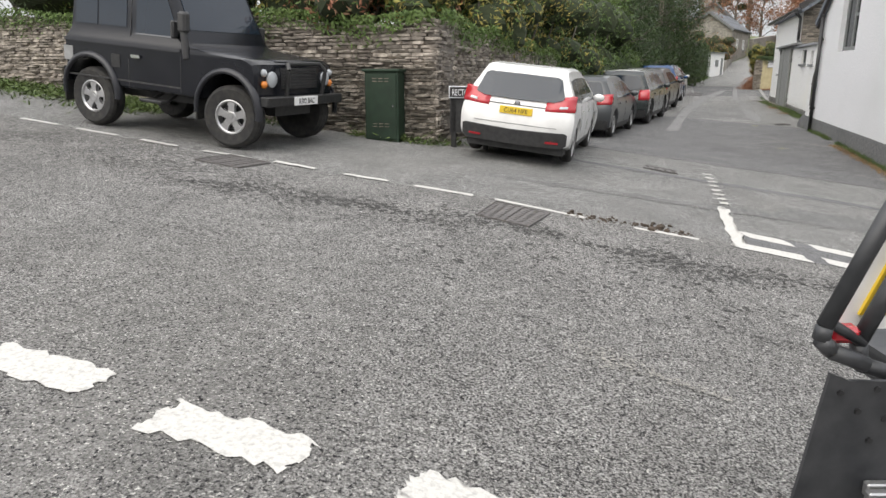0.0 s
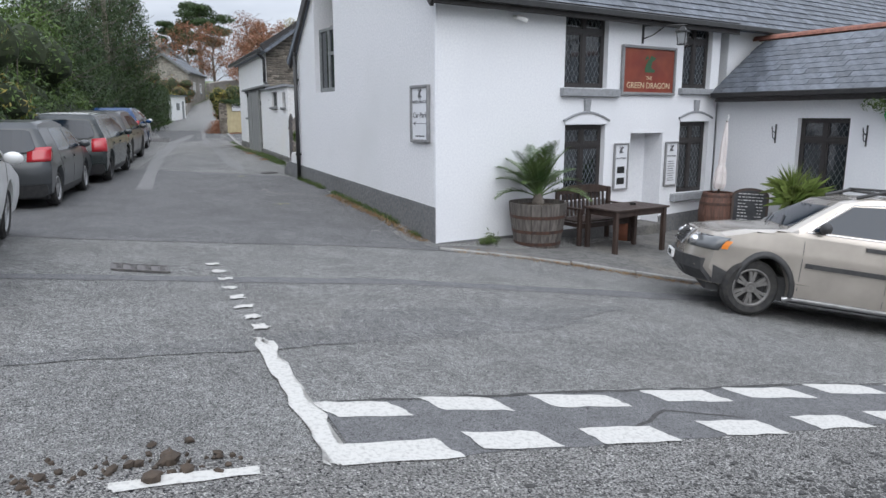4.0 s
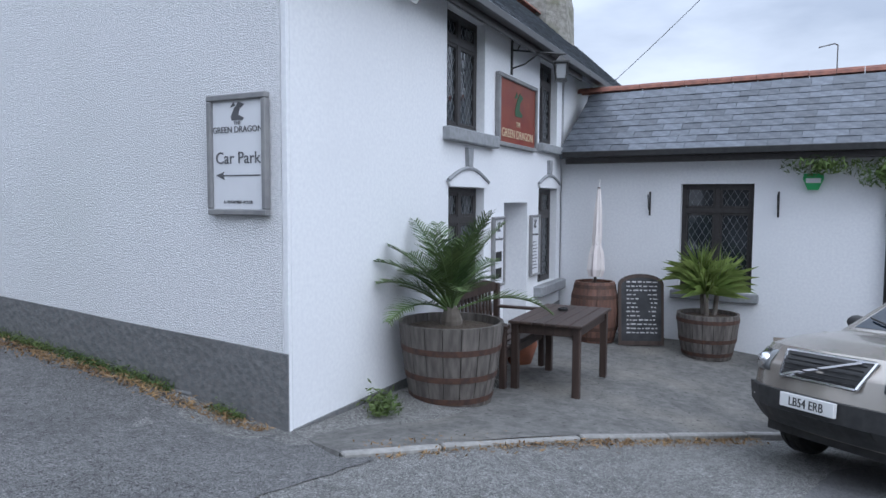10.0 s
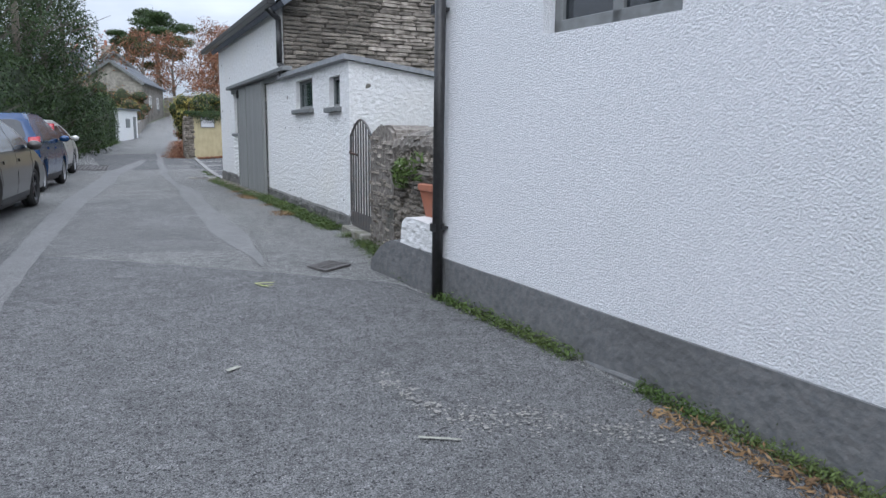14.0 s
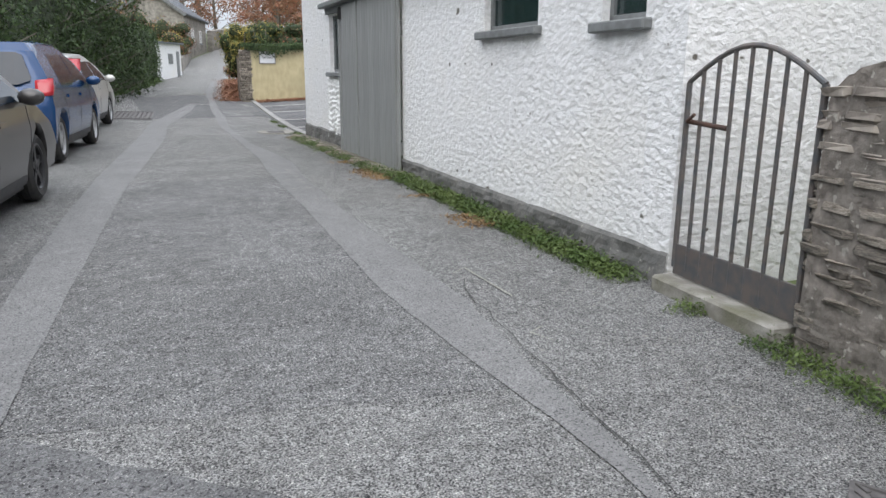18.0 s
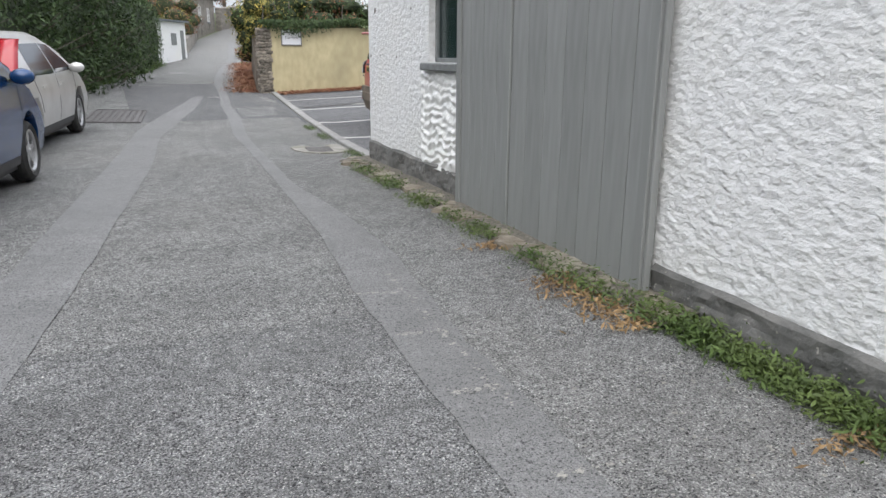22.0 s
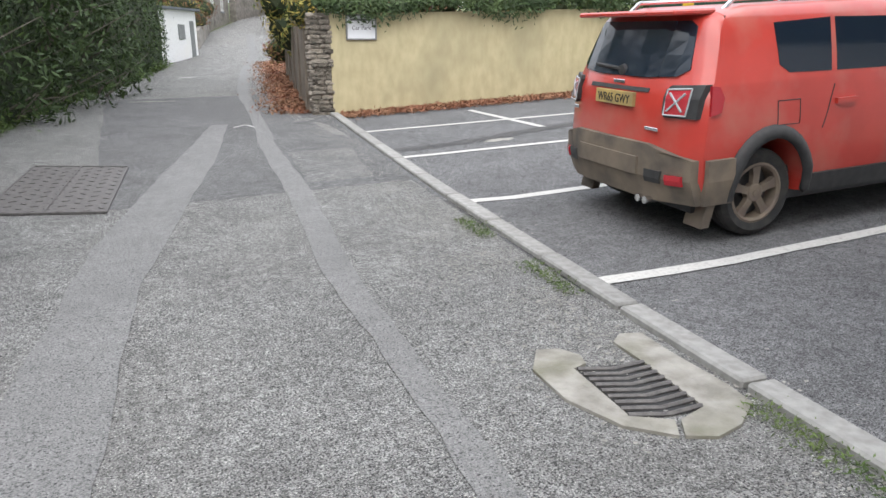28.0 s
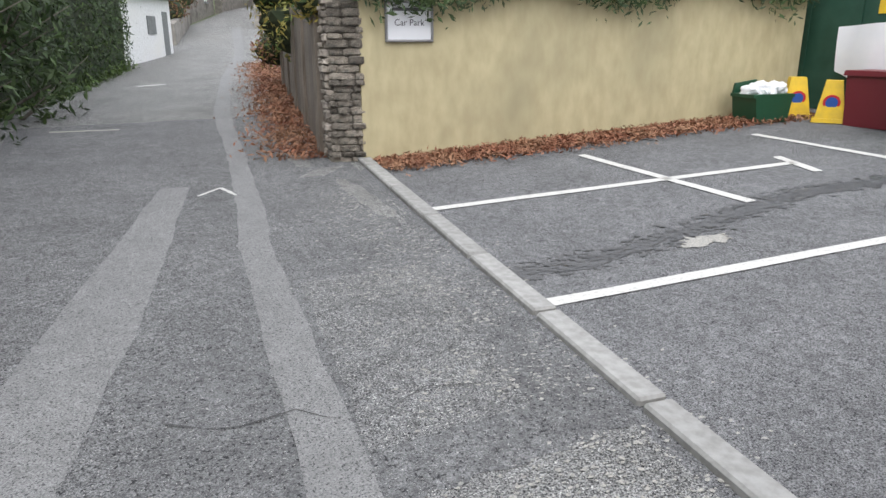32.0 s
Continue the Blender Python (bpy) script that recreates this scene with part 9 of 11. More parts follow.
# iron gate
gate = thing("iron_gate", "grey arched iron bar gate, closed", "gate", frame_at((5.0, 21.4), (4.83, 20.5)) @ Matrix.Translation((0, 0, -0.23)))
GW = 0.91
gt = lambda x: 1.13 + 0.18 * math.sin(math.pi * x / GW)  # noqa: E731
for i in range(9):
    x = GW * i / 8
    bm = BM()
    tube(bm, (x, 0, 0.08), (x, 0, gt(x)), 0.011 if 0 < i < 8 else 0.016, n=8)
    part("bar", bm, GREY_IRON, gate)
bm = BM()
pts = [(GW * i / 12, 0, gt(GW * i / 12)) for i in range(13)]
pipe(bm, pts, 0.014)
part("top_rail", bm, GREY_IRON, gate)
bm = BM()
box(bm, 0, GW, -0.008, 0.008, 0.04, 0.22, 0.002)
part("kick_plate", bm, GREY_IRON, gate)
bm = BM()
tube(bm, (0, 0, 0.92), (0.33, 0, 0.9), 0.014)
tube(bm, (0.04, -0.03, 0.92), (0.1, -0.03, 0.96), 0.01)
part("latch", bm, RUST, gate)
bm = BM()
box(bm, -0.05, 0.9, -0.12, 0.2, -0.15, 0.03, 0.015)
struct("trim_gate_step", bm, CONCRETE, frame_at((5.0, 21.4), (4.83, 20.5)) @ Matrix.Translation((0, 0, -0.23)), "pale concrete gate sill", "step")
bm = BM()
box(bm, 0.3, 2.3, 0, 0.02, -0.3, 0.9)
tagged(placed(part("wall_yard_back", bm, CONCRETE), frame_at((6.4, 21.3), (6.3, 18.5))), "shaded yard wall behind the gate", "wall", kind="structure")

# car park kerb
kroot = thing("kerb_car_park", "row of pale concrete kerb stones beside the car park", "kerb", kind="structure")
bm = BM()
box(bm, 0.004, 0.911, -0.07, 0.07, -0.12, 0.035, 0.012)
kme = mesh_of(bm, KERB, "kerb_stone")
a, b = Vector((6.12, 31.15)), Vector((7.95, 42.2))
n = int((b - a).length / 0.915)
for i in range(n):
    p, q = a.lerp(b, i / n), a.lerp(b, (i + 1) / n)
    k = shared("kerb_stone", kme, kroot, Matrix.Translation((p.x, p.y, G(p.x, p.y) + 0.004 + rng.uniform(-0.004, 0.004))) @ frame_at(p, q).to_3x3().to_4x4() @ Matrix.Rotation(-math.atan2(G(q.x, q.y) - G(p.x, p.y), 0.915), 4, "Y"))
# broken concrete footing along the shed
foot = thing("trim_shed_footing", "broken pale concrete footing with mud along the shed wall", "footing", kind="structure")
bm = BM()
prev = None
for i in range(56):
    y = 25.6 + 0.102 * i
    x = lane_right(y)
    w = 0.34 + 0.07 * noise.noise(Vector((0, y * 1.7, 2))) + (0.05 if y > 29.5 else 0)
    cur = [bm.verts.new((x + dx, y, G(x, y) + dz + 0.012 * noise.noise(Vector((dx * 9, y * 5, 1))))) for dx, dz in ((-w, -0.01), (-w + 0.05, 0.02), (-w * 0.5, 0.035), (0.05, 0.05))]
    if prev:
        for k in range(3):
            bm.faces.new((prev[k], prev[k + 1], cur[k + 1], cur[k]))
    prev = cur
part("mud_bed", bm, GRAVELLY, foot)
FOOT_CONC = mat("muddy_old_concrete", (0.25, 0.22, 0.175), 0.95, (0.15, 0.125, 0.095), 7, 8, 0.9, 30, col3=(0.33, 0.31, 0.26), scale3=2.2, chips=[((0.07, 0.08, 0.03), 9, 0.6, 0.68)])
for i in range(34):
    y = 25.75 + 0.165 * i + rng.uniform(-0.05, 0.05)
    x = lane_right(y)
    inner = rng.uniform(0.0, 0.12)
    cw, ch = rng.uniform(0.05, 0.13), rng.uniform(0.06, 0.17)
    cxm = x - inner - cw - (0.06 if y > 29.6 else 0.0)
    bm = BM()
    n = 9
    a0 = rng.uniform(0, 6)
    pts = [(cxm + cw * rng.uniform(0.75, 1.15) * math.cos(a0 + 6.283 * q / n), y + ch * rng.uniform(0.75, 1.15) * math.sin(a0 + 6.283 * q / n)) for q in range(n)]
    tilt = rng.uniform(-0.1, 0.1)
    hi = [bm.verts.new((u, v, G(u, v) + 0.036 + tilt * (u - cxm) + rng.uniform(-0.008, 0.008))) for u, v in pts]
    mid_v = bm.verts.new((cxm, y, G(cxm, y) + 0.045))
    lo = [bm.verts.new((u * 1.0 + (u - cxm) * 0.12, v + (v - y) * 0.12, G(u, v) - 0.04)) for u, v in pts]
    for q in range(n):
        bm.faces.new((hi[q], hi[(q + 1) % n], mid_v))
        bm.faces.new((hi[q], lo[q], lo[(q + 1) % n], hi[(q + 1) % n]))
    bmesh.ops.recalc_face_normals(bm, faces=bm.faces[:])
    part("concrete_slab", bm, FOOT_CONC, foot)
for i in range(13):
    y = 12.3 + 0.44 * i
    x = lane_right(y)
    bm = BM()
    box(bm, -0.21, 0.22, -0.07 + rng.uniform(-0.02, 0.02), 0.0, -0.1, rng.uniform(-0.015, 0.028), 0.012)
    ob = part("concrete_slab", bm, PLINTH, foot)
    ob.matrix_basis = Matrix.Translation((x, y, G(x, y))) @ Matrix.Rotation(radians(-90), 4, "Z")

# ---- things in the car park corner ----
PIERW = thing("wall_fence_pier", "stone pier at the end of the car park wall", "pier", kind="structure")
pm = frame_at((7.55, 41.75), (7.85, 41.62))
bm = BM()
box(bm, 0.02, 0.32, 0.02, 0.4, -0.1, 1.7)
part("core", bm, MORTAR, PIERW).matrix_basis = pm
stone_wall(PIERW, pm, 0.36, 0.0, lambda s: 1.72, rng, (0.05, 0.09), (0.1, 0.3), singles=(0, 1))
stone_wall(PIERW, frame_at((7.62, 42.1), (7.55, 41.75)), 0.36, 0.0, lambda s: 1.72, rng, (0.05, 0.09), (0.1, 0.3))
root, face = framed("car_park_sign", "grey framed white car park notice on the wall", at(TANW, 0.26, 1.28, -0.004), 0.52, 0.4, TIN, SIGN_WHITE, 0.025, 0.04)
text_mesh("Car Park", 0.09, GREY_INK, "sign_lettering", face, Matrix.Translation((0.26, -0.022, 0.16)))
bm = BM()
box(bm, 0.08, 0.44, -0.023, -0.02, 0.3, 0.33)
part("notice_print", bm, GREY_INK, face)
fence = thing("lane_fence", "weathered close-boarded fence along the lane", "fence", kind="structure")
line = along([(7.62, 42.2), (8.45, 45.7), (9.3, 49.3)], 0.14)
bm = BM()
box(bm, 0.003, 0.135, -0.012, 0.012, 0.0, 1.45)
fme = mesh_of(bm, WEATHERED, "board")
for (p, _), (q, _) in zip(line, line[1:]):
    shared("board", fme, fence, Matrix.Translation((p.x, p.y, G(p.x, p.y) - 0.03 + rng.uniform(-0.02, 0.02))) @ frame_at(p, q).to_3x3().to_4x4())
for i in range(0, len(line), 12):
    p = line[i][0]
    bm = BM()
    box(bm, p.x - 0.06, p.x + 0.04, p.y - 0.05, p.y + 0.05, G(p.x, p.y) - 0.1, G(p.x, p.y) + 1.5)
    part("fence_post", bm, WEATHERED, fence)

GREENBOX = mat("green_plastic", (0.01, 0.06, 0.03), 0.5)
bxr = thing("recycling_box", "dark green recycling box full of white bags", "box", gz(12.85, 40.75) @ Matrix.Rotation(radians(-8), 4, "Z"))
bm = BM()
slab(bm, [(-0.24, 0), (0.24, 0), (0.29, 0.3), (0.32, 0.3), (0.32, 0.34), (-0.32, 0.34), (-0.32, 0.3), (-0.29, 0.3)], -0.2, 0.2)
part("box_body", bm, GREENBOX, bxr)
bm = BM()
slab(bm, [(-0.3, 0.34), (0.1, 0.36), (0.05, 0.5), (-0.28, 0.46)], 0.17, 0.2)
part("box_lid", bm, GREENBOX, bxr)
bag = tagged(new("plastic_bags"), "crumpled white plastic bags in the green box", "bag")
bag.matrix_basis = bxr.matrix_basis
for i in range(4):
    bm = BM()
    bmesh.ops.create_icosphere(bm, subdivisions=3, radius=0.13)
    for v in bm.verts:
        v.co += v.co.normalized() * (noise.noise(v.co * 14 + Vector((i * 3, 0, 0))) * 0.045)
        v.co.z *= 0.75
    ob = part("bag", bm, SIGN_WHITE, bag)
    ob.location = (-0.18 + 0.13 * i, 0.0, 0.37 + 0.02 * (i % 2))
YELLOW = mat("yellow_plastic", (0.75, 0.5, 0.02), 0.5, (0.6, 0.4, 0.03), 8, 5)
for x, y, rz in ((13.42, 40.7, 10), (13.42, 40.2, -8)):
    c = thing("no_parking_cone", "yellow no-parking cone with a blue and red disc", "cone", gz(x, y) @ Matrix.Rotation(radians(rz - 50), 4, "Z"), "yellow cones by the bins")
    bm = BM()
    for w0, z0, w1, z1 in ((0.2, 0.0, 0.19, 0.05), (0.165, 0.05, 0.09, 0.5)):
        lo = [bm.verts.new((sx * w0, sy * w0 * 0.8, z0)) for sx, sy in ((-1, -1), (1, -1), (1, 1), (-1, 1))]
        hi = [bm.verts.new((sx * w1, sy * w1 * 0.8, z1)) for sx, sy in ((-1, -1), (1, -1), (1, 1), (-1, 1))]
        for k in range(4):
            bm.faces.new((lo[k], lo[(k + 1) % 4], hi[(k + 1) % 4], hi[k]))
        bm.faces.new(hi)
    part("cone_body", bm, YELLOW, c)
    tilt = Matrix.Translation((0, -0.112, 0.24)) @ Matrix.Rotation(radians(98), 4, "X")
    bm = BM()
    lathe(bm, [(0.095, 0), (0.095, 0.006), (0, 0.006)], 24, m=tilt)
    disc = part("red_disc", bm, mat("sign_disc_red", (0.55, 0.03, 0.04), 0.5), c)
    bm = BM()
    lathe(bm, [(0.068, 0.006), (0.068, 0.009), (0, 0.009)], 24, m=tilt)
    part("blue_disc", bm, mat("sign_disc_blue", (0.03, 0.1, 0.4), 0.5), disc)
mb = thing("maroon_storage_box", "maroon plastic storage box with a pale sheet behind", "box", gz(13.55, 39.55) @ Matrix.Rotation(radians(-92), 4, "Z"))
bm = BM()
slab(bm, [(-0.42, 0), (0.42, 0), (0.46, 0.58), (-0.46, 0.58)], -0.22, 0.22)
part("box_body", bm, mat("maroon_plastic", (0.13, 0.012, 0.02), 0.5), mb)
bm = BM()
slab(bm, [(-0.49, 0.58), (0.49, 0.58), (0.47, 0.64), (-0.47, 0.64)], -0.25, 0.25)
part("box_lid", bm, mat("maroon_plastic_lid", (0.16, 0.015, 0.025), 0.5), mb)
sh_ = thing("tarpaulin", "white tarpaulin draped over a rail behind the bins", "tarpaulin", Matrix.Translation((13.85, 39.6, G(13.85, 39.6))))
bm = BM()
rows = []
for i in range(19):
    u = i / 18
    rows.append([bm.verts.new((0.02 + 0.05 * math.sin(u * 17 + v) - 0.05 * v * (1 - v), 0.95 - 1.9 * u, 1.12 - 0.72 * v * (0.75 + 0.25 * math.sin(u * 5)) + 0.05 * math.sin(math.pi * u))) for v in (0, 0.25, 0.5, 0.75, 1)])
for p, q in zip(rows, rows[1:]):
    for k in range(4):
        bm.faces.new((p[k], p[k + 1], q[k + 1], q[k]))
part("sheet", bm, SIGN_WHITE, sh_, smooth=True)


def wheelie(x, y, rot, body, lid, label):
    b = thing("wheelie_bin", label, "bin", gz(x, y) @ Matrix.Rotation(radians(rot), 4, "Z"), "wheelie bins")
    bm = BM()
    lo = [(-0.22, -0.25), (0.22, -0.25), (0.22, 0.2), (-0.22, 0.2)]
    hi = [(-0.28, -0.34), (0.28, -0.34), (0.28, 0.32), (-0.28, 0.32)]
    a = [bm.verts.new((*p, 0.06)) for p in lo]
    c = [bm.verts.new((*p, 0.96)) for p in hi]
    for k in range(4):
        bm.faces.new((a[k], a[(k + 1) % 4], c[(k + 1) % 4], c[k]))
    bm.faces.new(a[::-1])
    bm.faces.new(c)
    bmesh.ops.bevel(bm, geom=bm.edges[:], offset=0.025, segments=2, affect="EDGES")
    part("bin_body", bm, body, b)
    bm = BM()
    box(bm, -0.3, 0.3, -0.36, 0.34, 0.92, 0.96, 0.01)
    part("rim", bm, body, b)
    bm = BM()
    slab(bm, [(-0.31, 0.965), (0.31, 0.965), (0.29, 1.0), (0.2, 1.03), (-0.2, 1.03), (-0.29, 1.0)], -0.37, 0.36)
    part("bin_lid", bm, lid, b)
    bm = BM()
    tube(bm, (-0.24, 0.38, 0.95), (0.24, 0.38, 0.95), 0.018)
    part("handle", bm, lid, b)
    for s in (-1, 1):
        bm = BM()
        tube(bm, (s * 0.24, 0.24, 0.1), (s * 0.3, 0.24, 0.1), 0.1, n=18)
        part("wheel", bm, RUBBER, b)
    bm = BM()
    box(bm, -0.08, 0.08, -0.338, -0.325, 0.66, 0.7, 0, Matrix.Rotation(radians(0), 4, "X"))
    box(bm, -0.06, 0.06, -0.336, -0.32, 0.6, 0.615)
    part("bin_print", bm, SIGN_WHITE, b)
    return b


LIMEG = mat("lime_green_plastic", (0.2, 0.55, 0.03), 0.45)
BLUEP = mat("blue_plastic", (0.012, 0.14, 0.5), 0.45)
wheelie(13.15, 39.0, -62, LIMEG, mat("orange_plastic", (0.7, 0.25, 0.03), 0.5), "lime green wheelie bin with an orange lid")
wheelie(12.95, 38.4, -68, BLUEP, mat("turquoise_plastic", (0.02, 0.3, 0.4), 0.5), "blue wheelie bin with a turquoise lid")
gs = frame_at((14.15, 41.3), (14.3, 33.0))
DKGREEN = mat("dark_green_sheet", (0.01, 0.05, 0.03), 0.6, (0.02, 0.07, 0.045), 4, 5, 0.2, 10)
gshed = thing("green_store", "dark green metal storage building beside the car park", "building", gs @ Matrix.Translation((0, 0, 0.2)), kind="structure")
bm = BM()
box(bm, 0, 8.3, 0.0, 2.5, 0.2, 2.8)
part("body", bm, DKGREEN, gshed)
for i in range(12):
    bm = BM()
    box(bm, 0.1 + 0.7 * i, 0.16 + 0.7 * i, -0.02, 0.0, 0.2, 2.75)
    part("rib", bm, DKGREEN, gshed)
bm = BM()
box(bm, 1.05, 1.3, -0.016, -0.004, 1.4, 1.75)
part("warning_label", bm, YELLOW, gshed, "yellow and white warning label")
bm = BM()
box(bm, 1.6, 1.63, -0.05, -0.01, 1.15, 1.3)
part("hasp", bm, CHROME, gshed)

# ---- planting ----
NR = np.random.RandomState(4)


def leaves_mesh(name, P, N, size, material, parent, droop=0.3, label="", ratio=0.55, kind=""):
    """Small folded leaves at points P, facing about N."""
    n = len(P)
    s = size * NR.uniform(0.6, 1.3, (n, 1))
    a = NR.normal(size=(n, 3))
    nn = N + NR.normal(scale=0.55, size=(n, 3))
    nn /= np.linalg.norm(nn, axis=1, keepdims=True) + 1e-9
    u = np.cross(nn, a)
    u /= np.linalg.norm(u, axis=1, keepdims=True) + 1e-9
    u[:, 2] -= droop
    u /= np.linalg.norm(u, axis=1, keepdims=True)
    v = np.cross(nn, u)
    q = np.stack([P - u * s, P + v * s * ratio * 0.5, P + u * s, P - v * s * ratio * 0.5], 1).reshape(-1, 3)
    me = bpy.data.meshes.new(name)
    me.vertices.add(4 * n)
    me.vertices.foreach_set("co", q.ravel())
    me.loops.add(4 * n)
    me.loops.foreach_set("vertex_index", np.arange(4 * n, dtype=np.int32))
    me.polygons.add(n)
    me.polygons.foreach_set("loop_start", np.arange(0, 4 * n, 4, dtype=np.int32))
    me.polygons.foreach_set("loop_total", np.full(n, 4, dtype=np.int32))
    me.update()
    me.validate()
    me.materials.append(material)
    ob = new(name, me)
    if parent:
        ob.parent = parent
    if label:
        ob["label"] = label
    if kind:
        ob["kind"] = kind
    return ob


def clump_points(centre, radii, n, fill=0.35):
    """Points over a lumpy ball and their outward directions."""
    d = NR.normal(size=(n, 3))
    d /= np.linalg.norm(d, axis=1, keepdims=True)
    r = 1 - fill * NR.uniform(size=(n, 1)) ** 1.5
    return np.array(centre) + d * r * np.array(radii), d


# Adds a dark solid lump that stands for the shade inside a crown.
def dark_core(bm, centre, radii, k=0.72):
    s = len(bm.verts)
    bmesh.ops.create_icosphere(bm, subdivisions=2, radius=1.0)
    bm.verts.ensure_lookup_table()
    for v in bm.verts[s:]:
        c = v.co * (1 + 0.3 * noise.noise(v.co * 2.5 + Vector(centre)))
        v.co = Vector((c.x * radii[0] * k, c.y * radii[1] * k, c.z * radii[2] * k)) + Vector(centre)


# Shade between the leaves, put into the colour of the cores.
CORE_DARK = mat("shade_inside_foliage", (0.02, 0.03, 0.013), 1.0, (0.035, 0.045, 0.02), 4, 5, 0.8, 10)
TWIG = mat("twig_brown", (0.09, 0.07, 0.055), 0.95, (0.14, 0.11, 0.09), 6, 5)


def shrub(name, label, x, y, z, w, h, leaf, n=1800, size=0.06, lumps=7, seed=0, mix=None, stems=True, core=True, category="shrub"):
    """A bush: stems, a dark core painted as inner shade, and an uneven crown of leaves."""
    rng = random.Random(seed)
    root = thing(name, label, category, Matrix.Translation((x, y, z)))
    bm = BM()
    for i in range(4):
        a = 2 * math.pi * i / 4 + rng.uniform(-0.4, 0.4)
        tube(bm, (0.06 * math.cos(a), 0.06 * math.sin(a), -0.2), (0.45 * w * math.cos(a), 0.45 * w * math.sin(a), h * 0.75), 0.035, 0.012, 6)
    part("stem", bm, BARK, root)
    P, N, bmc = [], [], BM()
    for i in range(lumps):
        a = rng.uniform(0, 2 * math.pi)
        rr = rng.uniform(0.0, 0.62)
        c = (w * rr * math.cos(a), w * rr * math.sin(a), h * rng.uniform(0.28, 0.82))
        r = (w * rng.uniform(0.32, 0.55), w * rng.uniform(0.32, 0.55), h * rng.uniform(0.16, 0.3))
        p, d = clump_points(c, r, n // lumps)
        P.append(p)
        N.append(d)
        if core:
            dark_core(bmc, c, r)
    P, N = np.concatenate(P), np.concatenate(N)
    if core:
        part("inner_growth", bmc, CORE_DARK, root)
    else:
        bmc.free()
    if mix:
        m = NR.uniform(size=len(P)) < mix[1]
        leaves_mesh("crown", P[~m], N[~m], size, leaf, root)
        leaves_mesh("crown_flush", P[m], N[m], size, mix[0], root)
    else:
        leaves_mesh("crown", P, N, size, leaf, root)
    return root


def hedge(name, label, line, width, heights, leaf, per_m=900, size=0.055, mix=None, bare=None):
    """A clipped hedge along a line: a dark core painted as inner shade, leaves over its faces."""
    root = thing(name, label, "hedge")
    pts = along(line, 0.5)
    bm = BM()
    rows, P, N = [], [], []
    n = len(pts)
    for i, (p, lft) in enumerate(pts):
        h = float(np.interp(i / (n - 1), np.linspace(0, 1, len(heights)), heights)) + 0.15 * noise.noise(Vector((p.x * 0.7, p.y * 0.7, 3)))
        g = G(p.x, p.y)
        bulge = 0.18 * noise.noise(Vector((p.x, p.y, 1)))
        prof = [(-0.85, -0.05), (-0.95, 0.3), (-1.0 + bulge, 0.65), (-0.85, 0.93), (-0.3, 1.0), (0.4, 0.98), (0.9, 0.9), (1.0, 0.5), (0.9, -0.05)]
        rows.append([bm.verts.new((p.x + lft.x * width * k * 0.93 * -1, p.y + lft.y * width * k * 0.93 * -1, g + h * z * 0.96)) for k, z in prof])
        m = int(per_m * 0.5)
        t = NR.uniform(0, 1, m)
        pk = np.interp(t, [0, 0.12, 0.3, 0.45, 0.6, 0.75, 0.85, 1.0], [1.0, 1.0, 1.0 - bulge, 0.92, 0.5, -0.2, -0.7, -0.95])
        pz = np.interp(t, [0, 0.12, 0.3, 0.45, 0.6, 0.75, 0.85, 1.0], [0.0, 0.25, 0.6, 0.9, 1.0, 1.0, 0.95, 0.6])
        s = NR.uniform(-0.3, 0.3, m)
        d = np.array((-lft.y, lft.x))
        jit = NR.normal(scale=0.035, size=(m, 3))
        ll = np.array((lft.x, lft.y))
        q = np.column_stack([p.x + ll[0] * width * pk * -1 * -1 * 1.0 * SIDE_SIGN + d[0] * s, p.y + ll[1] * width * pk * SIDE_SIGN + d[1] * s, g + h * pz])
        P.append(q + jit)
        N.append(np.column_stack([ll[0] * pk * SIDE_SIGN, ll[1] * pk * SIDE_SIGN, pz - 0.4]))
    for a, b in zip(rows, rows[1:]):
        for k in range(8):
            bm.faces.new((a[k], b[k], b[k + 1], a[k + 1]))
    for r in (rows[0], rows[-1]):
        bm.faces.new(r)
    bmesh.ops.recalc_face_normals(bm, faces=bm.faces[:])
    # The hedge's inner shade, added as a dark solid.
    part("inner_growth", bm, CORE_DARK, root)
    P, N = np.concatenate(P), np.concatenate(N)
    if mix:
        m = NR.uniform(size=len(P)) < mix[1]
        leaves_mesh("leaves_flush", P[m], N[m], size, mix[0], root)
        P, N = P[~m], N[~m]
    leaves_mesh("leaves", P, N, size, leaf, root)
    return root


SIDE_SIGN = -1.0


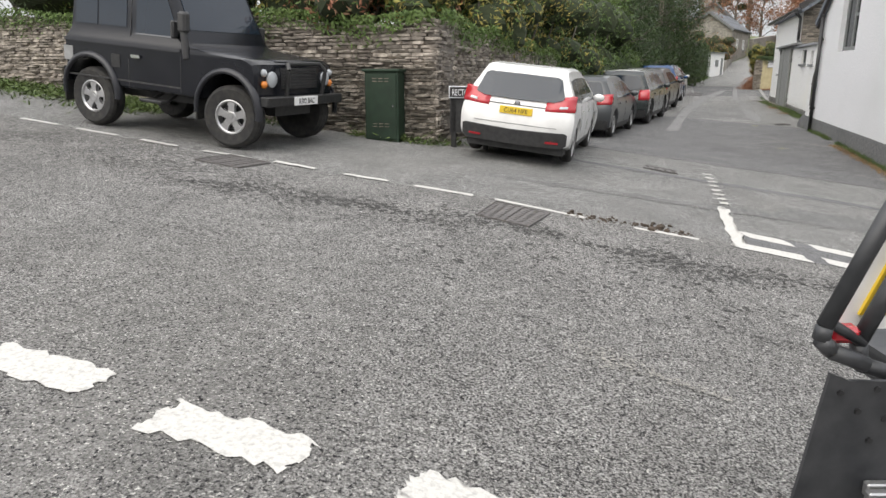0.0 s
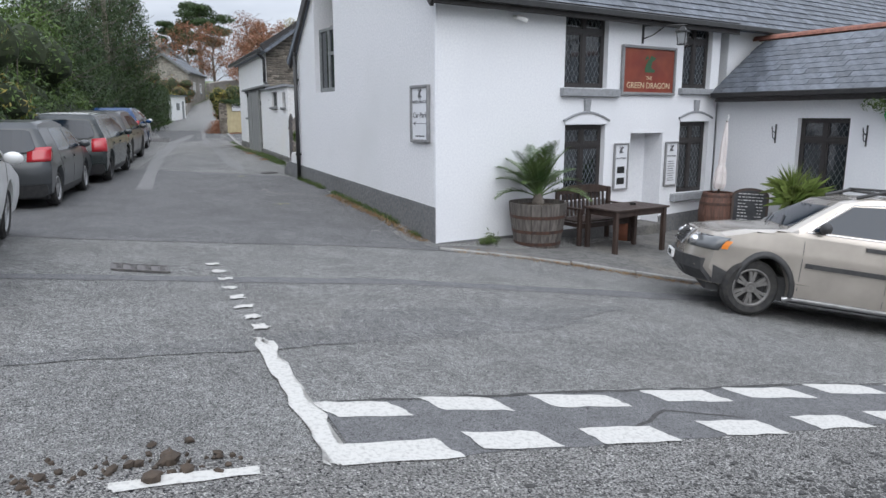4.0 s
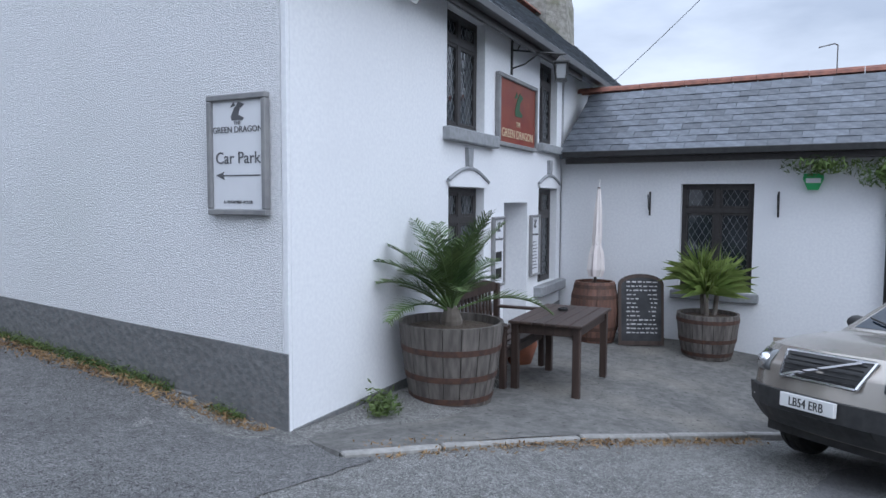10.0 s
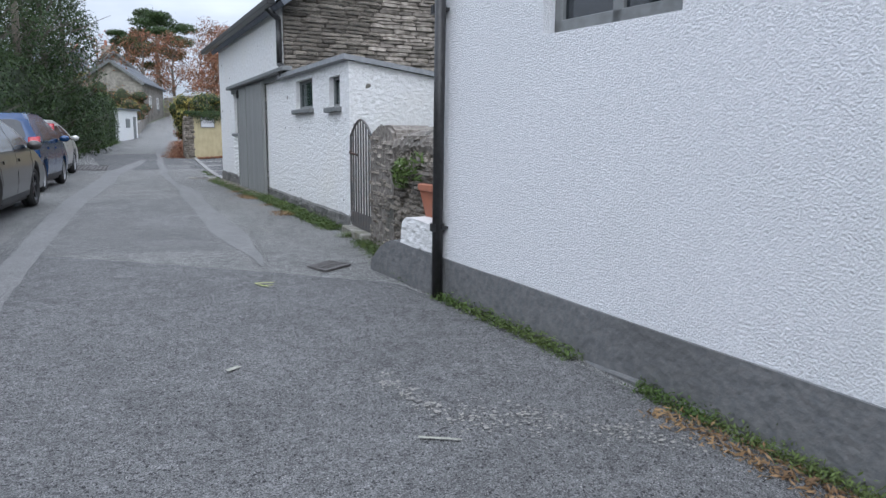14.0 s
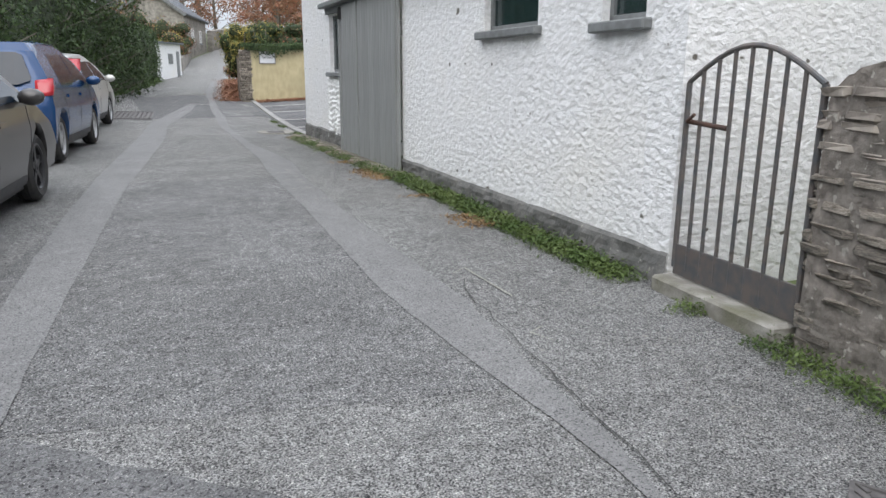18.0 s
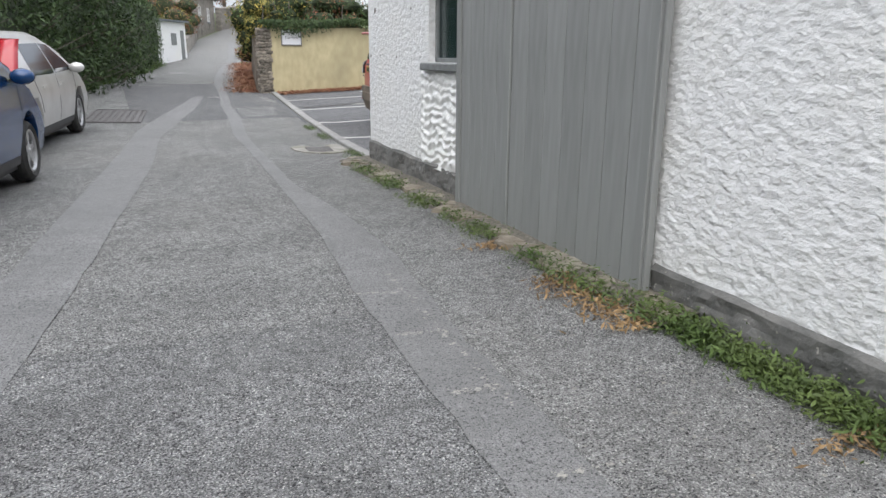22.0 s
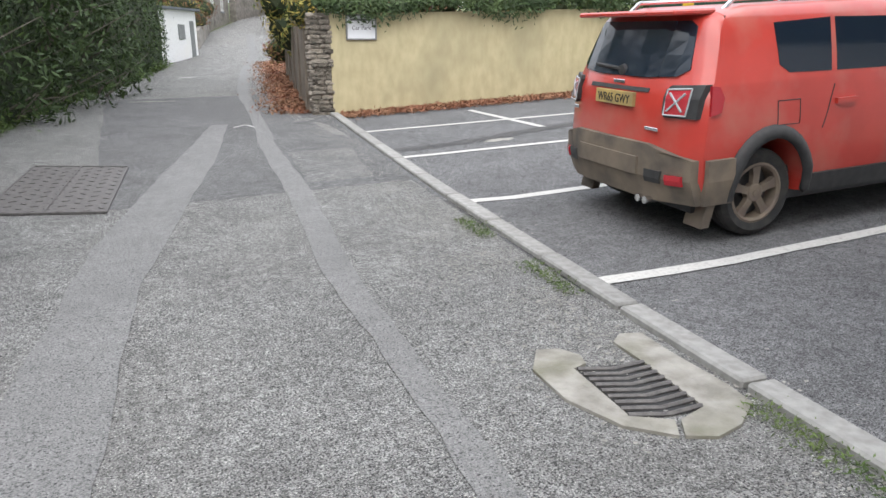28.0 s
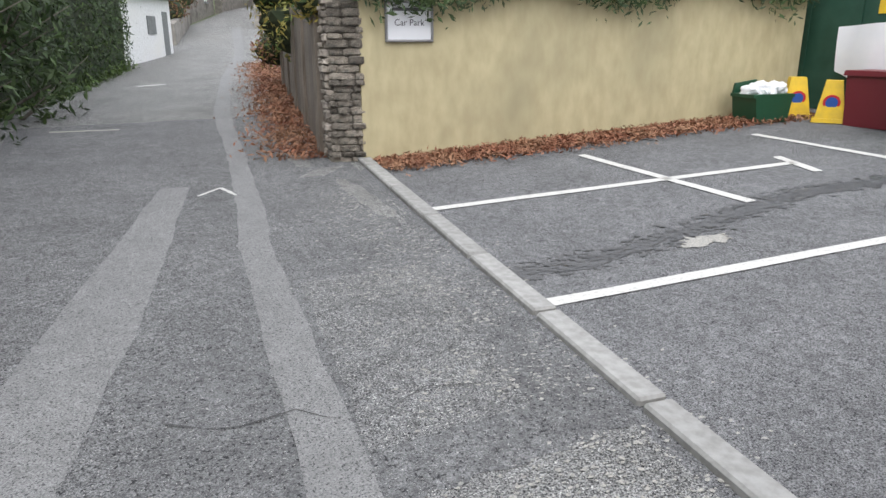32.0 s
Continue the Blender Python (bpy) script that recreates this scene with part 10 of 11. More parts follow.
def tree(name, label, x, y, z, h, spread, leaf, n=5000, size=0.12, seed=0, trunk=0.16, bare=0.0, low=0.35, lumps=14, flat=0.16, category="tree"):
    """A trunk with limbs and twigs and a broken crown of leaf clumps."""
    rng = random.Random(seed)
    root = thing(name, label, category, Matrix.Translation((x, y, z)))
    bm = BM()
    tube(bm, (0, 0, -0.4), (0.05 * h * rng.uniform(-1, 1) * 0.5, 0.02 * h, h * 0.6), trunk, trunk * 0.55, 10)
    tube(bm, (0.0, 0.02 * h, h * 0.58), (0.0, 0.03 * h, h * 0.92), trunk * 0.5, 0.02, 8)
    part("trunk", bm, BARK, root)
    P, N = [], []
    bml = BM()
    for i in range(lumps):
        a = 2 * math.pi * i * 0.618 + rng.uniform(-0.3, 0.3)
        t = low + (1 - low) * (i + 0.5) / lumps
        rr = spread * math.sqrt(max(0.05, 1 - ((t - low) / (1.02 - low)) ** 2.2)) * rng.uniform(0.45, 0.95)
        c = Vector((rr * math.cos(a), rr * math.sin(a), h * t))
        b = Vector((0, 0.02 * h, h * (t - 0.16)))
        tube(bml, b, b.lerp(c, 0.6) + Vector((0, 0, 0.03 * h)), trunk * 0.3, trunk * 0.16, 6)
        tube(bml, b.lerp(c, 0.6) + Vector((0, 0, 0.03 * h)), c, trunk * 0.16, 0.012, 5)
        for k in range(5):
            e = c + Vector((rng.gauss(0, 1), rng.gauss(0, 1), rng.uniform(-0.2, 1))) * spread * 0.3
            tube(bml, b.lerp(c, rng.uniform(0.5, 0.95)), e, 0.02, 0.006, 4)
        r = spread * rng.uniform(0.3, 0.48)
        p, d = clump_points(c, (r, r, h * flat * rng.uniform(0.6, 1.1)), n // lumps, 0.7)
        P.append(p)
        N.append(d)
    part("limb_framework", bml, TWIG if bare else BARK, root)
    P, N = np.concatenate(P), np.concatenate(N)
    if bare:
        m = NR.uniform(size=len(P)) > bare
        P, N = P[m], N[m]
    leaves_mesh("crown", P, N, size, leaf, root)
    return root


# bank over the stone wall by the main road
SH = [(-12.2, 12.0, 1.4, 2.2, 2.4, LEAF_DARK, LEAF_MID), (-10.4, 11.6, 1.5, 1.6, 1.9, LEAF_MID, LEAF_YEL), (-8.8, 11.2, 1.4, 1.6, 2.6, LEAF_DARK, LEAF_MID), (-7.3, 10.9, 1.4, 1.5, 1.8, LEAF_MID, LEAF_DARK),
      (-6.0, 10.5, 1.5, 1.4, 2.0, LEAF_MID, LEAF_YEL), (-4.8, 10.2, 1.5, 1.3, 1.7, LEAF_RED, LEAF_MID), (-3.9, 9.9, 1.6, 0.9, 1.1, LEAF_MID, LEAF_YEL), (-4.0, 11.6, 1.4, 1.5, 2.6, LEAF_RED, LEAF_YEL),
      (-3.2, 12.2, 1.1, 1.3, 1.9, LEAF_YEL, LEAF_MID), (-3.4, 13.8, 1.0, 1.5, 2.6, LEAF_MID, LEAF_YEL), (-2.9, 15.4, 0.9, 1.4, 2.1, LEAF_YEL, LEAF_MID), (-2.7, 17.2, 0.7, 1.5, 2.7, LEAF_MID, LEAF_YEL),
      (-2.3, 19.2, 0.4, 1.5, 2.6, LEAF_MID, LEAF_YEL), (-1.9, 21.2, 0.2, 1.5, 3.0, LEAF_DARK, LEAF_MID), (-1.4, 23.4, 0.0, 1.6, 3.2, LEAF_MID, LEAF_DARK), (-0.9, 25.6, -0.1, 1.6, 3.6, LEAF_MID, LEAF_DARK)]
for i, (x, y, z, w, h, a, b) in enumerate(SH):
    hue = "autumn-tinted" if a in (LEAF_RED, LEAF_YEL) else "dense green"
    shrub("bank_shrub", f"{hue} shrub growing on the bank over the wall", x, y, z, w, h, a, 3200, 0.055 if y < 18 else 0.07, 9, i, (b, 0.35))
# tumbling ivy along the wall top
for nm, m, ln, topf in (("wall_ivy", FACE1, L1, top1), ("wall_ivy", FACE2, 7.7, top2)):
    n = int(ln * 420)
    s = NR.uniform(0, ln, n)
    hang = np.abs(NR.normal(scale=0.16, size=n)) * (0.6 + 0.7 * np.sin(s * 1.7) ** 2)
    tp = np.array([topf(v) for v in s])
    P = np.column_stack([s, -0.03 - NR.uniform(0, 0.08, n), tp - hang + 0.1])
    W_ = np.array(m)
    P = P @ W_[:3, :3].T + W_[:3, 3]
    iv = thing(nm, "green ivy and brambles tumbling over the stone wall", "ivy")
    leaves_mesh("ivy_leaves", P, np.tile(W_[:3, :3] @ np.array((0, -1, 0.2)), (n, 1)), 0.045, LEAF_MID, iv)
# tall dark evergreens behind the parked cars
for i, (x, y, w, h, lf) in enumerate(((-0.2, 28.0, 1.7, 4.4, LEAF_MID), (0.2, 30.6, 1.7, 5.0, LEAF_DARK), (0.6, 33.2, 1.8, 5.6, LEAF_DARK), (1.2, 35.8, 1.8, 6.0, LEAF_DARK), (1.6, 38.2, 1.7, 5.6, LEAF_DARK),
                                           (2.6, 40.4, 1.5, 6.6, LEAF_DARK), (3.4, 42.4, 1.5, 7.2, LEAF_DARK), (4.1, 44.4, 1.5, 7.6, LEAF_DARK), (4.9, 46.4, 1.4, 7.4, LEAF_DARK))):
    tree("evergreen_tree", "tall dense dark evergreen beside the lane", x - 0.9, y, G(x, y) - 0.1, h, w, lf, 9000, 0.08, 40 + i, 0.14, 0, 0.06, 26, 0.14)
hedge("laurel_hedge", "tall clipped dark laurel hedge beside the lane", [(0.0, 32.6), (1.1, 38), (2.0, 41.3), (3.3, 45.8), (4.4, 49.2), (6.1, 55)], 0.9, [2.6, 3.4, 3.3, 3.0, 2.7, 2.5], LEAF_DARK, 1500, 0.06, (LEAF_MID, 0.1))
hedge("lane_hedge", "rough mixed hedge bank behind the parked cars", [(-2.5, 16), (-1.4, 21.5), (-0.5, 27), (0.2, 32)], 0.7, [1.5, 1.7, 1.8, 2.2], LEAF_MID, 700, 0.06, (LEAF_DARK, 0.5))

# over the car park wall
n = 5200
s = NR.uniform(-0.3, 6.2, n)
hang = np.abs(NR.normal(scale=0.14, size=n)) * (0.35 + 0.9 * np.sin(s * 1.3 + 0.6) ** 2)
P = np.column_stack([s, -0.04 - NR.uniform(0, 0.18, n), 1.72 + 0.03 * s + 0.16 - hang])
W_ = np.array(TANW)
P = P @ W_[:3, :3].T + W_[:3, 3]
iv = thing("wall_ivy", "dark ivy spilling over the car park wall", "ivy")
leaves_mesh("ivy_leaves", P, np.tile((0, -1, 0.3), (n, 1)), 0.05, LEAF_DARK, iv)
for i, (x, y, w, h, a, b) in enumerate(((7.75, 42.3, 0.6, 1.2, LEAF_YEL, LEAF_DARK), (8.6, 42.6, 0.9, 1.4, LEAF_DARK, LEAF_YEL), (10.0, 42.4, 1.2, 1.3, LEAF_DARK, LEAF_RED), (11.6, 42.4, 1.2, 1.3, LEAF_DARK, LEAF_MID), (13.1, 42.3, 1.2, 1.5, LEAF_DARK, LEAF_MID),
                                      (8.8, 46.0, 1.1, 2.3, LEAF_YEL, LEAF_MID), (10.5, 45.5, 1.6, 2.6, LEAF_DARK, LEAF_MID), (9.6, 49, 1.0, 1.6, LEAF_RED, LEAF_YEL), (11, 53, 1.1, 1.8, LEAF_MID, LEAF_YEL), (12.2, 58, 1.2, 1.8, LEAF_DARK, LEAF_MID), (9.0, 63.5, 1.3, 2.0, LEAF_RED, LEAF_YEL), (9.8, 66.5, 1.3, 2.4, LEAF_RED, LEAF_MID), (8.4, 61.8, 1.1, 1.6, LEAF_YEL, LEAF_MID), (8.2, 66.0, 1.6, 3.2, LEAF_RED, LEAF_YEL))):
    base = 1.35 if y < 43.5 else G(x, y) + 0.2
    shrub("garden_shrub", "mixed garden shrub above the car park wall" if y < 43.5 else "garden shrub along the upper lane", x, y, base, w, h, a, 2600, 0.06, 8, 60 + i, (b, 0.3))

# far trees and telegraph pole
tree("pine_tree", "tall dark pine with flat layered crown on the skyline", 19.4, 108, 6.0, 10.2, 4.2, LEAF_DARK, 9000, 0.24, 71, 0.4, 0, 0.5, 13, 0.07)
tree("pine_tree", "smaller dark pine on the skyline", 16.4, 112, 6.0, 8.0, 2.8, LEAF_DARK, 6000, 0.24, 72, 0.35, 0, 0.5, 10, 0.08)
for i, (x, y, h, w, lf, bare) in enumerate(((22, 92, 9, 3.4, LEAF_RED, 0.55), (25.5, 88, 8, 3.2, LEAF_RED, 0.4), (19.5, 100, 8, 3.0, LEAF_RED, 0.6), (29, 95, 9, 3.5, LEAF_YEL, 0.6), (10.5, 79, 4.2, 2.2, LEAF_RED, 0.35), (8.2, 74, 3.6, 2.0, LEAF_YEL, 0.35), (5.0, 90, 9, 3.2, LEAF_RED, 0.8), (17.8, 71, 6.2, 2.6, LEAF_RED, 0.45), (19.5, 78, 7.5, 3.0, LEAF_RED, 0.5), (21.5, 84, 8, 3.2, LEAF_RED, 0.45), (15.6, 96, 8, 3.2, LEAF_RED, 0.6), (8.3, 72, 6.5, 2.6, LEAF_RED, 0.9))):
    tree("autumn_tree", "russet autumn tree far up the lane" if bare < 0.7 else "nearly bare autumn tree behind the hedge", x, y, G(x, y) - 0.2, h, w, lf, 6500, 0.16, 80 + i, 0.22, bare, 0.25, 16, 0.15)
pole = thing("telegraph_pole", "tall wooden telegraph pole behind the hedge", "pole", Matrix.Translation((2.2, 40.5, G(2.2, 40.5))))
bm = BM()
tube(bm, (0, 0, -0.3), (0, 0, 8.2), 0.14, 0.1, 12)
part("shaft", bm, WEATHERED, pole)
bm = BM()
box(bm, -0.6, 0.6, -0.05, 0.05, 7.6, 7.7)
part("crossarm", bm, WEATHERED, pole)


# weeds, litter and moss at the foot of the walls
def tufts(name, label, line, n, size, height, leaf, spread=0.1, up=0.0, seedgap=None, kind="stuff"):
    pts = along(line, 0.05)
    idx = NR.randint(0, len(pts), n)
    keep = []
    for i in idx:
        p, l = pts[i]
        if seedgap is None or noise.noise(Vector((p.x * seedgap, p.y * seedgap, len(line)))) > (-0.3 if n > 9000 else -0.05):
            keep.append((p, l))
    P = np.array([(p.x, p.y, G(p.x, p.y)) for p, l in keep])
    L_ = np.array([(l.x, l.y, 0) for p, l in keep])
    k = len(P)
    P = P + L_ * NR.normal(scale=spread, size=(k, 1)) + NR.normal(scale=0.02, size=(k, 3)) * (1, 1, 0)
    P[:, 2] += np.abs(NR.normal(scale=height, size=k)) + up
    root = thing(name, label, name.split("_")[-1], kind=kind)
    leaves_mesh("blades", P, np.tile((0, 0, 1.0), (k, 1)), size, leaf, root, 0.0)
    return root


WALLFOOT = [(4.28, 12.2), (4.12, 17.9), (4.55, 19.7), (4.86, 20.9), (4.95, 21.7), (5.35, 25.7)]
tufts("foot_weeds", "low green weeds along the wall foot", [(4.24, 12.4), (4.14, 18.0)], 10500, 0.016, 0.03, WEED, 0.035, 0.005, 1.2)
tufts("foot_weeds", "low green weeds along the yard wall", [(4.1, 18.0), (4.35, 19.0), (4.6, 20.0), (4.78, 20.9), (4.88, 21.6)], 9000, 0.015, 0.03, WEED, 0.06, 0.005, 2.1)
tufts("foot_weeds", "thick green weeds along the shed foot", [(4.88, 21.7), (5.3, 25.8)], 16000, 0.02, 0.034, WEED, 0.065, 0.005)
tufts("foot_weeds", "patchy weeds along the broken footing", [(5.25, 25.9), (5.42, 28.2), (5.62, 30), (5.9, 31.3)], 8000, 0.017, 0.025, WEED, 0.08, 0.02, 2.6)
tufts("foot_weeds", "weeds sprouting along the car park kerb", [(6.02, 31.3), (6.25, 33), (6.55, 35)], 3500, 0.013, 0.018, WEED, 0.04, 0.01, 1.5)
tufts("foot_weeds", "weeds at the corner of the pub", [(4.3, 11.7), (4.8, 11.5), (5.3, 11.9)], 1300, 0.03, 0.05, WEED, 0.06, 0.02, 1.2)
tufts("foot_weeds", "leaves and weeds along the hedge foot", [(2.0, 38.0), (4.0, 45.6), (5.2, 49.2), (6.9, 55)], 5200, 0.05, 0.1, LEAF_MID, 0.15, 0.02)
tufts("fallen_leaves", "brown fallen leaves along the gable foot", [(4.14, 12.1), (4.1, 13.8), (4.05, 15.4), (4.0, 17.6)], 3000, 0.022, 0.01, LEAF_TAN, 0.06, 0.01, 0.9)
tufts("fallen_leaves", "brown fallen leaves along the shed foot", [(4.8, 22.5), (5.15, 25.8), (5.27, 27.2)], 5200, 0.022, 0.008, LEAF_TAN, 0.1, 0.015, 1.3)
tufts("fallen_leaves", "drift of russet fallen leaves beside the fence", [(7.45, 42.0), (8.25, 45.7), (9.2, 49.5), (10.2, 54)], 14000, 0.04, 0.03, LEAF_FALLEN, 0.28, 0.012)
tufts("fallen_leaves", "russet fallen leaves along the car park wall", [(7.9, 41.3), (11.0, 41.02), (13.6, 40.78)], 14000, 0.036, 0.02, LEAF_FALLEN, 0.2, 0.012)
tufts("fallen_leaves", "scattered brown leaves along the pub kerb", [(4.2, 11.2), (5.56, 10.28), (7.1, 9.28)], 2200, 0.022, 0.008, LEAF_TAN, 0.08, 0.012)
tufts("verge_grass", "grass verge under the stone wall", [(-12.5, 10.3), (-9, 9.6), (-7.5, 9.4)], 9000, 0.05, 0.05, WEED, 0.5, 0.0)
tufts("foot_weeds", "weeds at the foot of the stone wall", [(-7.5, 9.55), (-3.3, 8.7), (-2.7, 9.1)], 1500, 0.04, 0.06, WEED, 0.07, 0.0, 1.4)
# plants on the yard wall and in the trough
for c, k in ((YARD @ Vector((1.3, -0.06, 0.55)), 300), (YARD @ Vector((1.75, -0.06, 0.62)), 110), (Vector((4.56, 18.42, 0.5)), 50)):
    p, d = clump_points(c, (0.1, 0.13, 0.14), k)
    fern = thing("wall_fern", "small green fern growing from the stone wall", "fern")
    leaves_mesh("fern_leaves", p, d, 0.035, LEAF_MID, fern)
# climber on the wing corner
cl = thing("climbing_plant", "straggling green climber over the wing corner", "climber")
P, N = [], []
for c, r, k in (((10.6, 8.9, 1.2), (0.15, 0.5, 0.14), 420), ((10.6, 8.2, 1.1), (0.2, 0.35, 0.2), 420), ((10.75, 7.55, 0.9), (0.3, 0.35, 0.4), 700), ((11.0, 7.1, 1.0), (0.3, 0.4, 0.35), 500), ((10.85, 7.5, 0.1), (0.15, 0.25, 0.5), 400), ((11.3, 6.75, 1.05), (0.3, 0.3, 0.25), 260)):
    p, d = clump_points(c, r, k, 0.9)
    P.append(p)
    N.append(d)
leaves_mesh("climber_foliage", np.concatenate(P), np.concatenate(N), 0.045, LEAF_MID, cl)
P, N = [], []
for c, r, k in (((10.75, 7.6, 0.75), (0.25, 0.3, 0.45), 900), ((10.95, 7.2, 0.85), (0.25, 0.35, 0.35), 700), ((10.9, 7.55, -0.2), (0.14, 0.16, 0.6), 700), ((10.7, 8.0, 1.1), (0.2, 0.35, 0.16), 500)):
    p, d = clump_points(c, r, k, 0.9)
    P.append(p)
    N.append(d)
leaves_mesh("climber_foliage", np.concatenate(P), np.concatenate(N), 0.05, LEAF_DARK, cl)
bm = BM()
for i in range(9):
    rng = random.Random(i)
    a = Vector((10.8, 7.7, -1.6))
    for k in range(6):
        b = a + Vector((rng.uniform(-0.04, 0.1), rng.uniform(-0.22, 0.16), rng.uniform(0.35, 0.6)))
        tube(bm, a, b, 0.014, 0.009, 5)
        a = b
part("climber_stem", bm, TWIG, cl)

# ---- beyond the pub ----
SLATE_EDGE = mat("weathered_verge", (0.2, 0.205, 0.21), 0.8, (0.12, 0.125, 0.13), 6, 6, 0.4, 20)


def house(name, label, m, w, d, eave, rise, wall, roof, wins=(), ridge_red=True, base=-4.0, chim=()):
    """A plain gabled house: x along its front, gable ends at x = 0 and w when rise runs along y."""
    root = thing(name, label, "house", m)
    bm = BM()
    pts = [(0, base), (d, base), (d, eave), (d / 2, eave + rise), (0, eave)]
    slab(bm, pts, 0, w, Matrix.Rotation(radians(90), 4, "Z") @ Matrix.Diagonal((1, -1, 1, 1)))
    bmesh.ops.recalc_face_normals(bm, faces=bm.faces[:])
    part("wall", bm, wall, root)
    sl = math.hypot(d / 2 + 0.2, rise * (d / 2 + 0.2) / (d / 2))
    for s in (0, 1):
        bm = BM()
        y0, y1 = (-0.2, d / 2) if s == 0 else (d + 0.2, d / 2)
        z0, z1 = eave - rise * 0.2 / (d / 2), eave + rise
        n = 14
        for i in range(n):
            ya, yb = y0 + (y1 - y0) * i / n, y0 + (y1 - y0) * (i + 1.3) / n if i < n - 1 else y1
            za, zb = z0 + (z1 - z0) * i / n, z0 + (z1 - z0) * (i + 1.3) / n if i < n - 1 else z1
            v = [bm.verts.new(p) for p in ((-0.2, ya, za + 0.07), (w + 0.2, ya, za + 0.07), (w + 0.2, yb, zb + 0.05), (-0.2, yb, zb + 0.05), (-0.2, ya, za - 0.05), (w + 0.2, ya, za - 0.05))]
            bm.faces.new(v[:4])
            bm.faces.new((v[4], v[5], v[1], v[0]))
        part("roof", bm, roof, root)
    for x in (-0.22, w + 0.18):
        for y0, y1 in ((-0.2, d / 2), (d + 0.2, d / 2)):
            p, q = Vector((x, y0, eave - rise * 0.2 / (d / 2) - 0.06)), Vector((x, y1, eave + rise - 0.06))
            bm = BM()
            tube(bm, p, q, 0.15, 0.15, 4)
            part("bargeboard", bm, SLATE_EDGE, root)
    if ridge_red:
        bm = BM()
        for i in range(int(w / 0.4) + 1):
            tube(bm, (-0.2 + 0.4 * i, d / 2, eave + rise + 0.06), (0.19 + 0.4 * i, d / 2, eave + rise + 0.06), 0.1, 0.1, 8)
        part("ridge_tiles", bm, RIDGE, root)
    for face, u, z, ww, hh, *grid in wins:
        nx, ny = grid or (2, 2)
        bm = BM()
        if face == "front":
            fr = Matrix.Translation((u, 0, z))
        else:
            fr = Matrix.Translation((0, u, z)) @ Matrix.Rotation(radians(-90), 4, "Z")
        for x0, x1 in ((0, 0.07), (ww - 0.07, ww)):
            box(bm, x0, x1, -0.05, 0.02, 0, hh, 0, fr)
        for z0, z1 in ((0, 0.07), (hh - 0.07, hh)):
            box(bm, 0.07, ww - 0.07, -0.05, 0.02, z0, z1, 0, fr)
        for i in range(1, nx):
            box(bm, ww * i / nx - 0.018, ww * i / nx + 0.018, -0.044, 0.02, 0.07, hh - 0.07, 0, fr)
        for i in range(1, ny):
            box(bm, 0.07, ww - 0.07, -0.04, 0.02, hh * i / ny - 0.018, hh * i / ny + 0.018, 0, fr)
        wd = part("window", bm, WHITE_PAINT, root)
        bm = BM()
        box(bm, 0.06, ww - 0.06, -0.02, 0.016, 0.06, hh - 0.06, 0, fr)
        part("pane", bm, GLASS, wd)
        bm = BM()
        box(bm, -0.06, ww + 0.06, -0.1, 0.0, -0.08, 0.0, 0, fr)
        part("sill", bm, SILL, wd)
    for x, y, z0, z1, cw in chim:
        bm = BM()
        box(bm, x - cw, x + cw, y - cw, y + cw, z0, z1, 0.03)
        c = part("chimney", bm, RENDER_WHITE if wall is RENDER_WHITE else STONE_I, root)
        for k in (-0.4, 0.4):
            bm = BM()
            lathe(bm, [(0.13, z1), (0.11, z1 + 0.4), (0.14, z1 + 0.42), (0.1, z1 + 0.45)], 12, m=Matrix.Translation((x + k * cw, y, 0)))
            part("chimney_pot", bm, TERRACOTTA, c)
    return root


CREAM = mat("cream_render", (0.62, 0.6, 0.5), 0.9, (0.55, 0.53, 0.45), 3, 5)
PALEBLUE = mat("pale_blue_render", (0.45, 0.62, 0.66), 0.9, (0.4, 0.56, 0.6), 3, 5)
# white gabled house seen past the wing: its gable faces the pub
house("village_house", "white gabled village house with slate roof and red ridge", Matrix.Translation((26.0, 5.96, 0)), 9.0, 6.6, 2.2, 2.12, RENDER_WHITE, SLATE_I,
      [("side", 1.28, 0.14, 0.77, 1.08, 3, 4), ("side", 1.82, 2.22, 0.4, 0.46, 1, 2)], True, -5, [(1.0, 4.28, 2.5, 4.6, 0.22)])
house("village_house", "cream rendered cottage down the hill", Matrix.Translation((34.0, 3.3, -0.4)), 8, 5.4, 0.45, 2.35, CREAM, SLATE_I, [], False, -5)
house("village_house", "pale blue rendered cottage", Matrix.Translation((30.0, 5.3, -0.6)), 5, 1.2, 1.9, 0.5, PALEBLUE, SLATE_I, [], False, -5)
house("village_house", "long white terrace with a grey slate roof downhill", Matrix.Translation((45.0, -7.5, -1.2)), 9, 9.2, -0.4, 1.6, RENDER_WHITE, SLATE_I,
      [("side", 8.6, -2.4, 0.7, 1.1), ("side", 7.2, -2.4, 0.7, 1.1), ("side", 5.8, -2.4, 0.7, 1.1), ("side", 8.6, -4.2, 0.7, 1.1), ("side", 6.4, -4.2, 0.7, 1.1)], False, -6)
for i, (x, y, z, w) in enumerate(((58, 3.4, -1.2, 7), (64, -5, -1.6, 9), (66, 4, -2.0, 10), (70, -9, -1.6, 9), (80, -2, 0.2, 12), (48, 9, -1.2, 8))):
    house("village_house", "distant village house with a slate roof", Matrix.Translation((x, y, z)) @ Matrix.Rotation(radians(90 + 12 * i), 4, "Z"), w, 6, 0.8, 2.4, (RENDER_WHITE, CREAM, RENDER_WHITE)[i % 3], SLATE_I,
          [("front", 1.5, -1.2, 0.9, 1.1), ("front", 4.5, -1.2, 0.9, 1.1), ("side", 2.4, -1.0, 0.9, 1.1)], i % 2 == 0, -5, [(w * 0.8, 3, 2.6, 4.4, 0.4)])
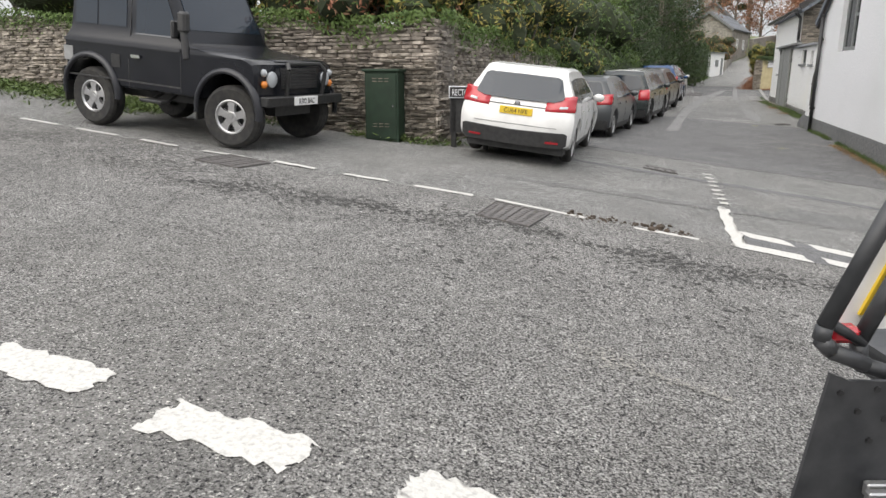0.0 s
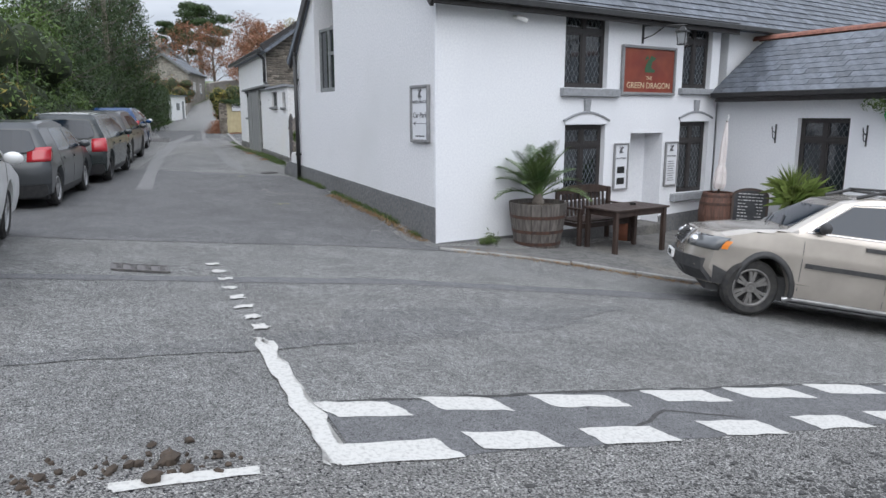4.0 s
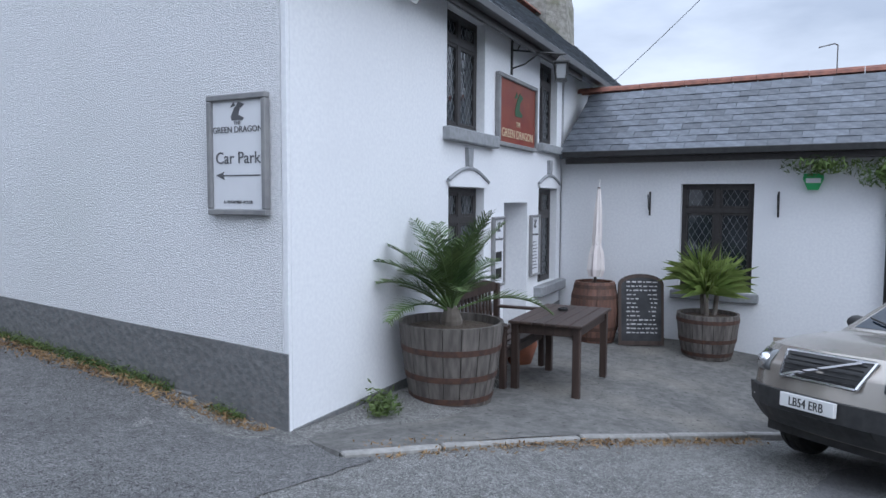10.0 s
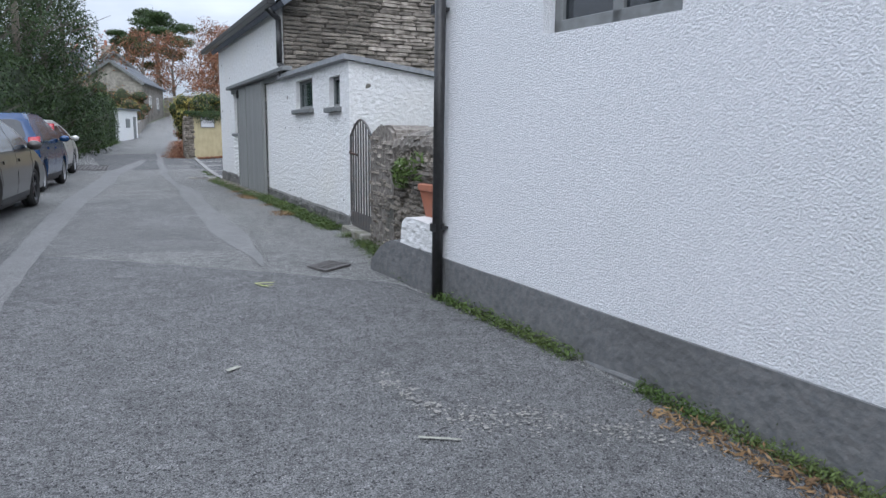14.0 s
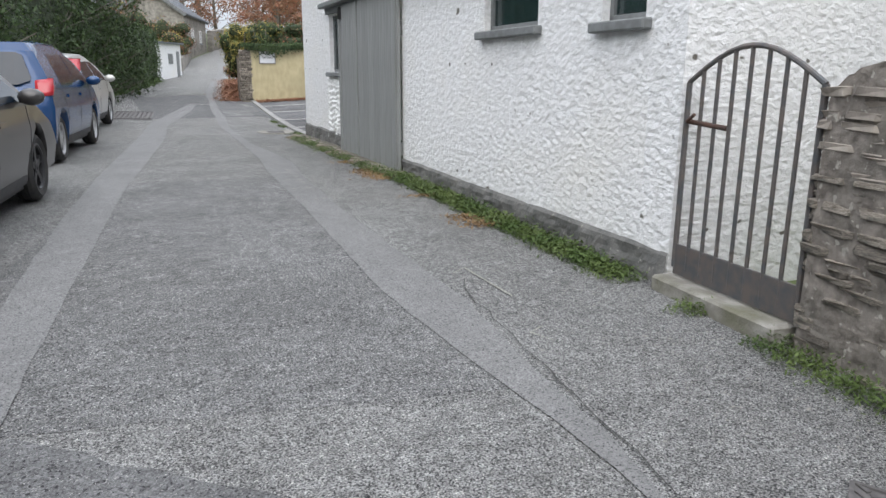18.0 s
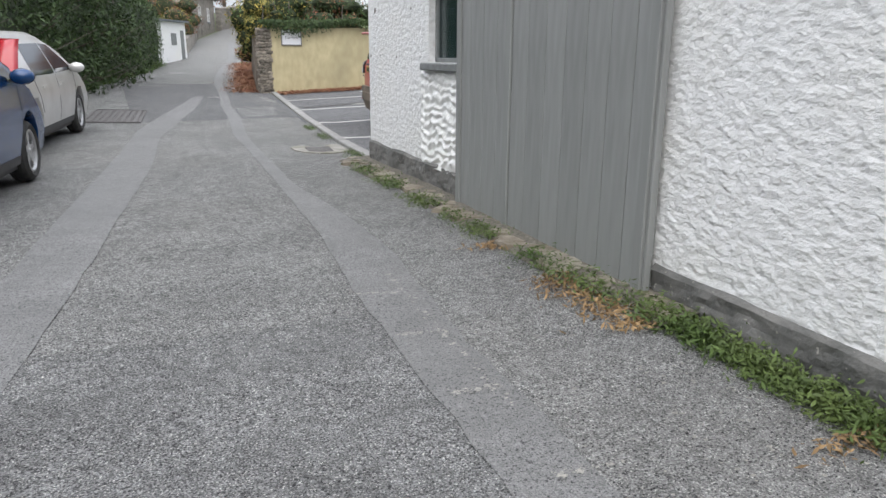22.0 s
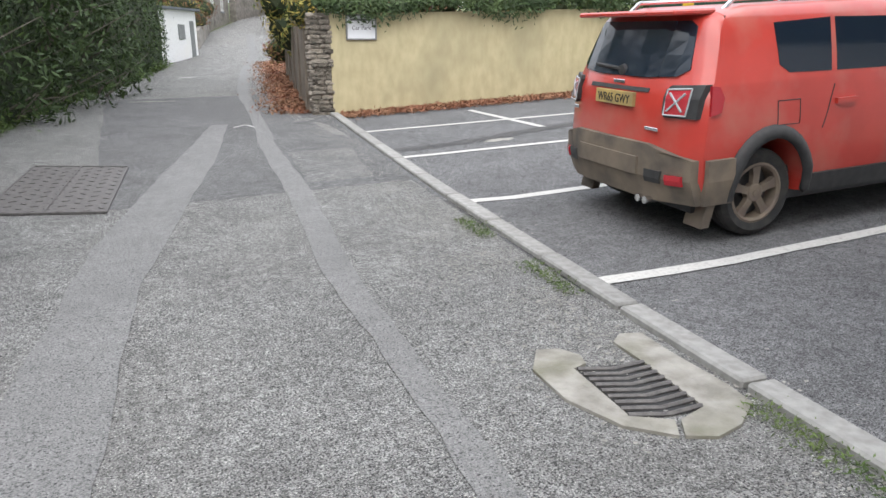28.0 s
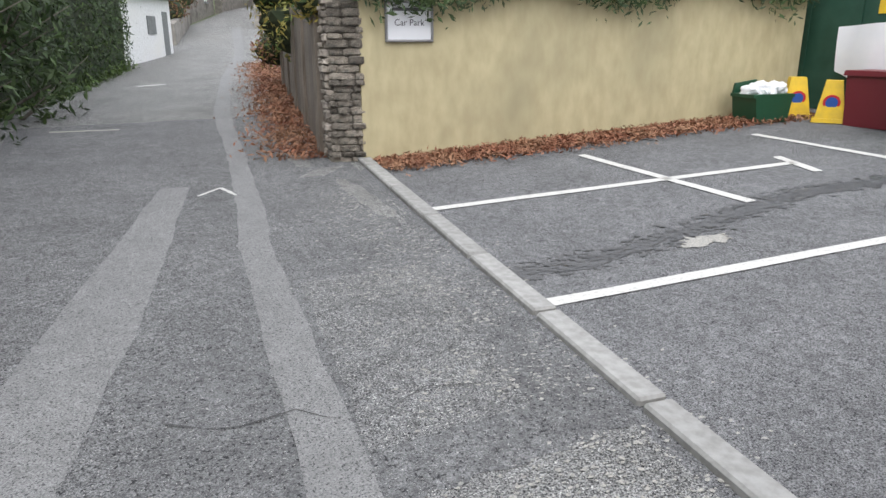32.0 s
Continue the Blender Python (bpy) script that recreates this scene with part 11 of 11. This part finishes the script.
def dormer(label, m, w, h):
    dor = thing("dormer", label, "dormer", m)
    bm = BM()
    box(bm, 0, 2.4, 0.12, w - 0.12, -0.6, h)
    part("cheek", bm, DORMER_GREY, dor)
    bm = BM()
    box(bm, -0.1, 2.4, -0.02, w + 0.02, h, h + 0.09)
    part("fascia", bm, WHITE_PAINT, dor)
    bm = BM()
    slab(bm, [(-0.14, h + 0.09), (2.4, h + 0.09), (2.4, h + 0.62), (0.55, h + 0.62)], -0.06, w + 0.06)
    part("dormer_roof", bm, SLATE_DARK, dor)
    n = int(w / 0.2)
    for i in range(n):
        bm = BM()
        lathe(bm, [(0.0, -0.1), (0.07, -0.1), (0.085, 0.09), (0.0, 0.1)], 8, m=Matrix.Translation((0.56, w * (i + 0.5) / n, h + 0.62)) @ Matrix.Rotation(radians(90), 4, "X"))
        part("ridge_tile", bm, RIDGE, dor)


DORMER_GREY = mat("dormer_grey_render", (0.34, 0.36, 0.39), 0.85, (0.27, 0.29, 0.32), 3, 5, 0.2, 20)
SLATE_DARK = mat("dark_slate", (0.045, 0.05, 0.06), 0.6, (0.085, 0.09, 0.1), 7, 6, 0.3, 20)
dormer("grey rendered dormer with dark slates and red ridge", Matrix.Translation((29.0, 5.75, 2.72)), 2.5, 0.62)
dormer("small dormer with dark slates and red ridge", Matrix.Translation((32.5, 5.3, 2.25)), 0.72, 0.5)
aer = thing("roof_aerial", "thin bent aerial pole on the white house roof", "aerial", Matrix.Translation((27.0, 9.0, 4.2)))
bm = BM()
pipe(bm, [(0, 0, 0), (0, 0, 1.62), (0, 0.08, 1.68), (0, 0.55, 1.6)], 0.02, 6)
part("mast", bm, GREY_IRON, aer)
tva = thing("roof_aerial", "comb television aerial beside the red chimney pot", "aerial", Matrix.Translation((27.2, 9.85, 3.9)))
bm = BM()
tube(bm, (0, 0, -0.1), (0, 0, 0.75), 0.02)
part("mast", bm, GREY_IRON, tva)
for k in range(4):
    bm = BM()
    tube(bm, (0, -0.1 - 0.1 * k, 0.2), (0, -0.1 - 0.1 * k, 0.62 - 0.06 * k), 0.014)
    part("element", bm, GREY_IRON, tva)
bm = BM()
tube(bm, (0, 0.02, 0.42), (0, -0.45, 0.4), 0.016)
part("boom", bm, GREY_IRON, tva)

FENCE_BROWN = mat("brown_fence_board", (0.15, 0.125, 0.105), 0.9, (0.22, 0.19, 0.16), 9, 6, 0.4, 30, stretch=(5, 5, 0.5), rnd=0.2)
PAMPAS = mat("pampas_plume", (0.62, 0.55, 0.43), 0.95, (0.5, 0.43, 0.33), 20, 5, 0.6, 40)
PURPLE_CLOTH = mat("purple_cloth", (0.075, 0.045, 0.13), 0.9, (0.1, 0.06, 0.17), 6, 5, 0.3, 14)
# garden wall, fence and terrace beyond the wing
TERR = frame_at((13.0, 8.4), (15.6, 6.4))
core = struct("wall_garden", wall_bm(3.28, -2.6, lambda s: 0.12 - 0.12 * s, 0.4, [], step=0.6), MORTAR, TERR @ Matrix.Translation((0, 0.03, 0)), "dry stone garden wall beyond the pub")
stone_wall(core, Matrix.Translation((0, -0.03, 0)), 3.28, -1.6, lambda s: 0.15 - 0.12 * s, random.Random(9), (0.06, 0.1), (0.16, 0.4))
core = struct("wall_garden_upper", wall_bm(5, -1.6, 0.15, 0.4, []), MORTAR, frame_at((12.5, 9.6), (17.5, 8.6)), "upper stone garden terrace wall")
stone_wall(core, Matrix(), 5, -1.2, lambda s: 0.15, random.Random(19), (0.07, 0.11), (0.2, 0.45))
fen = thing("garden_fence", "grey brown vertical board fence in the pub garden", "fence")
rng = random.Random(55)
for k in range(4):
    bm = BM()
    box(bm, 0.003, 0.137, -0.01 - 0.003 * k, 0.01, 0, 1.7 + 0.012 * k, 0.004)
    fm = mesh_of(bm, FENCE_BROWN, "board")
    for i in range(k, 15, 4):
        drop = 0.0 if i < 9 else 0.1 * (i - 8)
        shared("board", fm, fen, frame_at((14.5, 8.35), (14.72, 6.4)) @ Matrix.Translation((0.138 * i, 0, -1.1 - drop)))
for i, (x, y, z, w, h, a) in enumerate(((13.0, 7.95, -1.7, 0.55, 1.4, LEAF_DARK), (15.4, 7.05, -1.4, 0.75, 1.75, LEAF_DARK), (16.4, 6.5, -1.6, 0.7, 1.45, LEAF_MID), (16.0, 7.7, -1.4, 0.6, 1.9, LEAF_DARK),
                                        (18.0, 6.2, -1.7, 0.9, 1.4, LEAF_MID), (19.6, 5.5, -1.9, 0.8, 1.5, LEAF_YEL), (21.0, 4.95, -2.2, 0.8, 1.9, LEAF_YEL), (22.5, 6.0, -2.2, 1.2, 1.7, LEAF_MID), (23.5, 4.5, -2.5, 0.7, 2.0, LEAF_MID))):
    shrub("garden_shrub", "rambling shrub in the terraced pub garden", x, y, z, w, h, a, 1700, 0.05, 9, 120 + i, (LEAF_MID, 0.3))
# pale plumes of pampas grass against the white house
for i, (x, y, z, h) in enumerate(((24.2, 6.85, -2.2, 2.35), (24.4, 6.5, -2.2, 2.55), (24.3, 6.2, -2.2, 2.2), (24.6, 5.95, -2.2, 2.5), (20.6, 4.75, -2.1, 2.5), (20.8, 5.2, -2.1, 2.3))):
    pg = thing("pampas_plume", "pale cream pampas grass plume on a tall stalk", "grass", Matrix.Translation((x, y, z)))
    bm = BM()
    tube(bm, (0, 0, 0), (0.02, 0.04, h - 0.5), 0.012, 0.008, 6)
    part("stalk", bm, PAMPAS, pg)
    bm = BM()
    lathe(bm, [(0.012, h - 0.55), (0.07, h - 0.4), (0.085, h - 0.22), (0.05, h - 0.08), (0.0, h)], 9, m=Matrix.Translation((0.02, 0.04, 0)))
    for v in bm.verts:
        v.co += Vector((rng.uniform(-0.02, 0.02), rng.uniform(-0.02, 0.02), rng.uniform(-0.02, 0.02)))
    part("plume", bm, PAMPAS, pg)
# closed purple parasol and a white notice at the garden entrance
pp = thing("parasol", "closed purple parasol beside the garden entrance", "parasol", Matrix.Translation((12.6, 7.85, -2.2)))
bm = BM()
tube(bm, (0, 0, 0), (0, 0, 3.15), 0.025)
part("pole", bm, GREY_IRON, pp)
bm = BM()
lathe(bm, [(0.03, 3.1), (0.07, 2.8), (0.085, 2.4), (0.1, 2.0), (0.085, 1.75), (0.03, 1.72)], 12)
part("canopy", bm, PURPLE_CLOTH, pp)
ntc = thing("notice_board", "small white notice on a garden post", "sign", Matrix.Translation((12.6, 7.68, -2.2)))
bm = BM()
tube(bm, (0, 0, 0), (0, 0, 2.35), 0.02)
part("post", bm, WEATHERED, ntc)
bm = BM()
box(bm, -0.035, -0.02, -0.1, 0.1, 2.06, 2.34)
face = part("notice_face", bm, SIGN_WHITE, ntc)
for k in range(4):
    bm = BM()
    box(bm, -0.038, -0.0355, -0.07, 0.07 - 0.02 * (k % 2), 2.12 + 0.05 * k, 2.132 + 0.05 * k)
    part("writing_bar", bm, INK, face)
# dark picnic tables on the terrace
for tx, ty, tz, a in ((16.6, 6.3, -0.78, 12), (17.2, 5.35, -1.02, -8)):
    pt = thing("picnic_table", "dark weathered picnic table with bench seats on the terrace", "table", Matrix.Translation((tx, ty, tz - 0.68)) @ Matrix.Rotation(radians(90 + a), 4, "Z"))
    for k in range(5):
        bm = BM()
        box(bm, -0.75, 0.75, -0.35 + 0.142 * k, -0.222 + 0.142 * k, 0.64, 0.68, 0.004)
        part("tabletop_board", bm, WEATHERED, pt)
    for y in (-0.62, 0.5):
        bm = BM()
        box(bm, -0.75, 0.75, y, y + 0.14, 0.38, 0.42, 0.004)
        part("seat_board", bm, WEATHERED, pt)
    for x in (-0.5, 0.5):
        for sy in (-1, 1):
            bm = BM()
            tube(bm, (x, sy * 0.55, 0), (x, sy * 0.15, 0.64), 0.045, 0.045, 4)
            part("leg", bm, WEATHERED, pt)
        bm = BM()
        box(bm, x - 0.03, x + 0.03, -0.62, 0.62, 0.32, 0.38)
        part("crosspiece", bm, WEATHERED, pt)
    bm = BM()
    box(bm, -0.95, 0.95, -0.85, 0.85, -1.3, -0.001, 0.02)
    struct("floor_terrace", bm, STONE_I, Matrix.Translation((tx, ty, tz - 0.68)), "stone garden terrace", "terrace")
# roadside wall with upright posts down the hill, its end pier beside the sign post
RW_A, RW_B = Vector((14.4, 5.12)), Vector((26.6, 3.5))
RW_L = (RW_B - RW_A).length
RWF = frame_at(RW_A, RW_B)


def rw_ground(s):
    p = RW_A.lerp(RW_B, s / RW_L)
    return G(p.x, p.y)


rw_top = lambda s: rw_ground(s) + 0.86 + 0.06 * math.sin(1.7 * s)
core = struct("wall_roadside", wall_bm(RW_L, -4.0, lambda s: rw_top(s) - 0.05, 0.4, [], step=0.5), MORTAR, RWF @ Matrix.Translation((0, 0.03, 0)), "rough stone roadside wall running down the hill")
stone_wall(core, Matrix.Translation((0, -0.03, 0)), RW_L, -3.3, rw_top, random.Random(31), (0.06, 0.11), (0.16, 0.42))
PIER_F = frame_at((14.2, 5.56), (14.24, 5.04))
core = struct("wall_roadside_pier", wall_bm(0.53, -2.7, -1.27, 0.36, []), MORTAR, PIER_F @ Matrix.Translation((0, 0.03, 0)), "square stone end pier of the roadside wall")
stone_wall(core, Matrix.Translation((0, -0.03, 0)), 0.53, -2.4, lambda s: -1.26, random.Random(32), (0.05, 0.09), (0.12, 0.3))
fence = thing("roadside_fence", "grey timber posts standing against the roadside wall", "fence")
for i in range(9):
    s = 0.55 + 1.3 * i
    p = RWF @ Vector((s, -0.1, 0))
    bm = BM()
    box(bm, p.x - 0.045, p.x + 0.045, p.y - 0.05, p.y + 0.05, rw_ground(s) - 0.2, rw_ground(s) + 0.92 + 0.07 * (i * 7 % 3), 0.01)
    part("post", bm, WEATHERED, fence)
p, d = clump_points((14.3, 5.28, -1.2), (0.16, 0.3, 0.12), 320)
pl = thing("wall_plant", "small trailing plant on the wall pier", "plant")
leaves_mesh("foliage", p, d, 0.04, LEAF_MID, pl)
# smooth reddish pavement along the roadside wall, with its kerb
PAVE_RED = mat("reddish_asphalt_pavement", (0.11, 0.095, 0.092), 0.9, (0.17, 0.148, 0.143), 60, 5, 0.4, 90, col3=(0.135, 0.125, 0.122), scale3=0.5)
PK = [(10.7, 6.0), (10.85, 5.45), (11.5, 5.0), (12.6, 4.55), (14.7, 3.98), (18.0, 3.3), (22.0, 2.85), (28.0, 2.4)]
bm = BM()
rows = []
for i in range(36):
    t = i / 35
    u = np.interp(t, np.linspace(0, 1, 8), range(8))
    a = (float(np.interp(u, range(8), [q[0] for q in PK])), float(np.interp(u, range(8), [q[1] for q in PK])))
    b = (13.1 + 14.9 * max(0.0, t - 0.2) / 0.8, 0)
    b = (b[0], 6.3 - 3.1 * t if t < 0.2 else 5.68 - 2.4 * (t - 0.2) / 0.8)
    rows.append([bm.verts.new((a[0] + (b[0] - a[0]) * k / 6, a[1] + (b[1] - a[1]) * k / 6, G(a[0] + (b[0] - a[0]) * k / 6, a[1] + (b[1] - a[1]) * k / 6) + 0.07)) for k in range(7)])
for a, b in zip(rows, rows[1:]):
    for k in range(6):
        bm.faces.new((a[k], b[k], b[k + 1], a[k + 1]))
bmesh.ops.recalc_face_normals(bm, faces=bm.faces[:])
tagged(part("pavement_roadside", bm, PAVE_RED), "reddish worn asphalt pavement beside the roadside wall", "pavement", kind="structure")
kerb2 = thing("kerb_roadside", "low grey kerb stones of the roadside pavement", "kerb", kind="structure")
line = along(PK, 0.9)
for (p, n), (q, _) in zip(line, line[1:]):
    d = q - p
    bm = BM()
    z0, z1 = G(p.x, p.y), G(q.x, q.y)
    box(bm, 0.004, d.xy.length - 0.004, -0.06, 0.07, -0.2, 0.078, 0.014)
    ob = part("kerb_stone", bm, KERB, kerb2)
    ob.matrix_basis = Matrix.Translation((p.x, p.y, z0)) @ frame_at((p.x, p.y), (q.x, q.y)).to_3x3().to_4x4() @ Matrix.Rotation(-math.atan2(z1 - z0, d.xy.length), 4, "Y")
tufts("foot_weeds", "weeds along the foot of the roadside wall", [(14.3, 4.95), (18, 4.5), (24, 3.75)], 2600, 0.035, 0.04, WEED, 0.12, 0.07, 2.0)

stay = thing("stay_pole", "long grey leaning pole with a stay wire in the pub garden", "pole")
bm = BM()
tube(bm, (15.0, 7.55, -1.9), (15.0, 5.7, 1.45), 0.045, 0.035, 10)
part("shaft", bm, WEATHERED, stay)
bm = BM()
tube(bm, (15.0, 5.72, 1.42), (26.0, 8.4, 1.7), 0.012, 0.012, 5)
part("stay_wire", bm, GREY_IRON, stay)

slack = thing("telephone_wire", "slack thin wire along the white house gable", "wire")
bm = BM()
pipe(bm, [(25.9, 9.9 - 0.3 * i, 1.62 + 0.04 * i - 0.03 * math.sin(0.33 * i)) for i in range(11)], 0.014, 4)
part("cable", bm, INK, slack)
far_wire = thing("telephone_wire", "thin wire rising over the hanging sign", "wire")
bm = BM()
pipe(bm, [(25, 4.12, 3.95), (25, 3.6, 4.42), (25, 2.9, 5.13), (25, 1.5, 6.7)], 0.01, 4)
part("cable", bm, INK, far_wire)

# hanging sign on its post
ps = thing("pub_sign_post", "tall weathered post with a hanging red pub sign", "sign", Matrix.Translation((13.9, 5.3, 0)))
bm = BM()
box(bm, -0.13, 0.13, -0.11, 0.11, -2.5, 2.5, 0.015)
part("post", bm, WEATHERED, ps)
bm = BM()
tube(bm, (0, -0.1, 2.35), (0, -0.4, 2.37), 0.014)
tube(bm, (0, -0.1, 1.9), (0, -0.95, 1.92), 0.014)
tube(bm, (0, -0.1, 2.15), (0, -0.7, 1.92), 0.01)
for y in (-0.3, -0.8):
    tube(bm, (0, y, 1.92), (0, y, 1.8), 0.012)
part("bracket", bm, BLACK_METAL, ps)
bm = BM()
lathe(bm, [(0.03, 0.0), (0.05, -0.05), (0.1, -0.12), (0.0, -0.1)], 14, m=Matrix.Translation((0, -0.42, 2.42)))
part("lamp_hood", bm, BLACK_METAL, ps)
bm = BM()
box(bm, -0.03, 0.03, -0.97, -0.17, 1.08, 1.8, 0.01)
hb = part("hanging_board", bm, SIGN_RED, ps)
fr = Matrix.Translation((-0.034, -0.57, 0)) @ Matrix.Rotation(radians(-90), 4, "Z")
emblem(hb, 0, 0, 0.001, EMBLEM_GREEN, 0)
bm = BM()
for poly in ([(-0.1, 1.5), (0.0, 1.52), (0.04, 1.48), (0.08, 1.5), (0.1, 1.58), (0.19, 1.63), (0.1, 1.66), (0.05, 1.73), (0.0, 1.69), (-0.06, 1.74), (-0.09, 1.66), (-0.15, 1.65), (-0.11, 1.6), (-0.13, 1.54)],):
    slab(bm, poly, -0.004, 0.0, fr)
part("board_emblem", bm, EMBLEM_GREEN, hb)
text_mesh("THE", 0.075, SIGN_CREAM, "board_lettering", hb, fr @ Matrix.Translation((0, -0.004, 1.4)))
text_mesh("GREEN", 0.12, SIGN_CREAM, "board_lettering", hb, fr @ Matrix.Translation((0, -0.004, 1.28)))
text_mesh("DRAGON", 0.125, SIGN_CREAM, "board_lettering", hb, fr @ Matrix.Translation((0, -0.004, 1.12)))

# speed limit sign
sp = thing("speed_limit_sign", "round white 20 speed limit sign with a red ring", "sign", Matrix.Translation((13.4, 4.97, 0)) @ Matrix.Rotation(radians(-62), 4, "Z"))
bm = BM()
tube(bm, (0, 0, -2.4), (0, 0, 0.05), 0.04, n=12)
part("post", bm, TIN, sp)
up_ = Matrix.Translation((0, -0.045, -0.12)) @ Matrix.Rotation(radians(90), 4, "X")
bm = BM()
lathe(bm, [(0.17, 0), (0.17, 0.01), (0, 0.01)], 28, m=up_)
dd = part("red_ring", bm, mat("sign_red", (0.5, 0.02, 0.02), 0.4), sp)
bm = BM()
lathe(bm, [(0.13, 0.01), (0.13, 0.013), (0, 0.013)], 28, m=up_)
part("white_face", bm, SIGN_WHITE, dd)
text_mesh("20", 0.17, INK, "sign_numerals", dd, Matrix.Translation((0, -0.06, -0.18)))
pot2 = thing("plant_pot", "round terracotta pot by the roadside wall", "pot", gz(13.2, 5.25))
bm = BM()
lathe(bm, [(0.12, 0), (0.2, 0.2), (0.22, 0.3), (0.2, 0.3), (0.18, 0.24), (0, 0.24)], 18)
part("pot_body", bm, TERRACOTTA, pot2, smooth=True)
p, d = clump_points((0, 0, 0.36), (0.18, 0.18, 0.14), 160)
leaves_mesh("pot_plant", p, d, 0.04, LEAF_MID, pot2)
wire = thing("telephone_wire", "thin telephone wire across the sky", "wire")
bm = BM()
pts = [Vector((30, 18.6, 4.6)).lerp(Vector((30, 11.0, 11.3)), t) - Vector((0, 0, 0.6 * t * (1 - t))) for t in np.linspace(0, 1, 12)]
pipe(bm, pts, 0.016, 4)
part("cable", bm, INK, wire)

# ---- up the lane ----
STONE_FAR = mat("weathered_far_stone", (0.2, 0.185, 0.17), 0.92, (0.34, 0.315, 0.28), 5, 7, 0.8, 9, col3=(0.13, 0.12, 0.105), scale3=1.1)
HUT = frame_at((6.95, 55.7), (8.65, 58.9))
hut = thing("white_hut", "small white painted stone outbuilding at the hedge end", "building", HUT @ Matrix.Translation((0, 0, 0.7)), kind="structure")
bm = BM()
slab(bm, [(0, -0.4), (3.6, -0.4), (3.6, 1.75), (0, 1.7)], 0, 2.5)
part("wall", bm, ROUGHCAST2, hut)
bm = BM()
slab(bm, [(-0.15, 1.7), (3.75, 1.76), (3.75, 1.84), (-0.15, 1.78)], -0.15, 2.6)
part("roof", bm, SLATE_I, hut)
bm = BM()
box(bm, 1.7, 2.3, -0.03, 0.02, 0.75, 1.25)
box(bm, 2.9, 3.3, -0.02, 0.02, -0.1, 1.4)
part("window", bm, FRAME_GREY, hut)
house("stone_barn", "grey stone building with slate roof far up the lane", Matrix.Translation((10.9, 70, 2.0)) @ Matrix.Rotation(radians(69), 4, "Z"), 8.1, 4.2, 3.0, 1.5, STONE_FAR, SLATE_I, [("front", 2.2, 1.2, 0.7, 0.9), ("front", 5.2, 1.2, 0.7, 0.9)], False, -1)
house("far_house", "stone house with gables far up the lane", Matrix.Translation((13.8, 84, 3.0)) @ Matrix.Rotation(radians(90), 4, "Z"), 7, 5.4, 3.2, 2.4, STONE_FAR, SLATE_I, [("side", 0.9, 2.6, 0.9, 0.9), ("side", 2.2, 2.6, 0.9, 0.9), ("side", 3.5, 2.6, 0.9, 0.9)], False, -1, [(5, 2.7, 4.5, 6.6, 0.4)])
house("far_house", "pale rendered house behind the hedge", Matrix.Translation((3.6, 78, 2.6)), 4.5, 5, 3.4, 2.2, CREAM, SLATE_I, [("front", 1.0, 1.4, 1.0, 1.2), ("front", 2.8, 1.4, 1.0, 1.2)], False, -1)
for nm, ln, h in (("wall_upper_lane_left", [(8.9, 61.2), (10.8, 69.2)], 0.7), ("wall_upper_lane_right", [(13.3, 66), (17.6, 78), (22.5, 90)], 1.3), ("wall_upper_lane_far", [(14.2, 78.2), (19.3, 88), (24, 100)], 1.5)):
    bm = BM()
    prev = None
    for p, l in along(ln, 1.0):
        g = G(p.x, p.y)
        cur = [bm.verts.new((p.x + l.x * k, p.y + l.y * k, g + z)) for k, z in ((-0.2, -0.4), (-0.18, h), (0.2, h + 0.03), (0.25, -0.4))]
        if prev:
            for k in range(3):
                bm.faces.new((prev[k], cur[k], cur[k + 1], prev[k + 1]))
        else:
            bm.faces.new(cur)
        prev = cur
    bm.faces.new(prev[::-1])
    tagged(part(nm, bm, STONE_FAR), "rough stone wall along the upper lane", "wall", kind="structure")
# unseen plain wall, added to close the view behind the start, and hills
bm = BM()
box(bm, -25, 25, 0, 0.4, -4, 2.2)
tagged(placed(part("wall_opposite", bm, STONE_FAR), Matrix.Translation((0, -6.6, 0))), "added plain stone wall closing the unseen side of the main road", "wall", kind="structure")
bm = BM()
n = 60
ring = []
for i in range(n + 1):
    a = 2 * math.pi * i / n
    hgt = 16 + 8 * math.sin(3 * a) + 5 * math.sin(7 * a + 1)
    ring.append([bm.verts.new((r * math.cos(a), r * math.sin(a) + 40, z)) for r, z in ((330, -30), (420, hgt), (520, hgt * 1.1))])
for p, q in zip(ring, ring[1:]):
    for k in range(2):
        bm.faces.new((p[k], p[k + 1], q[k + 1], q[k]))
tagged(part("backdrop_hills", bm, GRASSLAND), "soft green hills on the horizon", "hill", kind="structure")

# ---- the plan laid out at true size ----
for ob in list(scene.objects):
    if ob.parent is None and ob.type in {"MESH", "EMPTY", "CURVE"}:
        ob.matrix_basis = Matrix.Scale(METRE, 4) @ ob.matrix_basis
